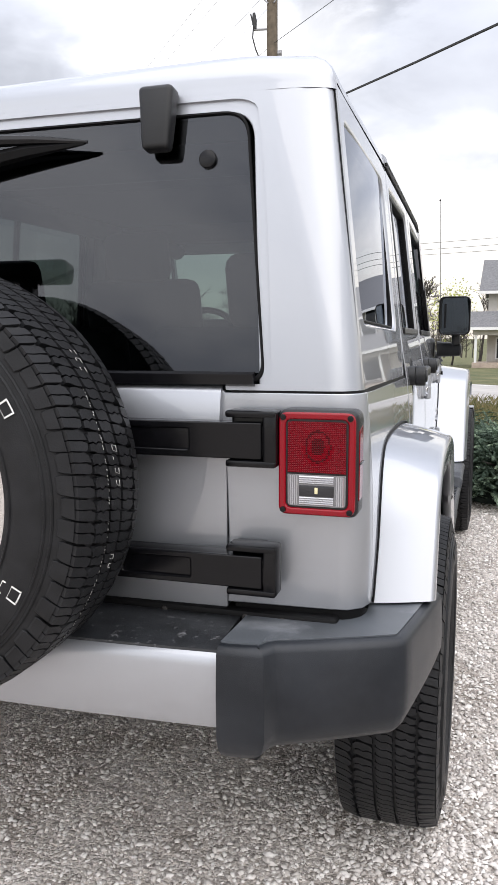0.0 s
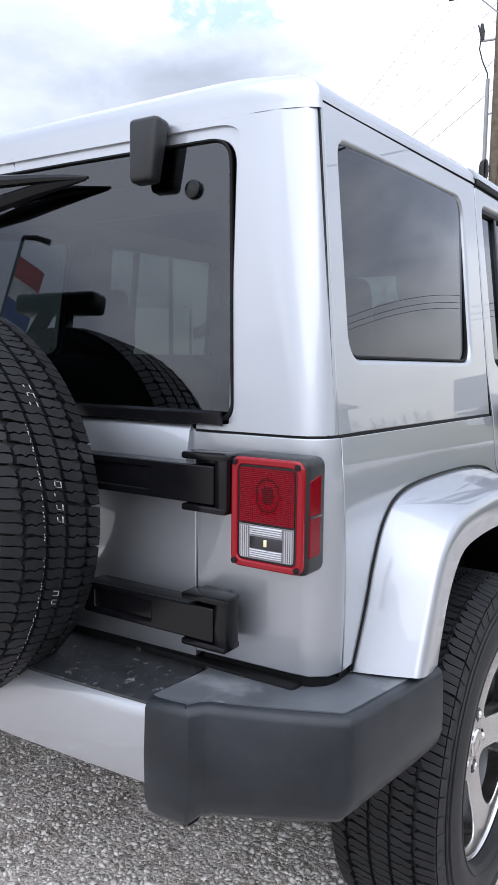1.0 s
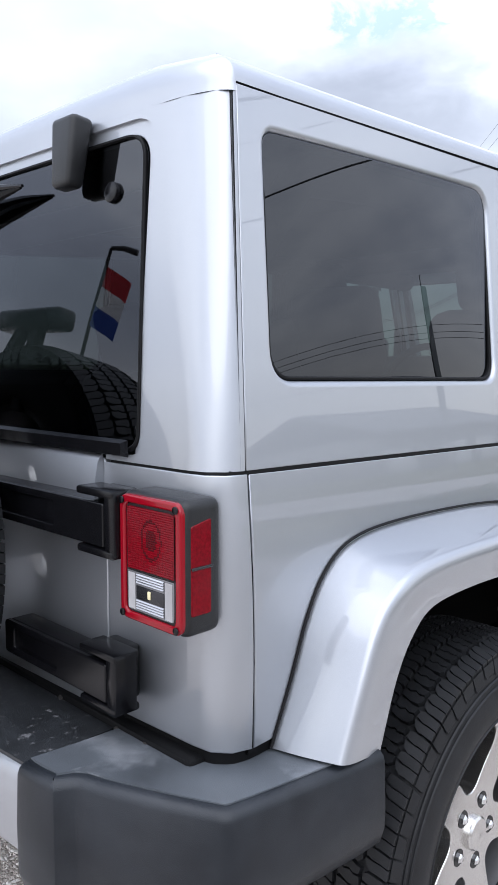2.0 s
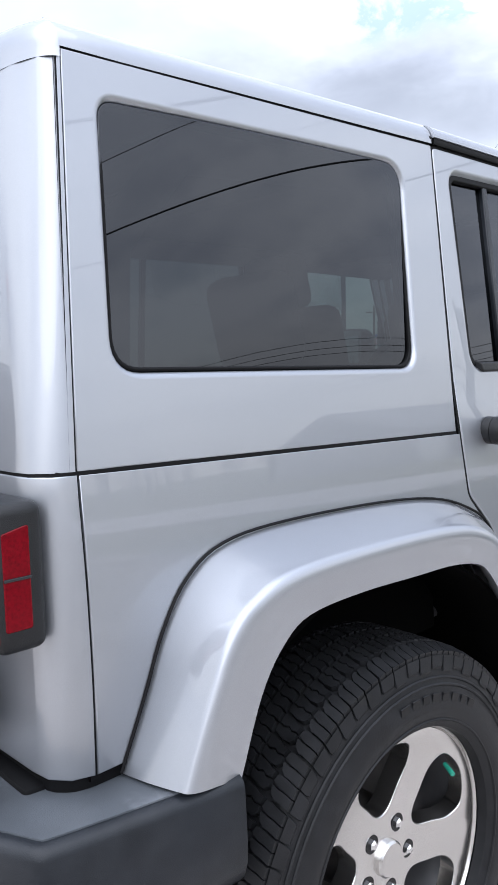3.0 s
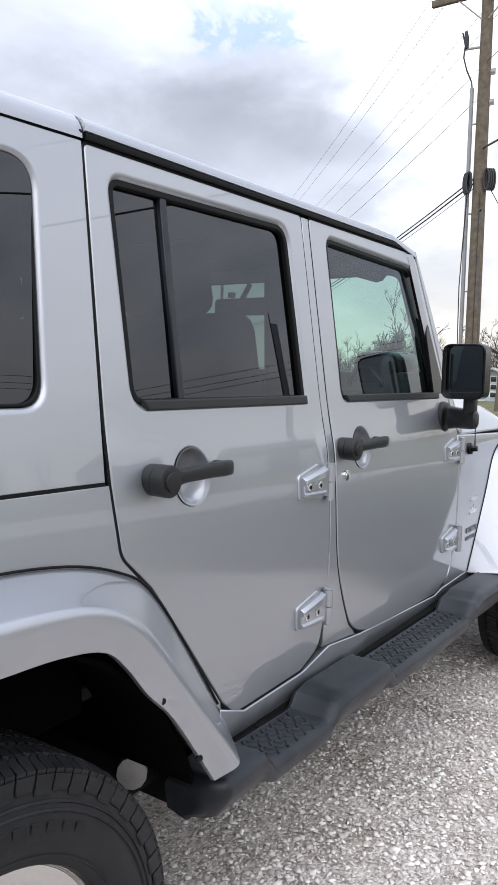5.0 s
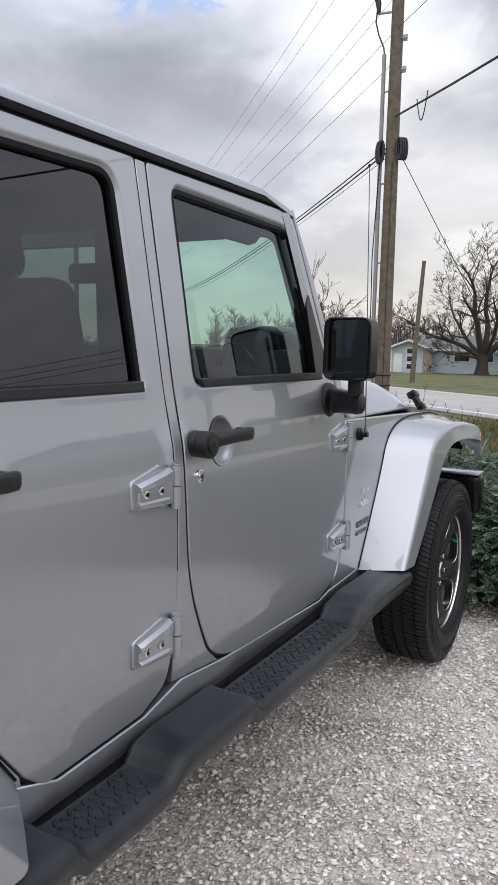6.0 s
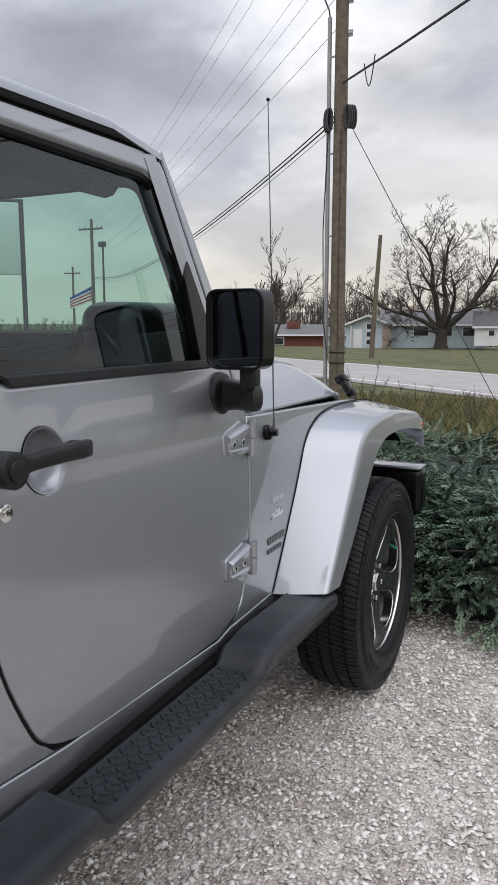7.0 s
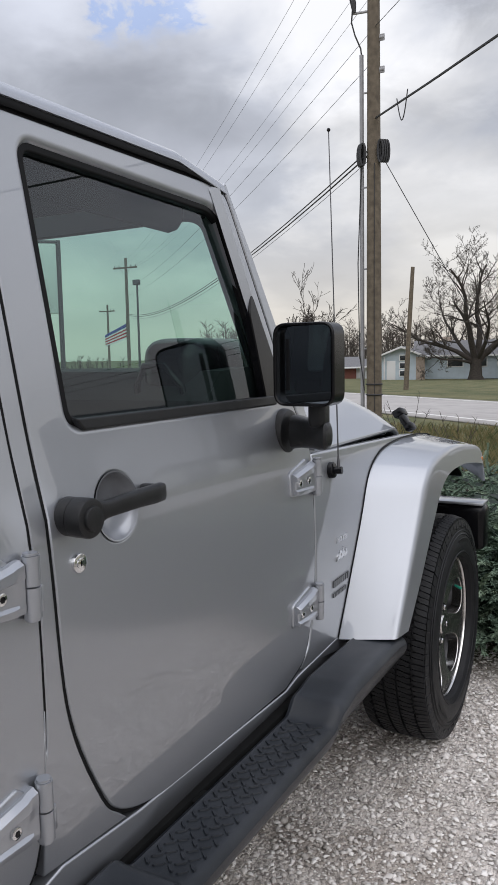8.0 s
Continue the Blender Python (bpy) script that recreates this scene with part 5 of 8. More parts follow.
# fixings on the lip of the rear flares
for s in (1, -1):
    for y, z in ((0.336, 0.772), (0.437, 0.632)):
        disc_ob("flare_screw", (s * 0.884, y - 0.004, z), (s * 0.8, -0.6, -0.1), 0.0065, 0.004, GLOSS_BLACK, car, n=14)


# ---- bumpers ----
def bumper_loft(path, name, material, prof, parent, label="", sharp=40):
    """A profile of (outward, z) carried along a plan path of (x, y)."""
    rows = []
    for i, (x, y, *adj) in enumerate(path):
        a = Vector(path[max(i - 1, 0)][:2])
        b = Vector(path[min(i + 1, len(path) - 1)][:2])
        d = (b - a).normalized()
        n = Vector((d.y, -d.x))
        zb = adj[0] if adj else 0.0
        rows.append([(x + n.x * o, y + n.y * o, z + (zb if z < 0.62 else 0.0)) for o, z in prof])
    V, F = loft(rows, closed=True, caps=True)
    return mesh_ob(name, V, F, material, parent, label, sharp=sharp)


rb = box_ob("rear_bumper", (0, -0.66, 0.62), (1.1, 0.10, 0.12), UNDERBODY, car, r=0.01, label="rear bumper with silver centre and charcoal end caps")
SILVER_PROF = [(-0.01, 0.712), (-0.004, 0.706), (0.0, 0.690), (0.0, 0.600), (-0.006, 0.582), (-0.03, 0.570), (-0.05, 0.575), (-0.05, 0.70)]
path = [(x, -0.802 + 0.06 * (x / 0.56) ** 2 * 0.35) for x in np.linspace(-0.561, 0.561, 15)]
bumper_loft(path, "bumper_centre", PAINT, SILVER_PROF, rb)
TOP_PROF = [(-0.215, 0.720), (-0.08, 0.7245), (-0.03, 0.722), (-0.012, 0.716), (-0.010, 0.708), (-0.04, 0.690), (-0.215, 0.690)]
bumper_loft(path, "bumper_step", WORN_PAD, TOP_PROF, rb, "scuffed charcoal step pad")
CAP_PROF = [(-0.018, 0.7285), (-0.009, 0.727), (-0.003, 0.722), (0.0, 0.714), (0.003, 0.645), (0.002, 0.585), (-0.006, 0.560), (-0.020, 0.545), (-0.050, 0.535)]


def end_cap(s):
    """Charcoal end cap: faceted face with a proud inner block, flat top back to the body."""
    path = [(0.562, -0.794), (0.575, -0.795), (0.600, -0.793), (0.632, -0.788), (0.640, -0.785), (0.652, -0.762), (0.658, -0.757), (0.690, -0.747), (0.74, -0.726), (0.79, -0.703),
            (0.840, -0.678), (0.852, -0.670), (0.858, -0.658), (0.864, -0.63), (0.873, -0.58), (0.886, -0.50), (0.896, -0.43), (0.900, -0.40)]
    rows = []
    for i, (x, y) in enumerate(path):
        a, b = Vector(path[max(i - 1, 0)]), Vector(path[min(i + 1, len(path) - 1)])
        d = (b - a).normalized()
        n = Vector((d.y, -d.x))
        low = -0.012 if x < 0.65 else 0.030 * (i - 6) / 11
        t = i / (len(path) - 1)
        back = Vector((min(x, 0.735), max(y, -0.575 + 0.175 * max(0, (t - 0.55) / 0.45))))
        mid = Vector((x, y)).lerp(back, 0.45)
        row = [(s * back.x, back.y, 0.600), (s * back.x, back.y, 0.722), (s * mid.x, mid.y, 0.7265)]
        row += [(s * (x + n.x * o), y + n.y * o, z + (low if z < 0.62 else 0.0) + (0.004 * math.sin(3 * x) if z > 0.7 else 0)) for o, z in CAP_PROF]
        rows.append(row)
    V, F = loft(rows, closed=True, caps=True)
    cap = mesh_ob("bumper_end_cap", V, F, BUMPER_PLASTIC, rb, "charcoal plastic bumper end cap", sharp=38)
    # thin pad added along the flat top: scuffed, its colour lightened for sky sheen
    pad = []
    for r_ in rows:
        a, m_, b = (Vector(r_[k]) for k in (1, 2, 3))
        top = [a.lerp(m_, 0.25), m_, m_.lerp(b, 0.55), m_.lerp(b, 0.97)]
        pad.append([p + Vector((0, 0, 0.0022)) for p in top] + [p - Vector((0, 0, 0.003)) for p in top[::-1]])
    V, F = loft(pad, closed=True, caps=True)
    mesh_ob("cap_top", V, F, SHEEN_TOP, cap, "chalky, scuffed top of the end cap, lightened for sky sheen", sharp=38)


for s in (1, -1):
    end_cap(s)
    box_ob("bumper_bracket", (s * 0.52, -0.66, 0.575), (0.08, 0.06, 0.03), UNDERBODY, rb, r=0.01)
fb = box_ob("front_bumper", (0, 3.44, 0.64), (1.30, 0.14, 0.16), BUMPER_PLASTIC, car, r=0.03, seg=3, label="charcoal front bumper")
for s in (1, -1):
    box_ob("bumper_end", (s * 0.758, 3.36, 0.672), (0.30, 0.10, 0.178), GLOSS_BLACK, fb, r=0.025, seg=3)
    box_ob("bumper_end_top", (s * 0.758, 3.355, 0.765), (0.29, 0.10, 0.012), PAINT, fb, r=0.004)
# black sill between tub and bumper
box_ob("rear_sill", (0, -0.60, 0.722), (1.46, 0.05, 0.024), RUBBER_SEAL, car, r=0.008)
for x in (-0.35, -0.1, 0.18, 0.40, 0.56, 0.63):
    disc_ob("sill_bolt", (x, -0.624, 0.722), (0, -1, 0.2), 0.006, 0.004, BRAKE, car, n=10)


# ---- side steps ----
STEP_LINE = [(0.50, 0.515), (0.53, 0.538), (0.665, 0.540), (0.715, 0.502), (0.945, 0.500), (0.985, 0.533), (1.04, 0.541), (1.265, 0.541), (1.315, 0.506), (1.905, 0.505), (1.955, 0.540), (2.05, 0.552), (2.36, 0.550), (2.44, 0.538), (2.47, 0.515)]


def step_top(y):
    """Height of the step: treads sunk between raised grips, with soft ramps."""
    for (y0, z0), (y1, z1) in zip(STEP_LINE[:-1], STEP_LINE[1:]):
        if y <= y1:
            t = min(1.0, max(0.0, (y - y0) / (y1 - y0)))
            return z0 + (z1 - z0) * t * t * (3 - 2 * t)
    return STEP_LINE[-1][1]


def side_step(s):
    rows = []
    for y in np.concatenate([np.linspace(0.503, 0.56, 9), np.linspace(0.57, 2.40, 150), np.linspace(2.41, 2.469, 8)]):
        t = step_top(y)
        end = 1 - 0.5 * max(0, (0.545 - y) / 0.045) ** 2 - 0.4 * max(0, (y - 2.43) / 0.04) ** 2
        xo = 0.752 + (0.872 - 0.752) * end
        grip = min(1.0, max(0.0, (t - 0.505) / 0.03))
        out = xo + 0.007 * grip
        rows.append([(s * x, y, z) for x, z in ((0.745, t - 0.012), (0.748, t - 0.002), (0.757, t + 0.003), (0.763, t), (xo - 0.040, t), (xo - 0.026, t + 0.001), (out - 0.015, t - 0.001), (out - 0.006, t - 0.007),
                                                (out, t - 0.018), (out - 0.001, t - 0.032), (out - 0.008, t - 0.048), (xo - 0.028, 0.456), (0.80, 0.450), (0.752, 0.460))])
    V, F = loft(rows, closed=True, caps=True)
    st = mesh_ob("side_step", V, F, BUMPER_PLASTIC, car, "charcoal side step with diamond tread", sharp=32)
    # raised tread lozenges
    for y0, y1 in ((0.735, 0.925), (1.335, 1.895)):
        V, F = [], []
        iy = 0
        y = y0
        while y < y1:
            for ix in range(4):
                x = 0.770 + ix * 0.0235 + (0.008 if iy % 2 else 0)
                d = 1 if (ix + iy) % 2 else -1
                ca, sa = math.cos(0.75 * d), math.sin(0.75 * d)
                b = len(V)
                zt = step_top(y) + 0.0002
                base = ((-0.0118, 0.0), (-0.0080, -0.0034), (0.0080, -0.0034), (0.0118, 0.0), (0.0080, 0.0034), (-0.0080, 0.0034))
                for k, lz in ((1.0, 0.0), (0.68, 0.0030)):
                    for lx, ly in base:
                        lx, ly = lx * (k + 1) / 2, ly * k
                        V.append((s * (x + lx * ca - ly * sa), y + lx * sa + ly * ca, zt + lz))
                F += [(b + q, b + (q + 1) % 6, b + 6 + (q + 1) % 6, b + 6 + q) for q in range(6)] + [tuple(range(b + 6, b + 12))]
            y += 0.0185
            iy += 1
        mesh_ob("step_tread", V, F, BUMPER_PLASTIC, st, "raised diamond tread", sharp=20)["kind"] = "stuff"
    # inner tube and brackets
    tube_ob("step_rail", [(s * 0.732, 0.64, 0.478), (s * 0.725, 2.32, 0.470)], 0.020, UNDERBODY, st, n=10)
    for y in (0.85, 1.55, 2.1):
        box_ob("step_bracket", (s * 0.69, y, 0.480), (0.14, 0.05, 0.04), UNDERBODY, st, r=0.008)


for s in (1, -1):
    side_step(s)

# ---- hood, windshield, front ----
def hood_z(x, y):
    w = 0.700 - 0.055 * (y - 2.2)
    k = min(1.0, abs(x) / w)
    return 1.094 - 0.022 * (y - 2.2) + (0.172 - 0.012 * (y - 2.2)) * (1 - k ** 3.2) - 0.10 * max(0, (y - 3.0) / 0.13) ** 2


rows = []
for y in np.concatenate([np.linspace(2.165, 3.0, 12), np.linspace(3.03, 3.13, 5)]):
    w = 0.700 - 0.055 * (y - 2.2)
    rows.append([(0.0 + w * math.sin(a), y, hood_z(w * math.sin(a), y)) for a in np.linspace(-math.pi / 2, math.pi / 2, 29)])
V, F = loft(rows)
hood = mesh_ob("hood", V, F, PAINT, car, "silver hood", sharp=60)
hood.modifiers.new("thick", "SOLIDIFY").thickness = 0.02
box_ob("engine_bay", (0, 2.62, 0.82), (1.28, 0.98, 0.44), UNDERBODY, car, r=0.02)
box_ob("grille", (0, 3.16, 0.84), (1.22, 0.05, 0.46), PAINT, car, r=0.02, label="silver slotted grille")
for k in range(7):
    box_ob("grille_slot", (-0.27 + 0.09 * k, 3.187, 0.87), (0.045, 0.012, 0.27), GLOSS_BLACK, car, r=0.004)
for s in (1, -1):
    disc_ob("headlamp", (s * 0.46, 3.18, 0.90), (0, 1, 0), 0.09, 0.03, LENS_CLEAR, car, n=32)
    # rubber hood latch
    bm = bmesh.new()
    rbox(bm, (0, 0, 0), (0.026, 0.050, 0.060), 0.007, 2)
    rbox(bm, (-0.004, 0, 0.036), (0.044, 0.062, 0.032), 0.008, 2)
    rbox(bm, (0.006, 0.0, -0.036), (0.036, 0.050, 0.030), 0.008, 2)
    bmesh.ops.transform(bm, matrix=Matrix.Translation((s * 0.668, 3.085, 1.098)) @ Matrix.Scale(0.90, 4) @ Matrix.Rotation(s * radians(-34), 4, "Y") @ Matrix.Rotation(radians(-12), 4, "X"), verts=bm.verts[:])
    bm_ob("hood_latch", bm, GLOSS_BLACK, car, "black rubber hood latch")
# cowl top at the foot of the windshield
V, F = loft([[(x, 2.10 + dy, 1.10 + dz + 0.09 * (1 - (x / 0.70) ** 2)) for dy, dz in ((-0.06, 0.02), (0.0, 0.022), (0.065, 0.006), (0.065, -0.02), (-0.06, -0.02))] for x in np.linspace(-0.70, 0.70, 15)], closed=True)
mesh_ob("cowl_top", V, F, PAINT, car)
WTOP, WBOT = Vector((0, 1.850, 1.725)), Vector((0, 2.118, 1.150))


def ws_point(x, v):
    p = WBOT.lerp(WTOP, v)
    return Vector((x, p.y - 0.05 * (x / 0.65) ** 2 * 0.5, p.z))


wf_map = surf(ws_point, -1.0)
panel("windshield_frame", rpoly([(-0.705, -0.02, 0.0), (0.705, -0.02, 0.0), (0.650, 1.0, 0.04), (-0.650, 1.0, 0.04)], 5), wf_map, PAINT, car,
      holes=[rpoly([(-0.655, 0.10, 0.04), (0.655, 0.10, 0.04), (0.605, 0.88, 0.05), (-0.605, 0.88, 0.05)], 5)], r=0.01, depth=0.045, grid=0.1)
panel("windshield", rpoly([(-0.66, 0.09, 0.04), (0.66, 0.09, 0.04), (0.61, 0.89, 0.05), (-0.61, 0.89, 0.05)], 5),
      surf(lambda x, v: ws_point(x, v) - Vector((0, 0.012, 0.006)), -1.0), GLASS_GREEN, car, r=0.002, depth=0.005, grid=0.2, back=False)
# antenna: rubber base, whip with a small ball
disc_ob("antenna_base", (xs(2.262, 1.03) - 0.002, 2.262, 1.034), (1, 0, 0.15), 0.022, 0.016, GLOSS_BLACK, car, label="black antenna base")
tube_ob("antenna_nut", [(xs(2.26, 1.03) + 0.012, 2.262, 1.034), (xs(2.26, 1.03) + 0.034, 2.264, 1.036)], 0.010, GLOSS_BLACK, car)
tube_ob("antenna", [(xs(2.26, 1.03) + 0.024, 2.263, 1.038), (xs(2.26, 1.03) + 0.022, 2.266, 1.075), (xs(2.26, 1.03) + 0.012, 2.272, 1.40), (0.714, 2.282, 1.912)], [0.006, 0.0022, 0.0017, 0.0014], ALLOY_DARK, car, n=8, label="thin black whip antenna")
bm = bmesh.new()
bmesh.ops.create_uvsphere(bm, u_segments=10, v_segments=8, radius=0.005, matrix=Matrix.Translation((0.714, 2.282, 1.915)))
bm_ob("antenna_tip", bm, GLOSS_BLACK, car)


# badges on the fender, as plain shapes
def badge(s):
    m = side_map(s, 0.004)
    y, z = 2.300, 0.800
    for k, (dy, w, h) in enumerate(((0.0, 0.020, 0.026), (0.024, 0.024, 0.034), (0.052, 0.018, 0.024))):
        o = [Vector((y + dy - 0.012, z - 0.022)), Vector((y + dy + w, z - 0.022 + 0.004)), Vector((y + dy + w * 0.55, z - 0.022 + h))]
        panel("mountain_badge", o, m, BADGE_SILVER, car, r=0.001, depth=0.005, grid=0.05, label="silver mountain-shaped fender badge")
    for k in range(6):
        a = y - 0.012 + k * 0.0135
        o = rpoly([(a, z + 0.028, 0.001), (a + 0.010, z + 0.028, 0.001), (a + 0.010, z + 0.044, 0.001), (a, z + 0.044, 0.001)], 2)
        panel("badge_bar", o, m, BADGE_SILVER, car, r=0.0008, depth=0.004, grid=0.05)
    for row, (zz, hh, n, st) in enumerate(((0.708, 0.020, 8, 0.0150), (0.680, 0.013, 9, 0.0110))):
        for k in range(n):
            a = y - 0.030 + k * st
            o = rpoly([(a, zz, 0.001), (a + st * 0.74, zz, 0.001), (a + st * 0.74, zz + hh, 0.001), (a, zz + hh, 0.001)], 2)
            panel("badge_bar", o, m, BADGE_GREY, car, r=0.0008, depth=0.004, grid=0.05)


badge(1)

# ---- underside and cabin ----
bm = bmesh.new()
rbox(bm, (0, 1.3, 0.50), (1.36, 3.5, 0.07), 0.01)
bm_ob("floor_pan", bm, UNDERBODY, car)
for s in (1, -1):
    box_ob("sill_box", (s * 0.66, 1.46, 0.462), (0.155, 1.80, 0.085), UNDERBODY, car, r=0.01)
    box_ob("frame_rail", (s * 0.40, 1.5, 0.46), (0.09, 3.5, 0.12), UNDERBODY, car, r=0.02)
tube_ob("rear_axle", [(-0.70, REAR_Y, AXLE_Z), (0.70, REAR_Y, AXLE_Z)], 0.045, UNDERBODY, car, n=12)
tube_ob("front_axle", [(-0.70, FRONT_Y, AXLE_Z), (0.70, FRONT_Y, AXLE_Z)], 0.045, UNDERBODY, car, n=12)
tube_ob("muffler", [(0.25, -0.34, 0.53), (0.60, -0.34, 0.53)], 0.085, UNDERBODY, car, n=16)
tube_ob("exhaust_pipe", [(0.44, 0.95, 0.40), (0.53, 0.70, 0.44), (0.63, 0.54, 0.50), (0.705, 0.452, 0.535)], 0.030, EXHAUST, car, n=12, label="steel exhaust pipe")
box_ob("cargo_floor", (0, -0.10, 0.72), (1.36, 0.96, 0.03), INTERIOR, car, r=0.01)
box_ob("cabin_firewall", (0, 2.09, 0.82), (1.34, 0.04, 0.60), INTERIOR, car, r=0.01)
# dashboard, wheel, inner mirror
V, F = loft([[(x, y, z) for y, z in ((2.08, 1.25), (1.93, 1.318), (1.80, 1.312), (1.74, 1.25), (1.76, 0.98), (2.08, 0.90))] for x in np.linspace(-0.66, 0.66, 7)], closed=True)
mesh_ob("dashboard", V, F, INTERIOR, car, sharp=30)
bm = bmesh.new()
MAJ, MIN = 0.185, 0.016
ring = []
for k in range(32):
    a = 2 * math.pi * k / 32
    ring.append([Vector(((MAJ + MIN * math.cos(b)) * math.cos(a), MIN * math.sin(b), (MAJ + MIN * math.cos(b)) * math.sin(a))) for b in [2 * math.pi * q / 8 for q in range(8)]])
bm.free()
V, F = loft(ring, closed=True, caps=False, wrap=True)
stw = mesh_ob("steering_wheel", V, F, GLOSS_BLACK, car)
stw.matrix_basis = pose(-0.36, 1.64, 1.19, -25, 0, 0)
box_ob("wheel_hub", (0, 0, 0), (0.30, 0.04, 0.07), GLOSS_BLACK, stw, r=0.02)
box_ob("dash_end", (0.535, 1.92, 1.26), (0.15, 0.30, 0.25), GLOSS_BLACK, car, r=0.045, seg=4)
tube_ob("grab_handle", [(0.47, 1.775, 1.22), (0.47, 1.755, 1.28), (0.50, 1.745, 1.325), (0.55, 1.745, 1.325), (0.59, 1.755, 1.28), (0.59, 1.775, 1.22)], 0.008, GLOSS_BLACK, car, n=8)
box_ob("rear_view_mirror", (0.0, 1.78, 1.545), (0.24, 0.035, 0.065), GLOSS_BLACK, car, r=0.016, seg=3)
tube_ob("mirror_stem", [(0.0, 1.78, 1.57), (0.0, 1.83, 1.63)], 0.010, GLOSS_BLACK, car)


def seat(x, y, w=0.48, head=True):
    bm = bmesh.new()
    rbox(bm, (x, y, 0.86), (w, 0.50, 0.16), 0.05, 3)
    rbox(bm, (0, 0, 0.30), (w, 0.13, 0.62), 0.05, 3, Matrix.Translation((x, y - 0.22, 0.86)) @ Matrix.Rotation(radians(14), 4, "X"))
    if head:
        rbox(bm, (0, 0, 0.70), (0.26, 0.10, 0.19), 0.04, 3, Matrix.Translation((x, y - 0.22, 0.86)) @ Matrix.Rotation(radians(14), 4, "X"))
    return bm_ob("seat", bm, INTERIOR, car, "dark cloth seat", sharp=50)


def bench_half(s):
    """Half of the low rear bench with its head restraint."""
    bm = bmesh.new()
    tilt = Matrix.Translation((s * 0.34, 0.23, 0.86)) @ Matrix.Rotation(radians(14), 4, "X")
    rbox(bm, (s * 0.34, 0.45, 0.86), (0.60, 0.50, 0.16), 0.05, 3)
    rbox(bm, (0, 0, 0.19), (0.60, 0.12, 0.44), 0.05, 3, tilt)
    rbox(bm, (s * 0.06, 0, 0.51), (0.22, 0.09, 0.20), 0.035, 3, tilt)
    return bm_ob("rear_seat", bm, INTERIOR, car, "dark cloth rear seat", sharp=50)


for s in (1, -1):
    seat(s * 0.36, 1.32)
    bench_half(s)
    # padded sport bar
    tube_ob("sport_bar", [(s * 0.60, -0.42, 0.80), (s * 0.59, -0.38, 1.45), (s * 0.57, -0.22, 1.62), (s * 0.56, 0.30, 1.655), (s * 0.55, 1.15, 1.66), (s * 0.54, 1.80, 1.65)], 0.038, INTERIOR, car, n=10)
    tube_ob("sport_bar", [(s * 0.58, 1.16, 0.80), (s * 0.57, 1.14, 1.64)], 0.038, INTERIOR, car, n=10)
tube_ob("sport_bar", [(-0.56, 1.15, 1.655), (0.56, 1.15, 1.655)], 0.038, INTERIOR, car, n=10)
tube_ob("sport_bar", [(-0.57, -0.20, 1.63), (0.57, -0.20, 1.63)], 0.038, INTERIOR, car, n=10)

# ---- ground ----
GRAVEL_END = 3.48


def ground_z(x, y):
    """The lot lies level; beyond it the land falls slowly."""
    k = np.clip((np.asarray(y, float) - 4.0) / 4.0, 0.0, 1.0)
    z = 0.046 * (1 - k * k * (3 - 2 * k)) - 0.022 * np.clip(np.asarray(y, float) - 6.0, 0.0, 200.0)
    return float(z) if z.ndim == 0 else z


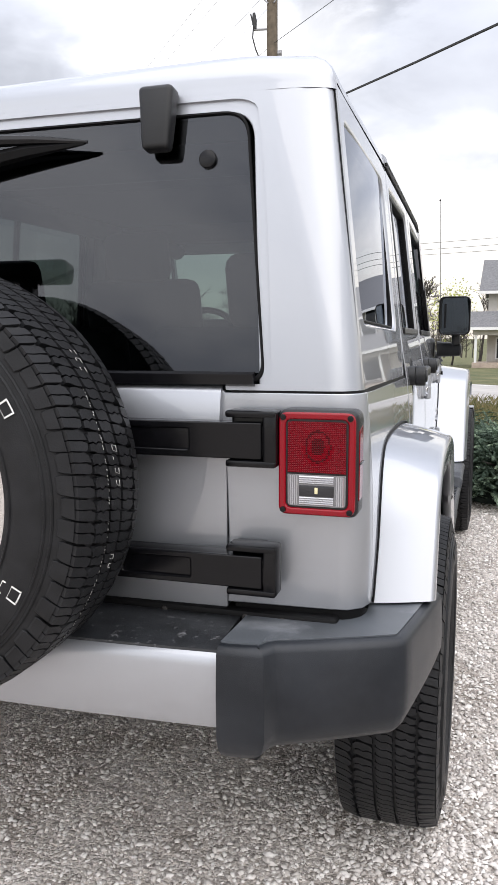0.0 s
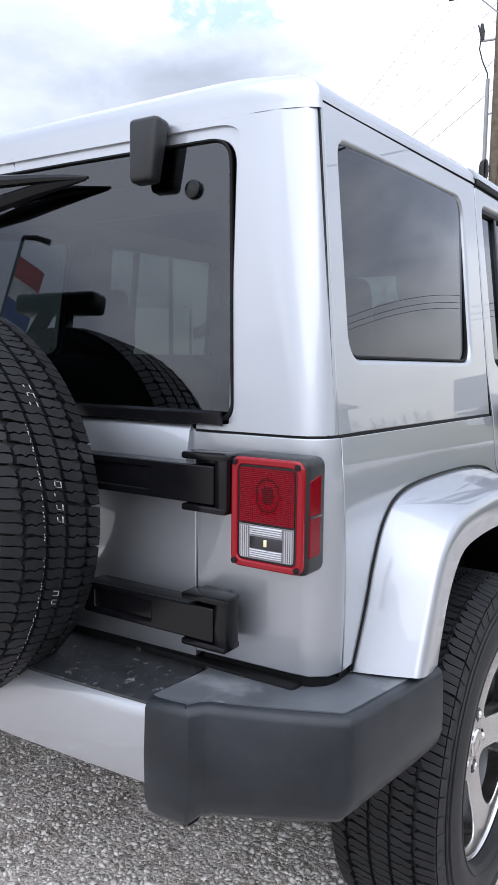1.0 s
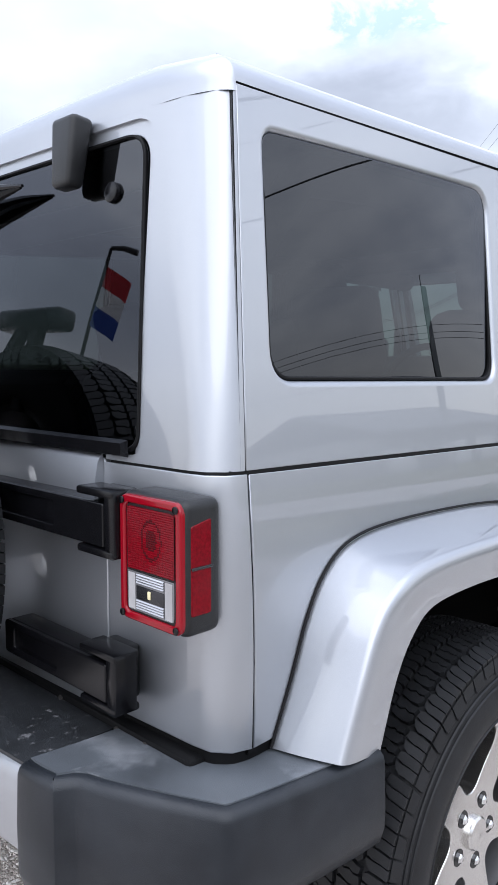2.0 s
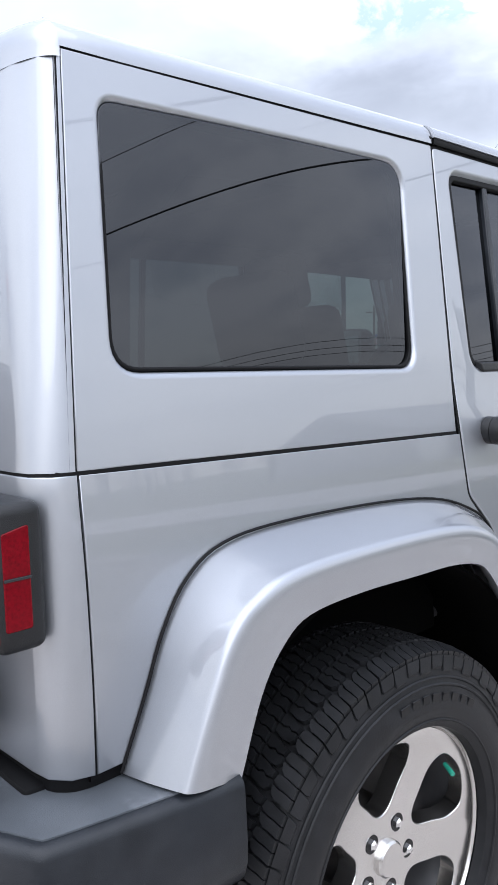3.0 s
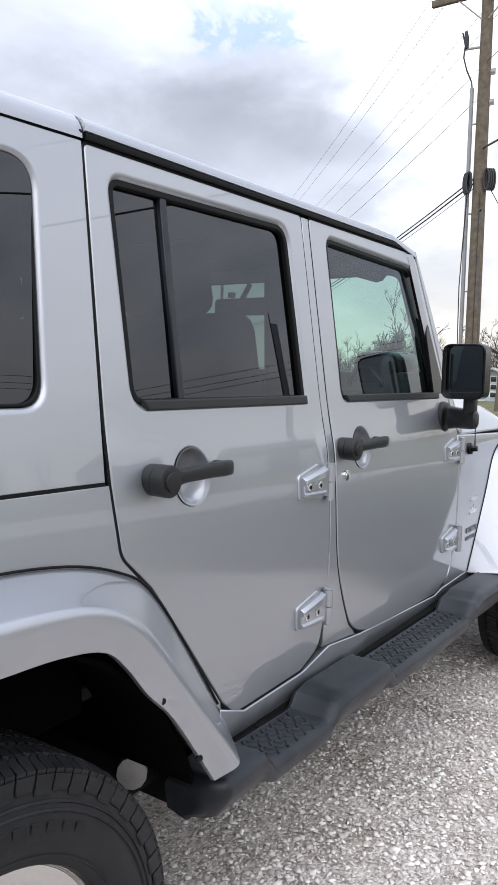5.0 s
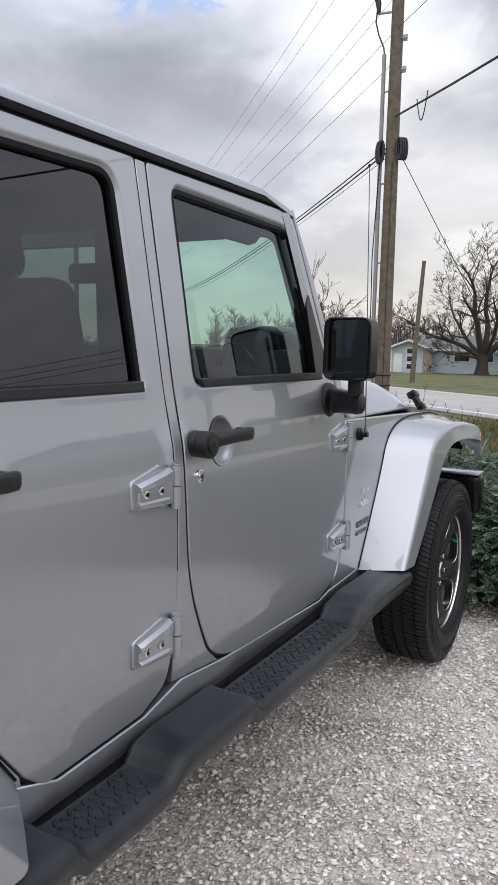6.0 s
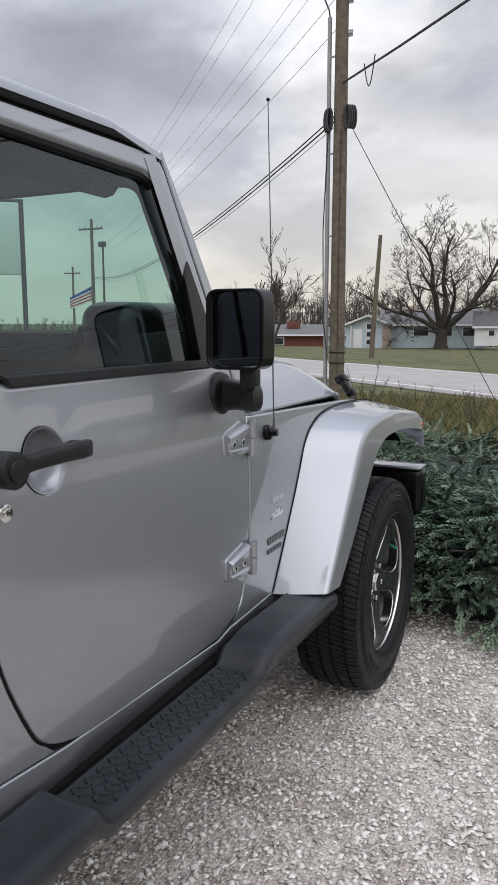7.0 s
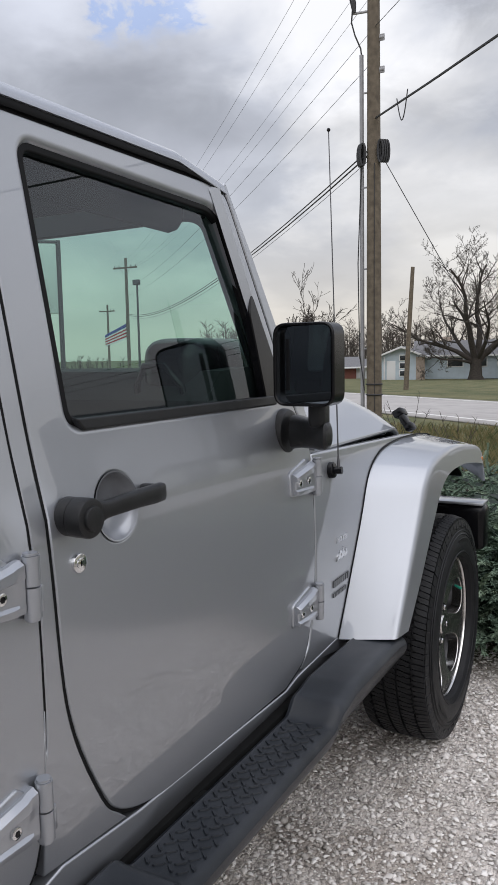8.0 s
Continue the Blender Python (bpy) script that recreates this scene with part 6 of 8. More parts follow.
def ground_material():
    """Gravel of the lot, short grass beyond it and the lawns across the road, told apart by place on the ground."""
    m = bpy.data.materials.new("gravel_and_grass")
    m.use_nodes = True
    n, l = m.node_tree.nodes, m.node_tree.links
    b = n["Principled BSDF"]
    b.inputs["Roughness"].default_value = 0.9
    co = n.new("ShaderNodeTexCoord")
    vor = n.new("ShaderNodeTexVoronoi"); vor.inputs["Scale"].default_value = 88; vor.distance = "MANHATTAN"
    vor2 = n.new("ShaderNodeTexVoronoi"); vor2.inputs["Scale"].default_value = 230; vor2.distance = "MANHATTAN"
    big = n.new("ShaderNodeTexNoise"); big.inputs["Scale"].default_value = 0.9; big.inputs["Detail"].default_value = 6
    mid = n.new("ShaderNodeTexNoise"); mid.inputs["Scale"].default_value = 5.5; mid.inputs["Detail"].default_value = 6
    for t in (vor, vor2, big, mid):
        l.new(co.outputs["Object"], t.inputs["Vector"])
    ramp = n.new("ShaderNodeValToRGB")
    e = ramp.color_ramp.elements
    e[0].position, e[0].color = 0.0, (0.36, 0.334, 0.312, 1)
    e[1].position, e[1].color = 1.0, (0.86, 0.81, 0.765, 1)
    x = ramp.color_ramp.elements.new(0.5); x.color = (0.68, 0.638, 0.60, 1)
    sepc = n.new("ShaderNodeSeparateColor")
    l.new(vor.outputs["Color"], sepc.inputs[0])
    l.new(sepc.outputs[0], ramp.inputs[0])
    tone = n.new("ShaderNodeMix"); tone.data_type = "RGBA"; tone.blend_type = "MULTIPLY"; tone.inputs[0].default_value = 1.0
    tr = n.new("ShaderNodeValToRGB")
    tr.color_ramp.elements[0].position, tr.color_ramp.elements[0].color = 0.38, (0.70, 0.66, 0.62, 1)
    tr.color_ramp.elements[1].position, tr.color_ramp.elements[1].color = 0.58, (1.0, 0.975, 0.955, 1)
    l.new(mid.outputs[0], tr.inputs[0])
    # out on the lot: patches, darkened to dim the ground mirrored in the doors
    far_n = n.new("ShaderNodeTexNoise"); far_n.inputs["Scale"].default_value = 0.75; far_n.inputs["Detail"].default_value = 7; far_n.inputs["Roughness"].default_value = 0.62
    l.new(co.outputs["Object"], far_n.inputs["Vector"])
    far_r = n.new("ShaderNodeValToRGB")
    far_r.color_ramp.elements[0].position, far_r.color_ramp.elements[0].color = 0.40, (0.30, 0.30, 0.285, 1)
    far_r.color_ramp.elements[1].position, far_r.color_ramp.elements[1].color = 0.66, (0.72, 0.72, 0.70, 1)
    l.new(far_n.outputs[0], far_r.inputs[0])
    sepx = n.new("ShaderNodeSeparateXYZ")
    l.new(co.outputs["Object"], sepx.inputs[0])
    out_x = n.new("ShaderNodeMapRange"); out_x.inputs["From Min"].default_value, out_x.inputs["From Max"].default_value = 3.9, 6.6
    rag = n.new("ShaderNodeMath"); rag.operation = "MULTIPLY_ADD"; rag.inputs[1].default_value = 5.0
    l.new(big.outputs[0], rag.inputs[0])
    l.new(sepx.outputs[0], rag.inputs[2])
    l.new(rag.outputs[0], out_x.inputs["Value"])
    lot = n.new("ShaderNodeMix"); lot.data_type = "RGBA"; lot.blend_type = "MULTIPLY"
    l.new(out_x.outputs[0], lot.inputs[0])
    l.new(ramp.outputs[0], lot.inputs[6])
    l.new(far_r.outputs[0], lot.inputs[7])
    l.new(lot.outputs[2], tone.inputs[6])
    l.new(tr.outputs[0], tone.inputs[7])
    # grass
    gr = n.new("ShaderNodeValToRGB")
    gr.color_ramp.elements[0].position, gr.color_ramp.elements[0].color = 0.35, (0.092, 0.112, 0.034, 1)
    gr.color_ramp.elements[1].position, gr.color_ramp.elements[1].color = 0.70, (0.25, 0.228, 0.105, 1)
    l.new(big.outputs[0], gr.inputs[0])
    gm = n.new("ShaderNodeMix"); gm.data_type = "RGBA"; gm.blend_type = "MULTIPLY"; gm.inputs[0].default_value = 0.6
    fine = n.new("ShaderNodeTexNoise"); fine.inputs["Scale"].default_value = 40; fine.inputs["Detail"].default_value = 5
    l.new(co.outputs["Object"], fine.inputs["Vector"])
    l.new(gr.outputs[0], gm.inputs[6])
    l.new(fine.outputs[0], gm.inputs[7])
    # the edge of the gravel, ragged
    sep = n.new("ShaderNodeSeparateXYZ")
    l.new(co.outputs["Object"], sep.inputs[0])
    add = n.new("ShaderNodeMath"); add.operation = "MULTIPLY_ADD"; add.inputs[1].default_value = 0.5; l.new(mid.outputs[0], add.inputs[0])
    l.new(sep.outputs[1], add.inputs[2])
    mr = n.new("ShaderNodeMapRange")
    mr.inputs["From Min"].default_value, mr.inputs["From Max"].default_value = GRAVEL_END + 0.2, GRAVEL_END + 0.45
    l.new(add.outputs[0], mr.inputs["Value"])
    mix = n.new("ShaderNodeMix"); mix.data_type = "RGBA"
    l.new(mr.outputs[0], mix.inputs[0])
    l.new(tone.outputs[2], mix.inputs[6])
    l.new(gm.outputs[2], mix.inputs[7])
    l.new(mix.outputs[2], b.inputs["Base Color"])
    bp = n.new("ShaderNodeBump"); bp.inputs["Strength"].default_value = 0.72; bp.inputs["Distance"].default_value = 0.007
    inv = n.new("ShaderNodeMath"); inv.operation = "SUBTRACT"; inv.inputs[0].default_value = 1.0
    l.new(vor.outputs["Distance"], inv.inputs[1])
    l.new(inv.outputs[0], bp.inputs["Height"])
    bp2 = n.new("ShaderNodeBump"); bp2.inputs["Strength"].default_value = 0.5; bp2.inputs["Distance"].default_value = 0.005
    l.new(vor2.outputs["Distance"], bp2.inputs["Height"])
    l.new(bp.outputs[0], bp2.inputs["Normal"])
    l.new(bp2.outputs[0], b.inputs["Normal"])
    return m


GROUND = ground_material()
xsx = np.concatenate([np.linspace(-900, -40, 10), np.linspace(-30, 30, 25), np.linspace(40, 900, 10)])
ysy = np.concatenate([np.linspace(-600, -30, 8), np.linspace(-20, 60, 41), np.linspace(80, 900, 16)])
rows = [[(x, y, ground_z(x, y)) for x in xsx] for y in ysy]
V, F = loft(rows, caps=False)
ground = tagged(mesh_ob("ground", V, F, GROUND, sharp=180), "light grey gravel lot running into short grass", "ground", kind="structure")

# the road crosses slantwise beyond the grass
ASPHALT = mat("pale_worn_asphalt", (0.37, 0.350, 0.335), 0.85, noise_scale=2.5, noise_amt=0.14, bump=0.3, bump_scale=90, dirt=(0.44, 0.42, 0.40), dirt_scale=0.7, dirt_range=(0.45, 0.7))
LINE = mat("white_road_paint", (0.72, 0.71, 0.68), 0.7, noise_scale=6, noise_amt=0.15)
RD = Vector((-0.72, 0.69, 0)).normalized()
RN = Vector((0.69, 0.72, 0)).normalized()


def road_strip(name, n0, n1, lift, material):
    V, F = [], []
    ss = np.concatenate([np.linspace(-260, -20, 13), np.linspace(-10, 60, 36), np.linspace(70, 320, 14)])
    rows = []
    for s_ in ss:
        row = []
        for nn in np.linspace(n0, n1, 5):
            p = RN * nn + RD * s_
            row.append((p.x, p.y, ground_z(p.x, p.y) + lift))
        rows.append(row)
    V, F = loft(rows, caps=False)
    ob = mesh_ob(name, V, F, material, sharp=180)
    ob.modifiers.new("thick", "SOLIDIFY").thickness = 0.04
    return ob


road = tagged(road_strip("road", 11.0, 17.6, 0.045, ASPHALT), "pale worn asphalt two-lane road", "road", kind="structure")
for nn in (11.55, 17.1):
    tagged(road_strip("road_line", nn - 0.06, nn + 0.06, 0.053, LINE), "white painted edge line of the road", "road marking", kind="structure")

# loose stones of the gravel, in the stretch that the walk passes
STONE = mat("gravel_stones", (0.47, 0.445, 0.42), 0.85)
sn, sl = STONE.node_tree.nodes, STONE.node_tree.links
geo = sn.new("ShaderNodeNewGeometry")
sr = sn.new("ShaderNodeValToRGB")
sr.color_ramp.elements[0].position, sr.color_ramp.elements[0].color = 0.0, (0.40, 0.370, 0.340, 1)
sr.color_ramp.elements[1].position, sr.color_ramp.elements[1].color = 1.0, (0.90, 0.865, 0.83, 1)
q = sr.color_ramp.elements.new(0.45); q.color = (0.70, 0.655, 0.615, 1)
q = sr.color_ramp.elements.new(0.75); q.color = (0.80, 0.76, 0.72, 1)
sl.new(geo.outputs["Random Per Island"], sr.inputs[0])
sl.new(sr.outputs[0], sn["Principled BSDF"].inputs["Base Color"])


def stones(name, x0, x1, y0, y1, count, lo, hi, seed):
    rng = np.random.default_rng(seed)
    base = np.array([(1, 0, 0), (-1, 0, 0), (0, 1, 0), (0, -1, 0), (0, 0, 1), (0, 0, -1), (.62, .62, .45), (-.62, .62, .45), (-.62, -.62, .45), (.62, -.62, .45)], float)
    tri = np.array([(4, 0, 6), (6, 0, 2), (4, 6, 2), (4, 2, 7), (7, 2, 1), (4, 7, 1), (4, 1, 8), (8, 1, 3), (4, 8, 3), (4, 3, 9), (9, 3, 0), (4, 9, 0), ])
    x, y = rng.uniform(x0, x1, count) + rng.normal(0, 0.16, count), rng.uniform(y0, y1, count) + rng.normal(0, 0.16, count)
    size = lo + (hi - lo) * rng.random(count) ** 2.6
    V = base[None] * (1 + rng.uniform(-0.5, 0.5, (count, len(base), 3)))
    V *= size[:, None, None] * np.stack([rng.uniform(0.8, 1.35, count), rng.uniform(0.6, 1.0, count), rng.uniform(0.45, 0.85, count)], 1)[:, None]
    a, t = rng.uniform(0, 6.283, count), rng.uniform(-0.5, 0.5, count)
    ca, sa, ct, st = np.cos(a)[:, None], np.sin(a)[:, None], np.cos(t)[:, None], np.sin(t)[:, None]
    X, Y, Z = V[..., 0], V[..., 1], V[..., 2]
    Y, Z = Y * ct - Z * st, Y * st + Z * ct
    X, Y = X * ca - Y * sa, X * sa + Y * ca
    gz = ground_z(x, y)
    V = np.stack([X + x[:, None], Y + y[:, None], Z + (gz + size * 0.30)[:, None]], -1).reshape(-1, 3)
    Fc = (tri[None] + (np.arange(count) * len(base))[:, None, None]).reshape(-1, 3)
    me = bpy.data.meshes.new(name)
    me.vertices.add(len(V)); me.vertices.foreach_set("co", V.ravel())
    me.loops.add(Fc.size); me.loops.foreach_set("vertex_index", Fc.ravel())
    me.polygons.add(len(Fc)); me.polygons.foreach_set("loop_start", np.arange(0, Fc.size, 3)); me.polygons.foreach_set("loop_total", np.full(len(Fc), 3))
    me.update(); me.validate()
    me.materials.append(STONE)
    return tagged(new(name, me), "loose crushed grey and tan gravel stones", "gravel", kind="stuff")


stones("gravel_stones", 0.45, 2.6, -0.9, 4.0, 78000, 0.0027, 0.0102, 1)
stones("gravel_stones", -1.0, 1.5, -1.5, 0.2, 34000, 0.0026, 0.0082, 2)

# ---- utility poles and wires ----
POLE_WOOD = mat("weathered_pole_wood", (0.135, 0.110, 0.080), 0.9, noise_scale=9, noise_amt=0.3, bump=0.6, bump_scale=40)
WIRE = mat("black_cable", (0.03, 0.03, 0.032), 0.6)
CONDUIT = mat("grey_conduit", (0.30, 0.30, 0.31), 0.55, noise_scale=5, noise_amt=0.1)
PORCELAIN = mat("grey_insulator", (0.35, 0.35, 0.36), 0.3)
LINE_DIR = Vector((-0.62, 0.785, 0)).normalized()


def joined(name, shapes, material, parent=None, label=""):
    V, F = [], []
    for v, f in shapes:
        b = len(V)
        V += list(v)
        F += [tuple(b + i for i in q) for q in f]
    return mesh_ob(name, V, F, material, parent, label, sharp=45)


def utility_pole(at, h, label, dressed=False, arm=True, lean=0.0):
    p = tagged(thing("utility_pole", at), label, "utility pole")
    tube_ob("post", [(0, 0, -0.6), (lean * 0.5, 0, h * 0.5), (lean, 0, h)], [0.150, 0.128, 0.105], POLE_WOOD, p, n=14)
    if arm:
        box_ob("crossarm", (0, -0.10, h - 0.72), (2.15, 0.10, 0.12), POLE_WOOD, p, r=0.01, m=None)
        for s_ in (1, -1):
            tube_ob("arm_brace", [(s_ * 0.55, -0.12, h - 0.76), (0.06 * s_, -0.10, h - 1.22)], 0.014, CONDUIT, p, n=6)
        for x in (-0.98, -0.55, 0.55, 0.98):
            tube_ob("insulator", [(x, -0.10, h - 0.66), (x, -0.10, h - 0.60), (x, -0.10, h - 0.54), (x, -0.10, h - 0.50)], [0.02, 0.05, 0.04, 0.02], PORCELAIN, p, n=10)
    if dressed:
        tube_ob("conduit", [(-0.235, 0, 0.1), (-0.235, 0, 3.5), (-0.235, 0, 6.98)], 0.040, CONDUIT, p, n=10)
        tube_ob("riser_cable", [(-0.235, 0, 6.98), (-0.25, 0, 7.10), (-0.36, 0, 7.35), (-0.42, -0.02, 7.58), (-0.40, -0.02, 7.80), (-0.46, -0.02, 8.05)], 0.016, WIRE, p, n=6)
        tube_ob("cutout_arm", [(-0.10, 0, 7.72), (-0.42, 0, 7.74)], 0.025, PORCELAIN, p, n=8)
        tube_ob("cutout", [(-0.36, -0.02, 7.74), (-0.38, -0.02, 7.90), (-0.39, -0.02, 8.06)], [0.03, 0.055, 0.03], WIRE, p, n=8)
        for z in (7.22, 6.66):
            tube_ob("spool_insulator", [(0.12, 0, z), (0.20, 0, z)], 0.035, PORCELAIN, p, n=10)
            box_ob("spool_bracket", (0.16, 0, z), (0.10, 0.03, 0.12), CONDUIT, p, r=0.01)
        for z in (1.6, 3.1, 4.6, 6.3):
            box_ob("conduit_clip", (-0.17, 0, z), (0.14, 0.03, 0.03), CONDUIT, p, r=0.005)
        for s_, z in ((-1, 5.18), (1, 5.20)):
            # hanging coils of spare cable
            for k in range(4):
                ring = [(s_ * (0.17 + 0.03 * k) + 0.05 * math.sin(a) * s_, -0.12 + 0.03 * k, z + 0.20 * math.cos(a)) for a in np.linspace(0, 2 * math.pi, 14)]
                tube_ob("cable_coil", ring, 0.022, WIRE, p, n=6)
        for z in (0.72, 0.92):
            ring = [(0.155 * math.cos(a), 0.155 * math.sin(a), z) for a in np.linspace(0, 2 * math.pi, 16)]
            tube_ob("strap", ring, 0.014, WIRE, p, n=6)
        tube_ob("slack_cable", [(-0.22, -0.05, 5.1), (-0.30, -0.05, 3.2), (-0.27, -0.06, 1.5), (-0.16, -0.10, 0.8)], 0.011, WIRE, p, n=5)
        tube_ob("ground_wire", [(0.06, -0.13, 5.0), (0.05, -0.135, 2.5), (0.06, -0.145, 0.4)], 0.007, WIRE, p, n=5)
    return p


POLE = Vector((-3.53, 14.64, -0.19))
utility_pole(POLE, 9.40, "weathered wooden utility pole with conduit and cable coils", dressed=True)
P_FAR = Vector((-34.8, 48.1, -0.93))
P_NEAR = POLE - LINE_DIR * 46
utility_pole((P_FAR.x, P_FAR.y, ground_z(P_FAR.x, P_FAR.y)), 9.6, "distant wooden utility pole along the road")
utility_pole((P_NEAR.x, P_NEAR.y, 0), 9.6, "wooden utility pole by the road behind the lot")
utility_pole((-11.8, 43.3, ground_z(0, 43.3)), 6.8, "bare slanting wooden pole on the lawn", arm=False, lean=0.40)
# poles seen mirrored in the windows
utility_pole((-6.0, 64.7, ground_z(0, 64)), 10.6, "wooden utility pole across the side street")
utility_pole((62.0, 25.4, ground_z(0, 25)), 9.4, "wooden utility pole farther along the side street")


def wire(name, a, b, sag, r, label, n=18, parent=None):
    a, b = Vector(a), Vector(b)
    pts = [a.lerp(b, t) - Vector((0, 0, sag * 4 * t * (1 - t))) for t in np.linspace(0, 1, n)]
    V, F = tube(pts, r, 5)
    return tagged(mesh_ob(name, V, F, WIRE, parent, sharp=60), label, "cable")


for d in (P_FAR, P_NEAR):
    for k, off in enumerate((-0.98, -0.55, 0.55, 0.98) if d is P_FAR else ()):
        a = POLE + Vector((off, -0.10, 8.92))
        wire("power_line", a, Vector((d.x + off, d.y - 0.1, d.z + 8.9)), 0.9, 0.004, "thin black power line between wooden poles")
    for z, r, end, sag in (((7.22, 0.005, 6.5, 0.7), (6.66, 0.005, 5.9, 0.7), (5.15, 0.014, 4.55, 1.05), (5.06, 0.016, 4.45, 1.05), (4.96, 0.006, 4.30, 1.05))
                           if d is P_FAR else ((7.22, 0.006, 7.2, 0.7), (5.62, 0.019, 5.6, 0.97))):
        wire("phone_cable", POLE + Vector((0, 0, z + 0.19)), Vector((d.x, d.y, end)), sag, r, "black telephone cable between wooden poles")
wire("guy_wire", POLE + Vector((0.1, 0, 5.24)), (-0.70, 15.9, -0.25), 0.0, 0.008, "steel guy wire from pole to ground")
# loop of spare cable under the bundle
pts = [POLE - LINE_DIR * (1.2 + 0.5 * t) + Vector((0, 0, 5.80 - 0.42 * math.sin(math.pi * t))) for t in np.linspace(0, 1, 12)]
V, F = tube(pts, 0.010, 5)
tagged(mesh_ob("cable_loop", V, F, WIRE, sharp=60), "loop of slack black cable", "cable")
for z in (8.5, 8.0, 7.6):
    wire("power_line", (-6.0, 64.7, z), (62.0, 25.4, z), 0.45, 0.018, "black power line over the side street", n=30)
wire("power_line", (2.6, 16.2, 6.9), (24.0, 0.9, 6.9), 0.35, 0.022, "black service line over the lot")
wire("power_line", (2.6, 16.2, 8.6), (24.0, 0.9, 8.4), 0.35, 0.010, "black service line over the lot")

# sign on two posts at the edge of the lot, its lettering as plain bars
SIGN_WHITE = mat("white_sign_face", (0.72, 0.73, 0.72), 0.5, noise_scale=3, noise_amt=0.05)
SIGN_FRAME = mat("dark_sign_frame", (0.05, 0.05, 0.055), 0.5)
sg = tagged(thing("sign", (-19.55, 21.75, -3.72)), "white business sign on two dark posts", "sign")
sg.rotation_euler = (0, 0, radians(42))
box_ob("sign_face", (0, 0, 7.95), (2.6, 0.25, 2.5), SIGN_WHITE, sg, r=0.02)
for x in (-1.38, 1.38):
    tube_ob("post", [(x, 0, 2.9), (x, 0, 9.35)], 0.09, SIGN_FRAME, sg, n=8)
for z in (6.9, 9.3):
    tube_ob("sign_rail", [(-1.38, 0, z), (1.38, 0, z)], 0.06, SIGN_FRAME, sg, n=8)


lp = tagged(thing("floodlight_pole", (-33.9, 48.2, -0.93)), "thin steel pole with a floodlight on top", "lamp post")
tube_ob("post", [(0, 0, -0.2), (0, 0, 7.6)], [0.10, 0.07], SIGN_FRAME, lp, n=8)
box_ob("floodlight", (0.1, -0.2, 7.75), (0.55, 0.30, 0.40), SIGN_FRAME, lp, r=0.05)
utility_pole((-54.7, 70.6, ground_z(0, 70.6)), 8.6, "distant wooden utility pole with a crossarm")

# ---- trees ----
BARK = mat("dark_bark", (0.045, 0.038, 0.032), 0.95, noise_scale=6, noise_amt=0.35, bump=0.5, bump_scale=30)
TWIG = mat("grey_twigs", (0.060, 0.050, 0.042), 0.95, noise_scale=3, noise_amt=0.3)


def bare_tree(seed, height, spread, levels, trunk_r, min_r=0.012, n0=3, trunk_k=0.27, reach=(0.58, 0.82)):
    """Branch tubes of a leafless tree: (trunk and limbs, twigs), each as (vertices, faces)."""
    rnd = random.Random(seed)
    limbs, twigs = [], []

    def grow(p, d, length, r, lev):
        pts, rad = [p.copy()], [r]
        q = p.copy()
        dd = d.copy()
        seg = 5 if lev < 2 else 3
        for k in range(seg):
            wob = 0.16 + 0.05 * lev
            dd = (dd + Vector((rnd.uniform(-wob, wob), rnd.uniform(-wob, wob), rnd.uniform(-wob * 0.5, wob * 0.8)))).normalized()
            q = q + dd * (length / seg)
            pts.append(q.copy())
            rad.append(max(min_r, r * (1 - 0.55 * (k + 1) / seg)))
        sides = 8 if lev == 0 else (6 if lev < 3 else 3)
        (limbs if lev < 3 else twigs).append(tube(pts, rad, sides, closed_ends=False))
        if lev >= levels:
            return
        kids = n0 + (1 if lev > 0 else 1) if lev < 3 else rnd.choice((2, 3, 3))
        for k in range(kids):
            i = rnd.randint(max(1, seg // 2), seg)
            az = rnd.uniform(0, 2 * math.pi)
            tilt = rnd.uniform(0.35, 0.95) * spread
            side = dd.orthogonal().normalized()
            side.rotate(Matrix.Rotation(az, 3, dd))
            nd = (dd * math.cos(tilt) + side * math.sin(tilt)).normalized()
            nd = (nd + Vector((0, 0, 0.10))).normalized()
            grow(pts[i], nd, length * rnd.uniform(*reach), max(min_r, rad[i] * rnd.uniform(0.55, 0.8)), lev + 1)

    grow(Vector((0, 0, -0.3)), Vector((rnd.uniform(-0.05, 0.05), 0, 1)), height * trunk_k, trunk_r, 0)
    return limbs, twigs


def place_tree(name, at, seed, height, spread, levels, trunk_r, label, min_r=0.02, n0=3, trunk_k=0.27, reach=(0.58, 0.82)):
    limbs, twigs = bare_tree(seed, height, spread, levels, trunk_r, min_r, n0, trunk_k, reach)
    t = tagged(thing(name, at), label, "tree")
    joined("trunk", limbs, BARK, t)
    joined("crown", twigs, TWIG, t)
    return t


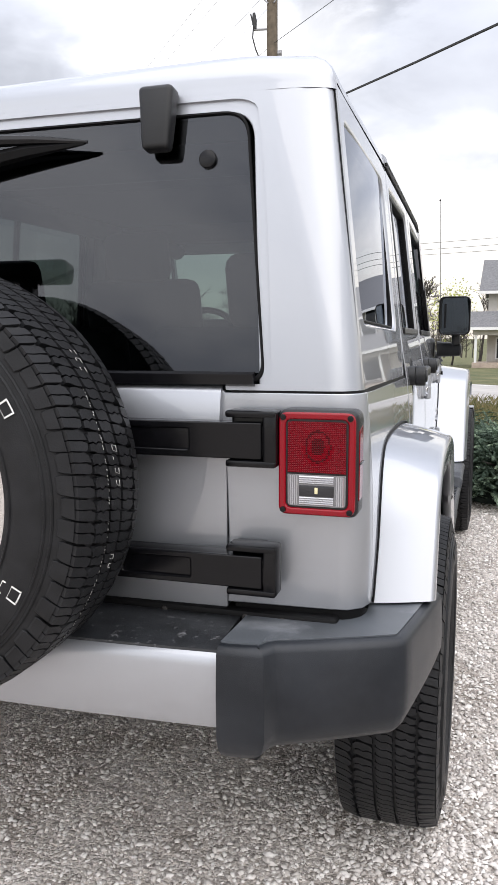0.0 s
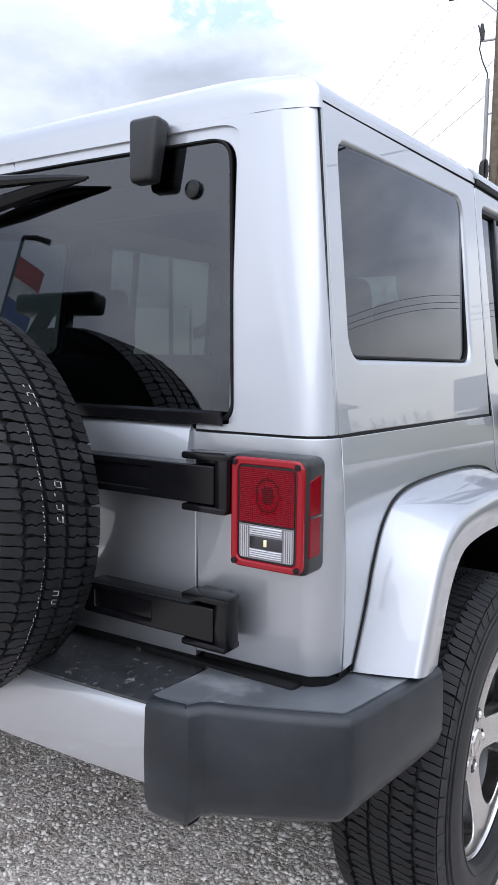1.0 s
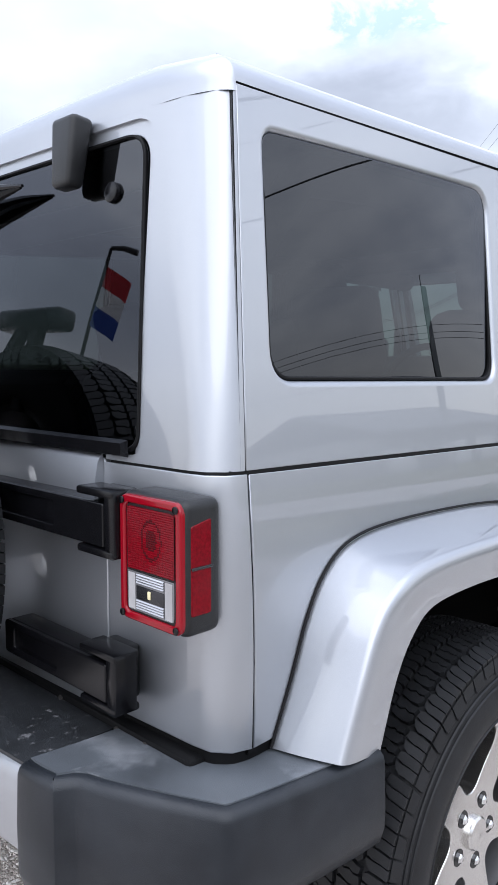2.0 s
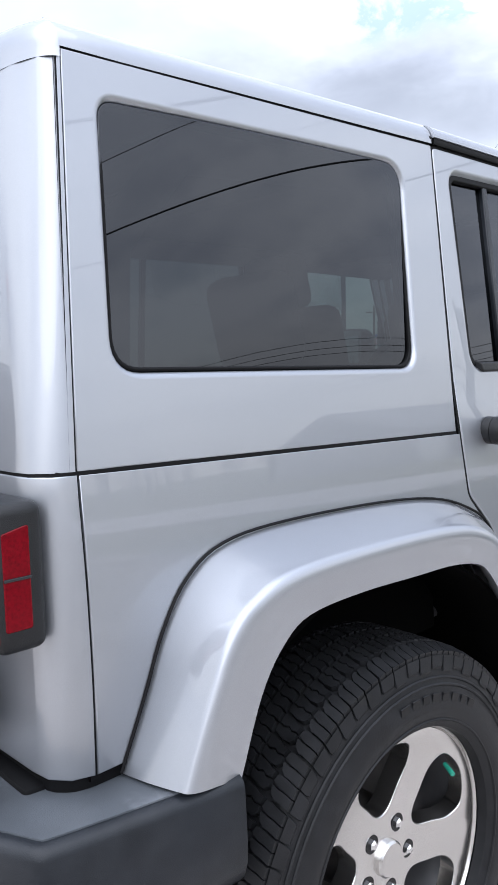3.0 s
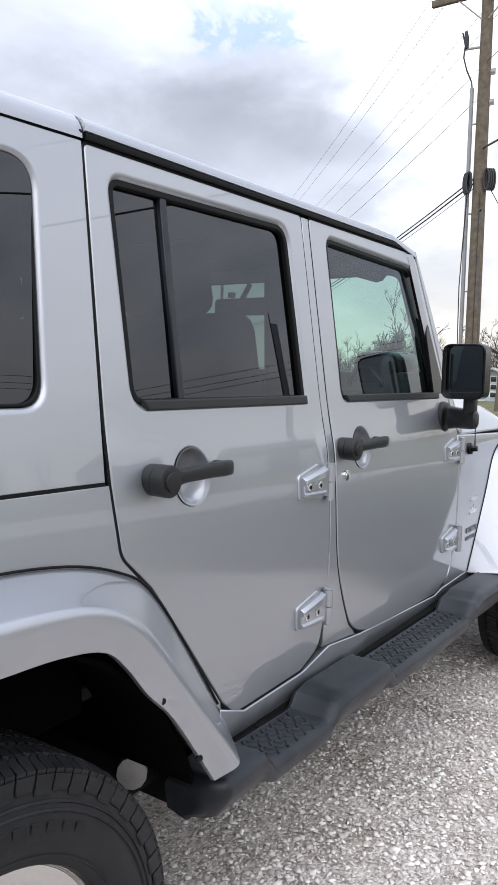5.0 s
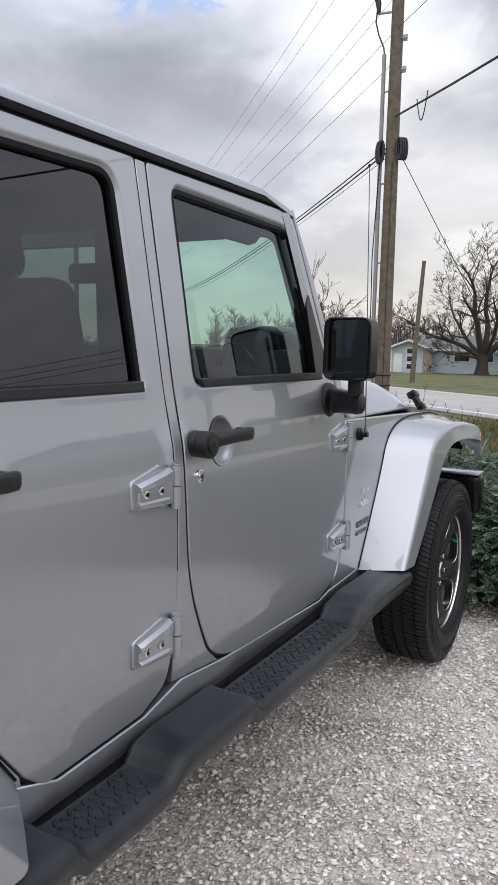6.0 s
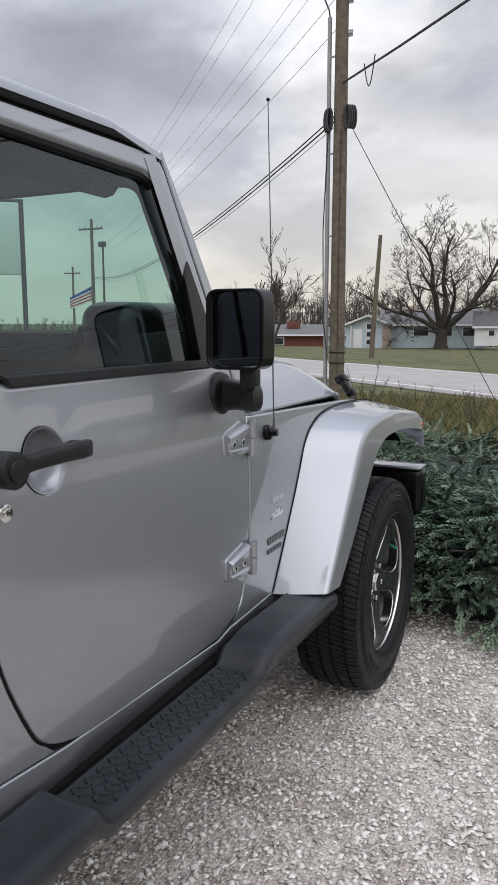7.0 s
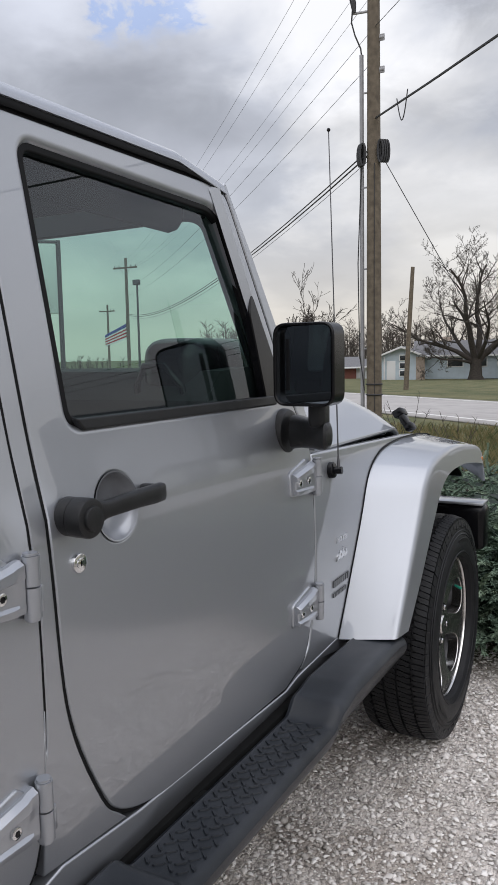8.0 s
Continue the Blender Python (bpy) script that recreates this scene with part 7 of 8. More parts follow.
def oak(at, seed):
    """Broad old oak: a short heavy trunk that forks low into a few long, rising, crooked limbs with open twiggy ends."""
    rnd = random.Random(seed)
    limbs, twigs = [], []
    u = Vector((0.89, 0.45, 0.0))
    v = Vector((-0.45, 0.89, 0.0))

    def limb(p, d, bend, length, r, lev):
        seg = max(3, int(9 - 2 * lev))
        pts, rad = [p.copy()], [r]
        q, dd = p.copy(), d.normalized()
        for k in range(seg):
            w = 0.20 + 0.06 * lev
            dd = (dd + bend * (1.0 / seg) + Vector((rnd.uniform(-w, w), rnd.uniform(-w, w), rnd.uniform(-w, w)))).normalized()
            q = q + dd * (length / seg)
            pts.append(q.copy())
            rad.append(max(0.013, r * (1 - 0.80 * (k + 1) / seg)))
        (limbs if lev < 2 else twigs).append(tube(pts, rad, (9, 7, 5, 3, 3)[lev], closed_ends=False))
        if lev >= 4:
            return
        for k in range((9, 7, 5, 4)[lev]):
            t = rnd.uniform(0.28, 1.0)
            i = min(seg, max(1, int(t * seg + 0.5)))
            side = dd.orthogonal().normalized()
            base = (pts[i] - pts[i - 1]).normalized()
            side = base.orthogonal().normalized()
            side.rotate(Matrix.Rotation(rnd.uniform(0, 6.283), 3, base))
            tilt = rnd.uniform(0.5, 1.15)
            nd = base * math.cos(tilt) + side * math.sin(tilt)
            limb(pts[i], nd, Vector((0, 0, 0.55)), length * (0.42 - 0.08 * t) * rnd.uniform(0.8, 1.25), max(0.020, rad[i] * rnd.uniform(0.42, 0.62)), lev + 1)

    limbs.append(tube([Vector((0, 0, -0.4)), Vector((-0.05, 0, 0.4)), Vector((0.0, 0, 1.4)), Vector((-0.10, 0, 2.6))], [1.05, 0.74, 0.62, 0.62], 14, closed_ends=False))
    for right, deep, up, curve, length, r, z in ((-0.75, 0.15, 0.55, 0.75, 10.5, 0.40, 2.2), (-0.22, -0.20, 1.0, 0.15, 12.5, 0.48, 2.4), (0.12, 0.25, 1.0, 0.2, 12.8, 0.45, 2.5), (0.60, -0.15, 0.75, 0.45, 11.5, 0.46, 2.2),
                                                 (0.95, 0.3, 0.45, 0.6, 10.0, 0.36, 2.6), (-0.95, -0.35, 0.18, 0.25, 7.0, 0.24, 2.0), (0.2, -0.9, 0.7, 0.5, 9.5, 0.34, 2.4), (-0.3, 0.9, 0.7, 0.5, 9.5, 0.34, 2.4)):
        limb(Vector((0, 0, z)) + u * right * 0.4, u * right + v * deep + Vector((0, 0, up)), Vector((0, 0, curve)), length, r * 0.84, 0)
    t = tagged(thing("oak_tree", at), "large leafless oak with a broad forked crown", "tree")
    t.scale = (0.90, 0.84, 0.77)
    joined("trunk", limbs, BARK, t)
    joined("crown", twigs, TWIG, t)


oak((-15.7, 79.0, -1.5), 7)
place_tree("bare_tree", (-27.4, 64.0, -1.4), 5, 11.5, 0.6, 5, 0.15, "thin leafless tree beside the brick house", 0.020, 2, 0.36)
place_tree("bare_tree", (-33.2, 76.0, -1.6), 12, 11.2, 0.9, 6, 0.26, "tall leafless tree behind the brick house", 0.028)
place_tree("bare_tree", (-7.5, 92.0, -2.0), 8, 15.0, 0.9, 6, 0.35, "leafless tree behind the shed", 0.030)
place_tree("bare_tree", (34.0, 34.0, -0.6), 21, 6.0, 0.9, 6, 0.22, "leafless tree across the side street", 0.02)


place_tree("bare_tree", (46.0, 22.0, -0.4), 31, 7.0, 0.9, 6, 0.30, "leafless tree across the side street", 0.025)
place_tree("bare_tree", (42.0, 50.0, -1.0), 37, 8.0, 0.9, 6, 0.26, "leafless tree across the side street", 0.025)


place_tree("bare_tree", (0.4, 70.0, -1.4), 17, 9.5, 0.7, 5, 0.16, "thin leafless tree beside the grey house", 0.022, 2, 0.34)
place_tree("bare_tree", (1.6, 74.0, -1.4), 19, 10.0, 0.7, 5, 0.18, "thin leafless tree behind the grey house", 0.022, 2, 0.34)
bud = place_tree("budding_tree", (-1.7, 62.0, -1.3), 23, 6.2, 0.8, 4, 0.10, "small tree in pale yellow-green bud", 0.018)
rnd = random.Random(77)
V, F = [], []
for _ in range(1500):
    p = Vector((rnd.gauss(0, 0.8), rnd.gauss(0, 0.8), 4.3 + rnd.gauss(0, 0.9)))
    a, c = (Vector((rnd.uniform(-1, 1), rnd.uniform(-1, 1), rnd.uniform(-1, 1))).normalized() * 0.09 for _ in range(2))
    b = len(V)
    V += [p - a, p + c, p + a, p - c]
    F.append((b, b + 1, b + 2, b + 3))
mesh_ob("buds", V, F, mat("yellow_green_buds", (0.42, 0.44, 0.14), 0.8), bud, "pale yellow-green buds", sharp=180)["kind"] = "stuff"


def wood_band(name, centre, a0, a1, r0, r1, count, hmin, hmax, seed, label):
    """A far strip of leafless wood as many thin stems and twigs."""
    rnd = random.Random(seed)
    V, F = [], []

    def quad(p, q, w0, w1):
        d = (q - p)
        side = Vector((d.y, -d.x, 0)) if abs(d.x) + abs(d.y) > 1e-6 else Vector((1, 0, 0))
        eye = Vector((p.x, p.y, 0)).normalized()
        side = d.cross(eye).normalized()
        b = len(V)
        V.extend([p - side * w0, p + side * w0, q + side * w1, q - side * w1])
        F.append((b, b + 1, b + 2, b + 3))

    for k in range(count):
        a, r = radians(rnd.uniform(a0, a1)), rnd.uniform(r0, r1)
        x, y = centre[0] + r * math.sin(a), centre[1] + r * math.cos(a)
        h = rnd.uniform(hmin, hmax)
        base = Vector((x, y, ground_z(x, y) - 0.2))
        lean = Vector((rnd.uniform(-0.08, 0.08), rnd.uniform(-0.08, 0.08), 1))
        top = base + lean * h
        quad(base, base.lerp(top, 0.6), 0.11, 0.06)
        quad(base.lerp(top, 0.6), top, 0.06, 0.015)
        for j in range(16):
            t = rnd.uniform(0.2, 0.95)
            p = base.lerp(top, t)
            d = Vector((rnd.uniform(-1, 1), rnd.uniform(-1, 1), rnd.uniform(0.3, 1.2))).normalized()
            q = p + d * h * rnd.uniform(0.10, 0.28) * (1.1 - t * 0.5)
            quad(p, q, 0.026, 0.012)
            for _ in range(7):
                d2 = (d + Vector((rnd.uniform(-0.9, 0.9), rnd.uniform(-0.9, 0.9), rnd.uniform(-0.2, 0.7)))).normalized()
                s = p.lerp(q, rnd.uniform(0.3, 1.0))
                quad(s, s + d2 * h * rnd.uniform(0.05, 0.13), 0.014, 0.008)
    return tagged(mesh_ob(name, V, F, TWIG, sharp=180), label, "woods", kind="stuff")


wood_band("far_woods", (1.6, 0.3), -32, -3.5, 105, 150, 340, 4.5, 8.5, 1, "leafless woods behind the houses")
wood_band("far_woods", (1.6, 0.3), -3.5, 36, 130, 180, 70, 4, 7, 6, "low leafless woods beyond the side street")
wood_band("far_woods", (1.6, 0.3), 36, 140, 80, 130, 230, 6, 10, 2, "leafless woods across the side street")
# out of view behind the walk, added as a horizon for the reflections
wood_band("far_woods", (1.6, 0.3), 140, 280, 90, 150, 220, 6, 11, 3, "leafless woods round the lot")
wood_band("far_woods", (1.6, 0.3), 280, 328, 170, 230, 160, 3, 5, 4, "low leafless woods far across the fields")

# ---- houses ----
SIDING = mat("pale_blue_siding", (0.52, 0.60, 0.66), 0.7, noise_scale=2, noise_amt=0.06)
SIDING_WHITE = mat("white_siding", (0.74, 0.75, 0.76), 0.7, noise_scale=2, noise_amt=0.05)
BRICK = mat("red_brick", (0.15, 0.055, 0.042), 0.9, noise_scale=6, noise_amt=0.25)
STONE_WALL = mat("tan_stone_wall", (0.42, 0.34, 0.28), 0.9, noise_scale=5, noise_amt=0.2)
SHINGLE = mat("grey_shingles", (0.16, 0.16, 0.165), 0.9, noise_scale=8, noise_amt=0.25)
TRIM_WHITE = mat("white_trim", (0.82, 0.82, 0.82), 0.6)
PANE_FAR = mat("dark_house_window", (0.03, 0.035, 0.04), 0.1)


def gable_block(parent, x0, x1, y0, y1, eave, ridge, wall_mat, over=0.5, along="x", z0=0.0):
    """Walls and a gable roof with thickness and white fascia, the ridge along x or y."""
    bm = bmesh.new()
    if along == "x":
        ym = (y0 + y1) / 2
        prof = [(y0, z0), (y1, z0), (y1, eave), (ym, ridge), (y0, eave)]
        rows = [[(x, y, z) for y, z in prof] for x in (x0, x1)]
    else:
        xm = (x0 + x1) / 2
        prof = [(x0, z0), (x1, z0), (x1, eave), (xm, ridge), (x0, eave)]
        rows = [[(x, y, z) for x, z in prof] for y in (y0, y1)]
    bm.free()
    V, F = loft(rows, closed=True, caps=True)
    mesh_ob("wall", V, F, wall_mat, parent, sharp=20)
    sl = (ridge - eave) / (((y1 - y0) if along == "x" else (x1 - x0)) / 2)
    for sgn in (1, -1):
        if along == "x":
            ye = (y1 if sgn > 0 else y0) + sgn * over
            ze = eave - sl * over
            pts = [(ym, ridge + 0.02), (ye, ze + 0.02), (ye, ze + 0.16), (ym, ridge + 0.18)]
            rows = [[(x, y, z) for y, z in pts] for x in (x0 - over, x1 + over)]
            fas = [((x0 - over, ye + sgn * 0.02, ze + 0.06), (x1 + over, ye + sgn * 0.02, ze + 0.06))]
        else:
            xe = (x1 if sgn > 0 else x0) + sgn * over
            ze = eave - sl * over
            pts = [(xm, ridge + 0.02), (xe, ze + 0.02), (xe, ze + 0.16), (xm, ridge + 0.18)]
            rows = [[(x, y, z) for x, z in pts] for y in (y0 - over, y1 + over)]
            fas = [((xm, y0 - over - 0.03, ridge + 0.08), (xe, y0 - over - 0.03, ze + 0.08))]
        V, F = loft(rows, closed=True, caps=True)
        mesh_ob("roof", V, F, SHINGLE, parent, sharp=20)
        for a, b in fas:
            V, F = tube([a, b], 0.13, 4)
            mesh_ob("fascia", V, F, TRIM_WHITE, parent, sharp=20)


def house_window(parent, x, y, z, w, h):
    f = box_ob("window", (x, y, z), (w + 0.2, 0.10, h + 0.2), TRIM_WHITE, parent, r=0.01)
    box_ob("pane", (x, y - 0.06, z), (w, 0.04, h), PANE_FAR, f, r=0.005)


def face_eye(ob):
    d = Vector((1.6, 0.3, 0)) - Vector(ob.location)
    ob.rotation_euler = (0, 0, math.atan2(d.y, d.x) + math.pi / 2)


h1 = tagged(thing("house", (-19.0, 82.8, -1.65)), "single-storey pale blue ranch house with a white front gable", "house")
face_eye(h1)
gable_block(h1, -3.6, 7.0, 0.0, 8.0, 2.55, 3.9, SIDING)
gable_block(h1, -7.4, -2.9, -2.0, 7.0, 2.45, 3.35, SIDING, over=0.6, along="y")
box_ob("stone_pier", (-3.2, -2.05, 1.2), (0.9, 0.12, 2.4), STONE_WALL, h1, r=0.02)
for z in (0.7, 1.5, 2.3):
    house_window(h1, -5.0, -2.02, z, 0.55, 0.50)
box_ob("porch_post", (-6.9, -2.2, 1.2), (0.12, 0.12, 2.4), TRIM_WHITE, h1, r=0.01)
box_ob("door", (-6.2, -2.03, 1.0), (0.9, 0.08, 2.0), TRIM_WHITE, h1, r=0.01)
for x, w in ((0.3, 1.5), (3.0, 0.9), (5.2, 1.2)):
    house_window(h1, x, -0.02, 1.75, w, 0.85)
box_ob("chimney", (-0.6, 4.0, 4.0), (1.0, 0.7, 0.9), STONE_WALL, h1, r=0.02)
h2 = tagged(thing("shed", (-10.6, 79.2, -1.2)), "small white shed with a grey shingle roof", "shed")
face_eye(h2)
gable_block(h2, -1.9, 3.2, 0.0, 4.0, 1.9, 3.2, SIDING_WHITE, over=0.25, along="x")
house_window(h2, -0.3, -0.02, 1.25, 0.5, 0.5)
h3 = tagged(thing("house", (-35.8, 87.6, -2.3)), "low red brick ranch house with a grey roof", "house")
face_eye(h3)
gable_block(h3, -6.0, 4.0, 0.0, 7.0, 1.9, 2.9, BRICK)
gable_block(h3, 4.0, 8.0, 1.0, 7.0, 1.9, 2.6, SIDING_WHITE)
box_ob("chimney", (0.4, 2.0, 3.0), (1.6, 0.8, 0.9), BRICK, h3, r=0.02)
for x in (-4.0, -1.5):
    house_window(h3, x, -0.02, 1.1, 1.4, 0.8)
h4 = tagged(thing("house", (36.0, 48.0, -0.9)), "low grey house across the side street", "house")
face_eye(h4)
gable_block(h4, -8.0, 8.0, 0.0, 8.0, 2.6, 4.4, SIDING_WHITE)
for x in (-5.0, -1.0, 4.0):
    house_window(h4, x, -0.02, 1.5, 1.3, 1.0)
GREY_SIDING = mat("warm_grey_siding", (0.50, 0.475, 0.44), 0.75, noise_scale=2, noise_amt=0.1)
h6 = tagged(thing("house", (4.1, 54.0, ground_z(4.1, 54.0))), "two-storey warm grey house with a wide porch and dark grey roofs", "house")
face_eye(h6)
gable_block(h6, -3.1, 3.1, 0.0, 8.0, 5.3, 7.4, GREY_SIDING, over=0.6)
gable_block(h6, -3.9, 3.9, -2.6, 0.6, 2.75, 3.6, GREY_SIDING, over=0.35, z0=2.2)
for x in (-3.7, -1.3, 1.3, 3.7):
    box_ob("porch_post", (x, -2.5, 1.1), (0.16, 0.16, 2.2), TRIM_WHITE, h6, r=0.01)
for x in (-1.7, 1.7):
    house_window(h6, x, -0.02, 4.4, 0.9, 1.3)
for x in (-1.9, 2.1):
    house_window(h6, x, -0.02, 1.3, 1.1, 1.3)
box_ob("door", (0.3, -0.03, 1.05), (0.95, 0.08, 2.1), TRIM_WHITE, h6, r=0.01)
box_ob("porch_floor", (0, -1.3, 0.15), (7.8, 2.8, 0.5), STONE_WALL, h6, r=0.02)
h7 = tagged(thing("house", (13.0, 66.0, ground_z(13.0, 66.0))), "low white house with a grey gable roof across the street", "house")
face_eye(h7)
gable_block(h7, -6.5, 6.5, 0.0, 8.0, 2.7, 5.2, SIDING_WHITE)
for x in (-4.4, -1.2, 3.2):
    house_window(h7, x, -0.02, 1.5, 0.8, 1.2)
# unseen building, added behind the walk for the car to mirror
h5 = tagged(thing("house", (24.0, -26.0, 0.0)), "low showroom building with a dark flat front", "building")
face_eye(h5)
gable_block(h5, -10.0, 10.0, 0.0, 9.0, 3.4, 4.6, BRICK)
for x in (-6.0, -2.0, 2.0, 6.0):
    house_window(h5, x, -0.02, 1.6, 2.4, 2.0)

# long low workshop across the lot, behind the walk
GREY_WALL = mat("grey_steel_siding", (0.26, 0.265, 0.275), 0.6, noise_scale=2.5, noise_amt=0.12, bump=0.2, bump_scale=30)
DARK_ROOF = mat("dark_shingle_roof", (0.12, 0.12, 0.125), 0.8, noise_scale=6, noise_amt=0.25, bump=0.4, bump_scale=25)
shop = tagged(thing("workshop", (22.0, 40.0, -0.75)), "long low grey workshop with a dark gable roof", "building")
box_ob("wall", (5.0, 0, 1.8), (10.0, 15.0, 3.6), GREY_WALL, shop, r=0.03)
rows = [[(-0.6, y, 3.45), (5.0, y, 5.25), (10.6, y, 3.45), (10.6, y, 3.62), (5.0, y, 5.45), (-0.6, y, 3.62)] for y in (-8.0, 8.0)]
V, F = loft(rows, closed=True, caps=True)
mesh_ob("roof", V, F, DARK_ROOF, shop, "dark shingle roof", sharp=20)
for y in (-6.1, 0.2, 4.2):
    box_ob("garage_door", (-0.02, y, 1.35), (0.10, 2.7, 2.7), TRIM_WHITE, shop, r=0.02)
for y in (-3.3, -2.0):
    house_window(shop, -0.02, y, 1.9, 0.10, 1.0)
# tall narrow banner leaning on its pole at the edge of the lot
bn = tagged(thing("banner_pole", (12.2, 21.3, -0.4)), "tall narrow dark banner on a leaning pole", "banner")
tube_ob("pole", [(0, 0, -0.3), (-0.05, -0.12, 3.0), (-0.12, -0.30, 6.4)], [0.035, 0.028, 0.016], WIRE, bn, n=8)
box_ob("banner_cloth", (-0.05, 0.06, 4.4), (0.02, 0.42, 3.4), GREY_WALL, bn, r=0.008)

# leaning flag pole behind the lot, seen only as a mirror image in the rear glass
FLAG = {"red": (0.45, 0.03, 0.04), "white": (0.70, 0.70, 0.70), "blue": (0.03, 0.07, 0.30)}
fp = tagged(thing("flag_pole", (-6.05, -4.85, 0.0)), "leaning dark pole with a drooping red, white and blue flag", "flag")
tube_ob("pole", [(0, 0, -0.2), (0.62, 0.06, 2.74), (0.85, 0.09, 3.48)], [0.03, 0.026, 0.022], WIRE, fp, n=8)
tube_ob("arm", [(0.85, 0.09, 3.48), (0.98, -0.02, 3.50), (1.13, -0.12, 3.47)], [0.022, 0.03, 0.035], WIRE, fp, n=8)
for k, tone in enumerate(("red", "white", "blue")):
    rows = []
    for q in range(9):
        t = q / 8
        drop = 0.16 * t
        fold = 0.035 * math.sin(7 * t)
        rows.append([(0.80 - 0.065 * (k + e) + 0.30 * t, 0.07 - 0.22 * t + fold + th, 3.30 - 0.21 * (k + e) - drop) for e, th in ((0.0, 0.002), (0.0, -0.002), (1.0, -0.002), (1.0, 0.002))])
    V, F = loft(rows, closed=True, caps=True)
    mesh_ob("flag_stripe", V, F, mat(tone + "_cloth", FLAG[tone], 0.8, noise_scale=20, noise_amt=0.1), fp, sharp=60)

# flag drooping from the far pole along the road
fl_ = tagged(thing("flag", (P_FAR.x, P_FAR.y, 2.1)), "drooping red and white striped flag with a blue corner", "flag")
for k in range(9):
    tone = "blue" if k < 2 else ("red" if k % 2 else "white")
    rows = []
    for q in range(9):
        t = q / 8
        fold = 0.10 * math.sin(6 * t)
        top = 1.75 - 0.85 * t
        rows.append([(-0.12 - 1.30 * t + fold + th, -0.97 * t - fold, top - 0.125 * (k + e) * (1 - 0.25 * t)) for e, th in ((0.0, 0.012), (0.0, -0.012), (1.0, -0.012), (1.0, 0.012))])
    V, F = loft(rows, closed=True, caps=True)
    mesh_ob("flag_stripe", V, F, bpy.data.materials[tone + "_cloth"], fl_, sharp=60)

# ---- junipers and grass ----
NEEDLE = mat("blue_green_needles", (0.060, 0.100, 0.085), 0.8)
nn_, nl_ = NEEDLE.node_tree.nodes, NEEDLE.node_tree.links
ng = nn_.new("ShaderNodeNewGeometry")
nr = nn_.new("ShaderNodeValToRGB")
nr.color_ramp.elements[0].color = (0.034, 0.062, 0.038, 1)
nr.color_ramp.elements[1].color = (0.26, 0.34, 0.23, 1)
k_ = nr.color_ramp.elements.new(0.55); k_.color = (0.105, 0.160, 0.108, 1)
nl_.new(ng.outputs["Random Per Island"], nr.inputs[0])
nl_.new(nr.outputs[0], nn_["Principled BSDF"].inputs["Base Color"])


def juniper(at, rx, ry, h, count, seed):
    """A low spreading juniper: woody stems and arching sprays of needles."""
    rng = random.Random(seed)
    t = tagged(thing("juniper_bush", at), "low spreading blue-green juniper bush at the gravel edge", "bush", "junipers along the lot")
    V, F = [], []
    for _ in range(count):
        a, u = rng.uniform(0, 2 * math.pi), math.sqrt(rng.random())
        bx, by = rx * u * math.cos(a) * 0.9, ry * u * math.sin(a) * 0.9
        top = h * (1 - 0.65 * u ** 2) * rng.uniform(0.45, 1.0)
        out = Vector((math.cos(a) * rng.uniform(0.3, 1) + rng.uniform(-0.5, 0.5), math.sin(a) * rng.uniform(0.3, 1) + rng.uniform(-0.5, 0.5), rng.uniform(0.0, 0.50))).normalized()
        L = rng.uniform(0.14, 0.31)
        p = Vector((bx, by, top * 0.8))
        side = out.cross(Vector((0, 0, 1))).normalized()
        b0 = len(V)
        steps = 10
        d = out.copy()
        line = [p.copy()]
        for k in range(steps):
            d = (d + Vector((rng.uniform(-0.08, 0.08), rng.uniform(-0.08, 0.08), -0.045))).normalized()
            line.append(line[-1] + d * L / steps)
        # one connected spray: a narrow spine with needles as its teeth
        for k in range(steps):
            q0, q1 = line[k], line[k + 1]
            w = 0.0016
            i = len(V)
            if k == 0:
                V.extend([q0 - side * w, q0 + side * w])
                i = len(V)
            V.extend([q1 - side * w, q1 + side * w])
            F.append((i - 2, i - 1, i + 1, i))
            ln = 0.050 * (1 - 0.55 * k / steps) * rng.uniform(0.6, 1.2)
            for sg_ in (-1, 1):
                e0 = i - 2 if sg_ < 0 else i - 1
                for lift, reach_ in ((0.05, 1.0), (0.55, 0.7)):
                    way = (side * sg_ * rng.uniform(0.45, 0.8) + d + Vector((0, 0, lift + rng.uniform(-0.2, 0.2)))).normalized()
                    j = len(V)
                    V.extend([q0 + d * 0.0060, q0 + way * ln * reach_])
                    F.append((e0, j, j + 1))
    fo = mesh_ob("foliage", V, F, NEEDLE, t, sharp=180)
    shapes = []
    for k in range(26):
        a = rng.uniform(0, 2 * math.pi)
        r = rng.uniform(0.3, 0.9)
        shapes.append(tube([(0, 0, 0), (rx * r * 0.4 * math.cos(a), ry * r * 0.4 * math.sin(a), h * 0.35), (rx * r * math.cos(a), ry * r * math.sin(a), h * 0.55)], [0.018, 0.012, 0.004], 5))
    joined("stems", shapes, BARK, t)
    # dark core inside the sprays, its colour standing in for the shade there
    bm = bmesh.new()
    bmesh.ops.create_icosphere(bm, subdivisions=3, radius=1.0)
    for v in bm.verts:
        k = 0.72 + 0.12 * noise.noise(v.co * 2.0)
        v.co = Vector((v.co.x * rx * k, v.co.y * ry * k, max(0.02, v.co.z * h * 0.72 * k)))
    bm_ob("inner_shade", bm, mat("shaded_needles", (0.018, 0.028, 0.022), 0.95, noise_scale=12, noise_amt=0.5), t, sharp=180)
    return t


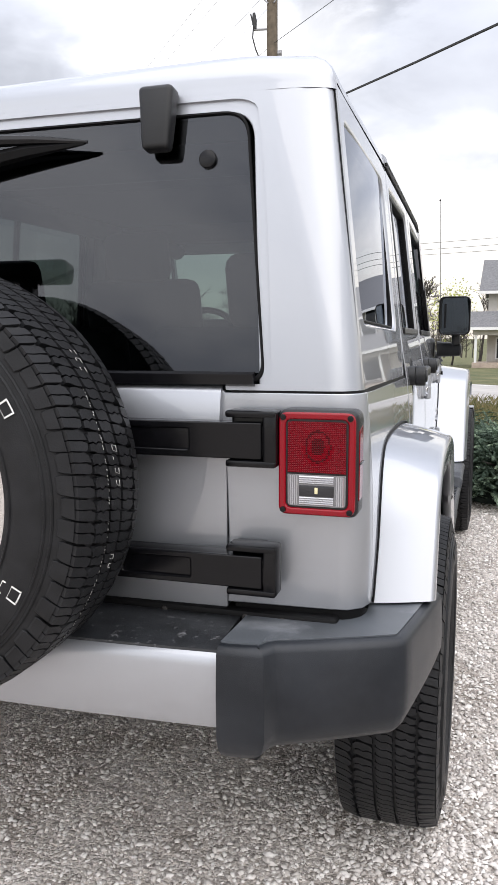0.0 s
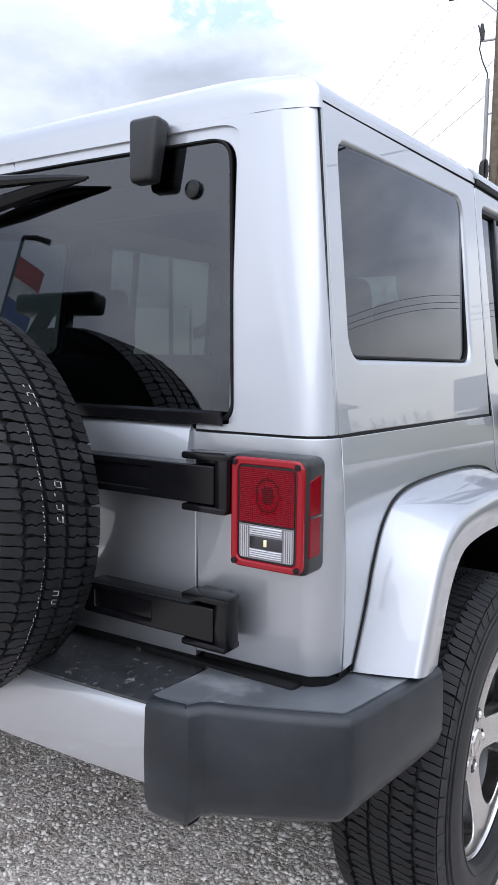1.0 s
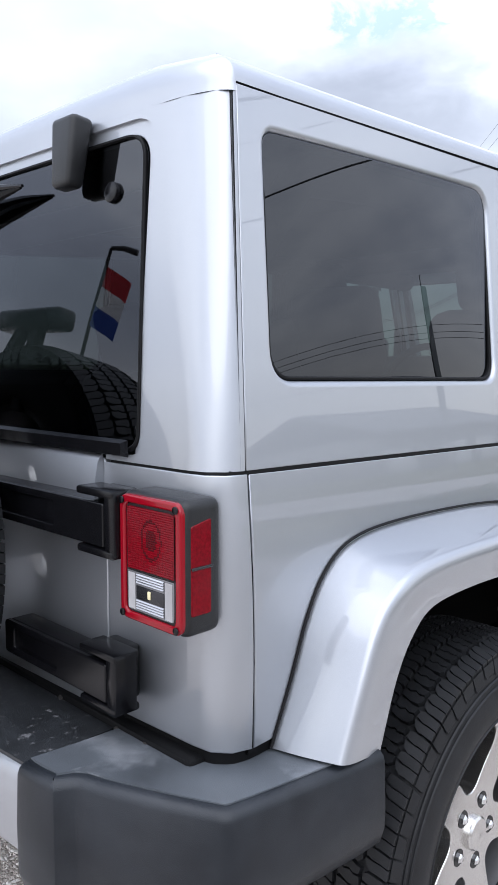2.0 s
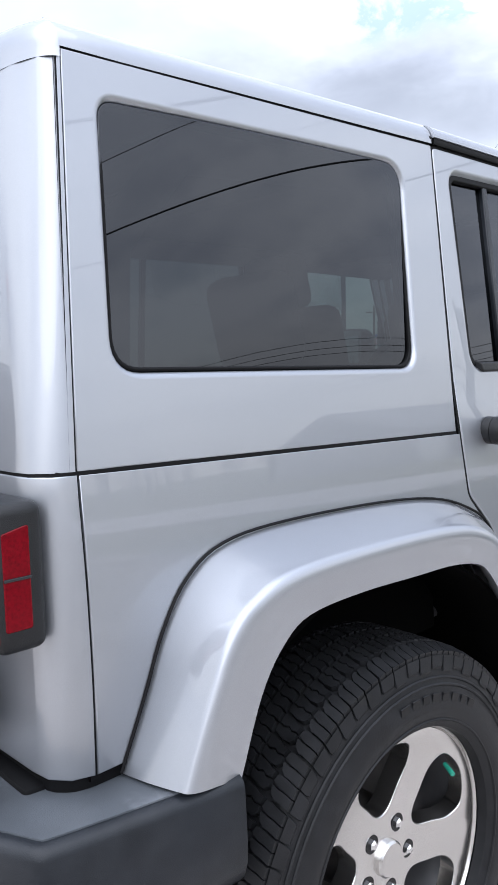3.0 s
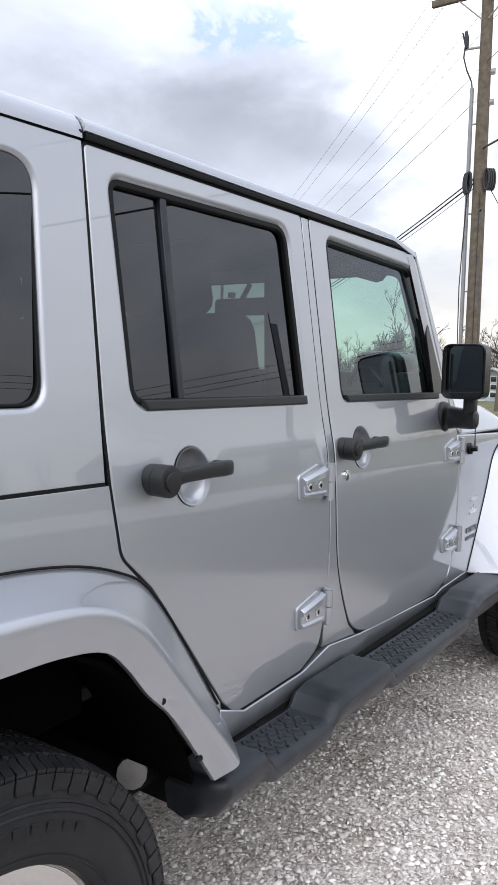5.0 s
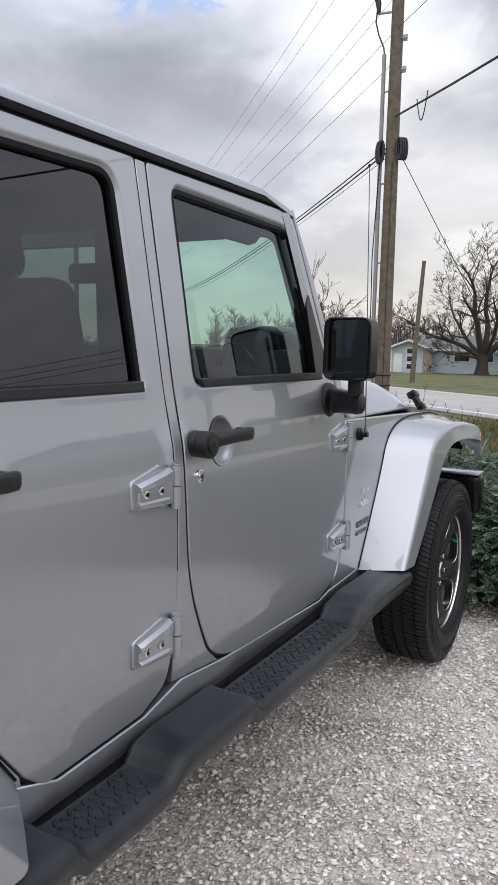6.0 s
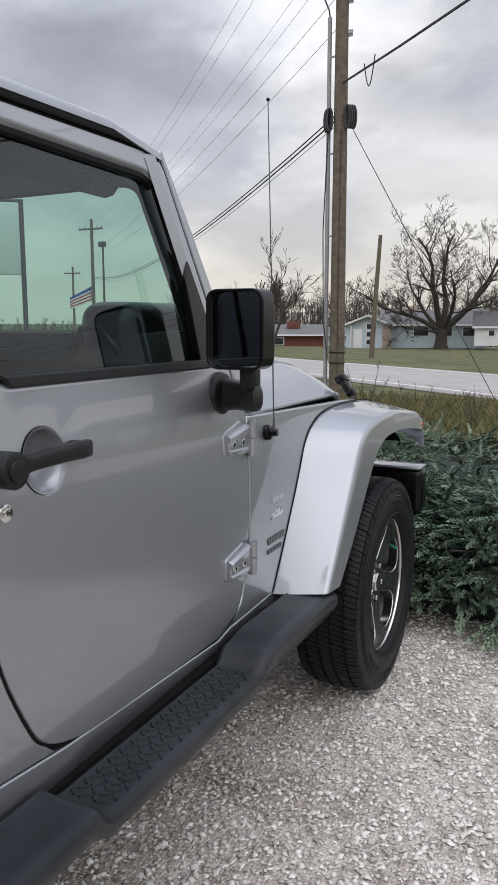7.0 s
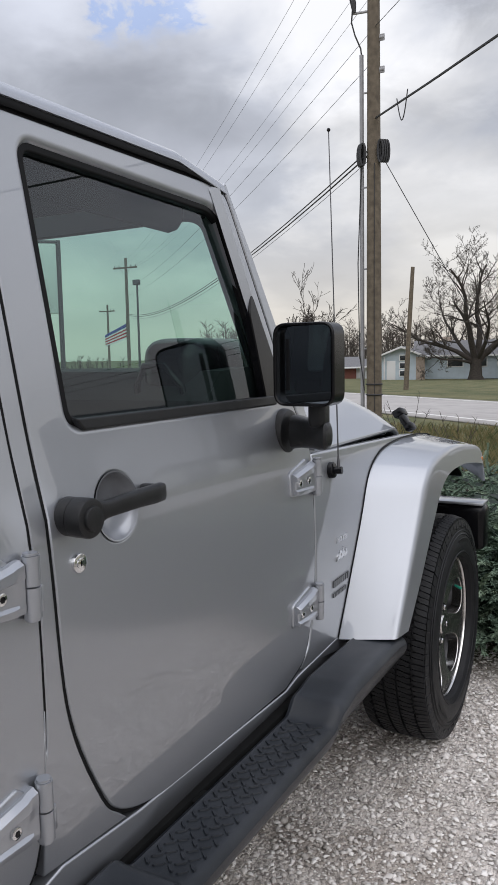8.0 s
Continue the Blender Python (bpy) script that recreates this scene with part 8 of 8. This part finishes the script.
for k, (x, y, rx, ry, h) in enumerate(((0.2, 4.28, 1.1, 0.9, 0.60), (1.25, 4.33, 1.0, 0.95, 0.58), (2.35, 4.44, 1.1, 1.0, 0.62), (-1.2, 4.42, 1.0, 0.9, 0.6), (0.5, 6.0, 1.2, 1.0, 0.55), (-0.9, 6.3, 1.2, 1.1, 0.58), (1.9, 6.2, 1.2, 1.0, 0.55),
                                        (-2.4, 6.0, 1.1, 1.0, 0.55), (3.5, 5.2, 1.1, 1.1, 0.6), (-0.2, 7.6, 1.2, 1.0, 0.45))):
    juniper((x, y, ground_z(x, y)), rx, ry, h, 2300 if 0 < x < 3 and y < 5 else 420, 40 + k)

GRASS = mat("dry_grass_blades", (0.11, 0.115, 0.045), 0.9)
gn, gl_ = GRASS.node_tree.nodes, GRASS.node_tree.links
gg = gn.new("ShaderNodeNewGeometry")
gr_ = gn.new("ShaderNodeValToRGB")
gr_.color_ramp.elements[0].color = (0.050, 0.070, 0.018, 1)
gr_.color_ramp.elements[1].color = (0.24, 0.19, 0.09, 1)
gl_.new(gg.outputs["Random Per Island"], gr_.inputs[0])
gl_.new(gr_.outputs[0], gn["Principled BSDF"].inputs["Base Color"])


def grass(name, x0, x1, y0, y1, count, lo, hi, seed, label):
    rng = np.random.default_rng(seed)
    x, y = rng.uniform(x0, x1, count), rng.uniform(y0, y1, count)
    h, a, w = rng.uniform(lo, hi, count), rng.uniform(0, 6.283, count), rng.uniform(0.003, 0.008, count)
    lx, ly = rng.normal(0, 0.35, count) * h, rng.normal(0, 0.35, count) * h
    z = ground_z(x, y) - 0.01
    ca, sa = np.cos(a) * w, np.sin(a) * w
    V = np.stack([np.stack([x - ca, y - sa, z], 1), np.stack([x + ca, y + sa, z], 1), np.stack([x + lx * 0.4, y + ly * 0.4, z + h * 0.6], 1), np.stack([x + lx, y + ly, z + h], 1)], 1).reshape(-1, 3)
    i = np.arange(count)[:, None] * 4
    Fc = np.concatenate([i + [0, 1, 2], i + [1, 3, 2]], 1).reshape(-1, 3)
    return tagged(mesh_ob(name, V.tolist(), Fc.tolist(), GRASS, sharp=180), label, "grass", kind="stuff")


grass("grass", -9, 6, 6.5, 15.5, 36000, 0.06, 0.22, 5, "short dry grass between bushes and road")
grass("grass", -3, 5, 3.8, 6.8, 7000, 0.04, 0.16, 6, "sparse grass under the junipers")
# tall dry weeds in the verge
for x, y, h, sd in ((-1.55, 10.2, 0.95, 1), (-0.75, 9.6, 0.80, 2), (-0.2, 10.6, 0.7, 3)):
    rnd = random.Random(sd)
    wd = tagged(thing("weed", (x, y, ground_z(x, y))), "tall dry weed stalk in the verge", "weed")
    shapes = []
    for _ in range(7):
        p, d = Vector((0, 0, 0)), Vector((rnd.uniform(-0.5, 0.5), rnd.uniform(-0.3, 0.3), 1)).normalized()
        top = p + d * h * rnd.uniform(0.6, 1)
        shapes.append(tube([p, p.lerp(top, 0.5) + Vector((0.02, 0, 0)), top], [0.006, 0.005, 0.002], 4))
        for _ in range(8):
            q = p.lerp(top, rnd.uniform(0.3, 1))
            shapes.append(tube([q, q + Vector((rnd.uniform(-0.06, 0.06), rnd.uniform(-0.04, 0.04), rnd.uniform(0.03, 0.10)))], [0.004, 0.001], 3))
    joined("stalk", shapes, TWIG, wd)
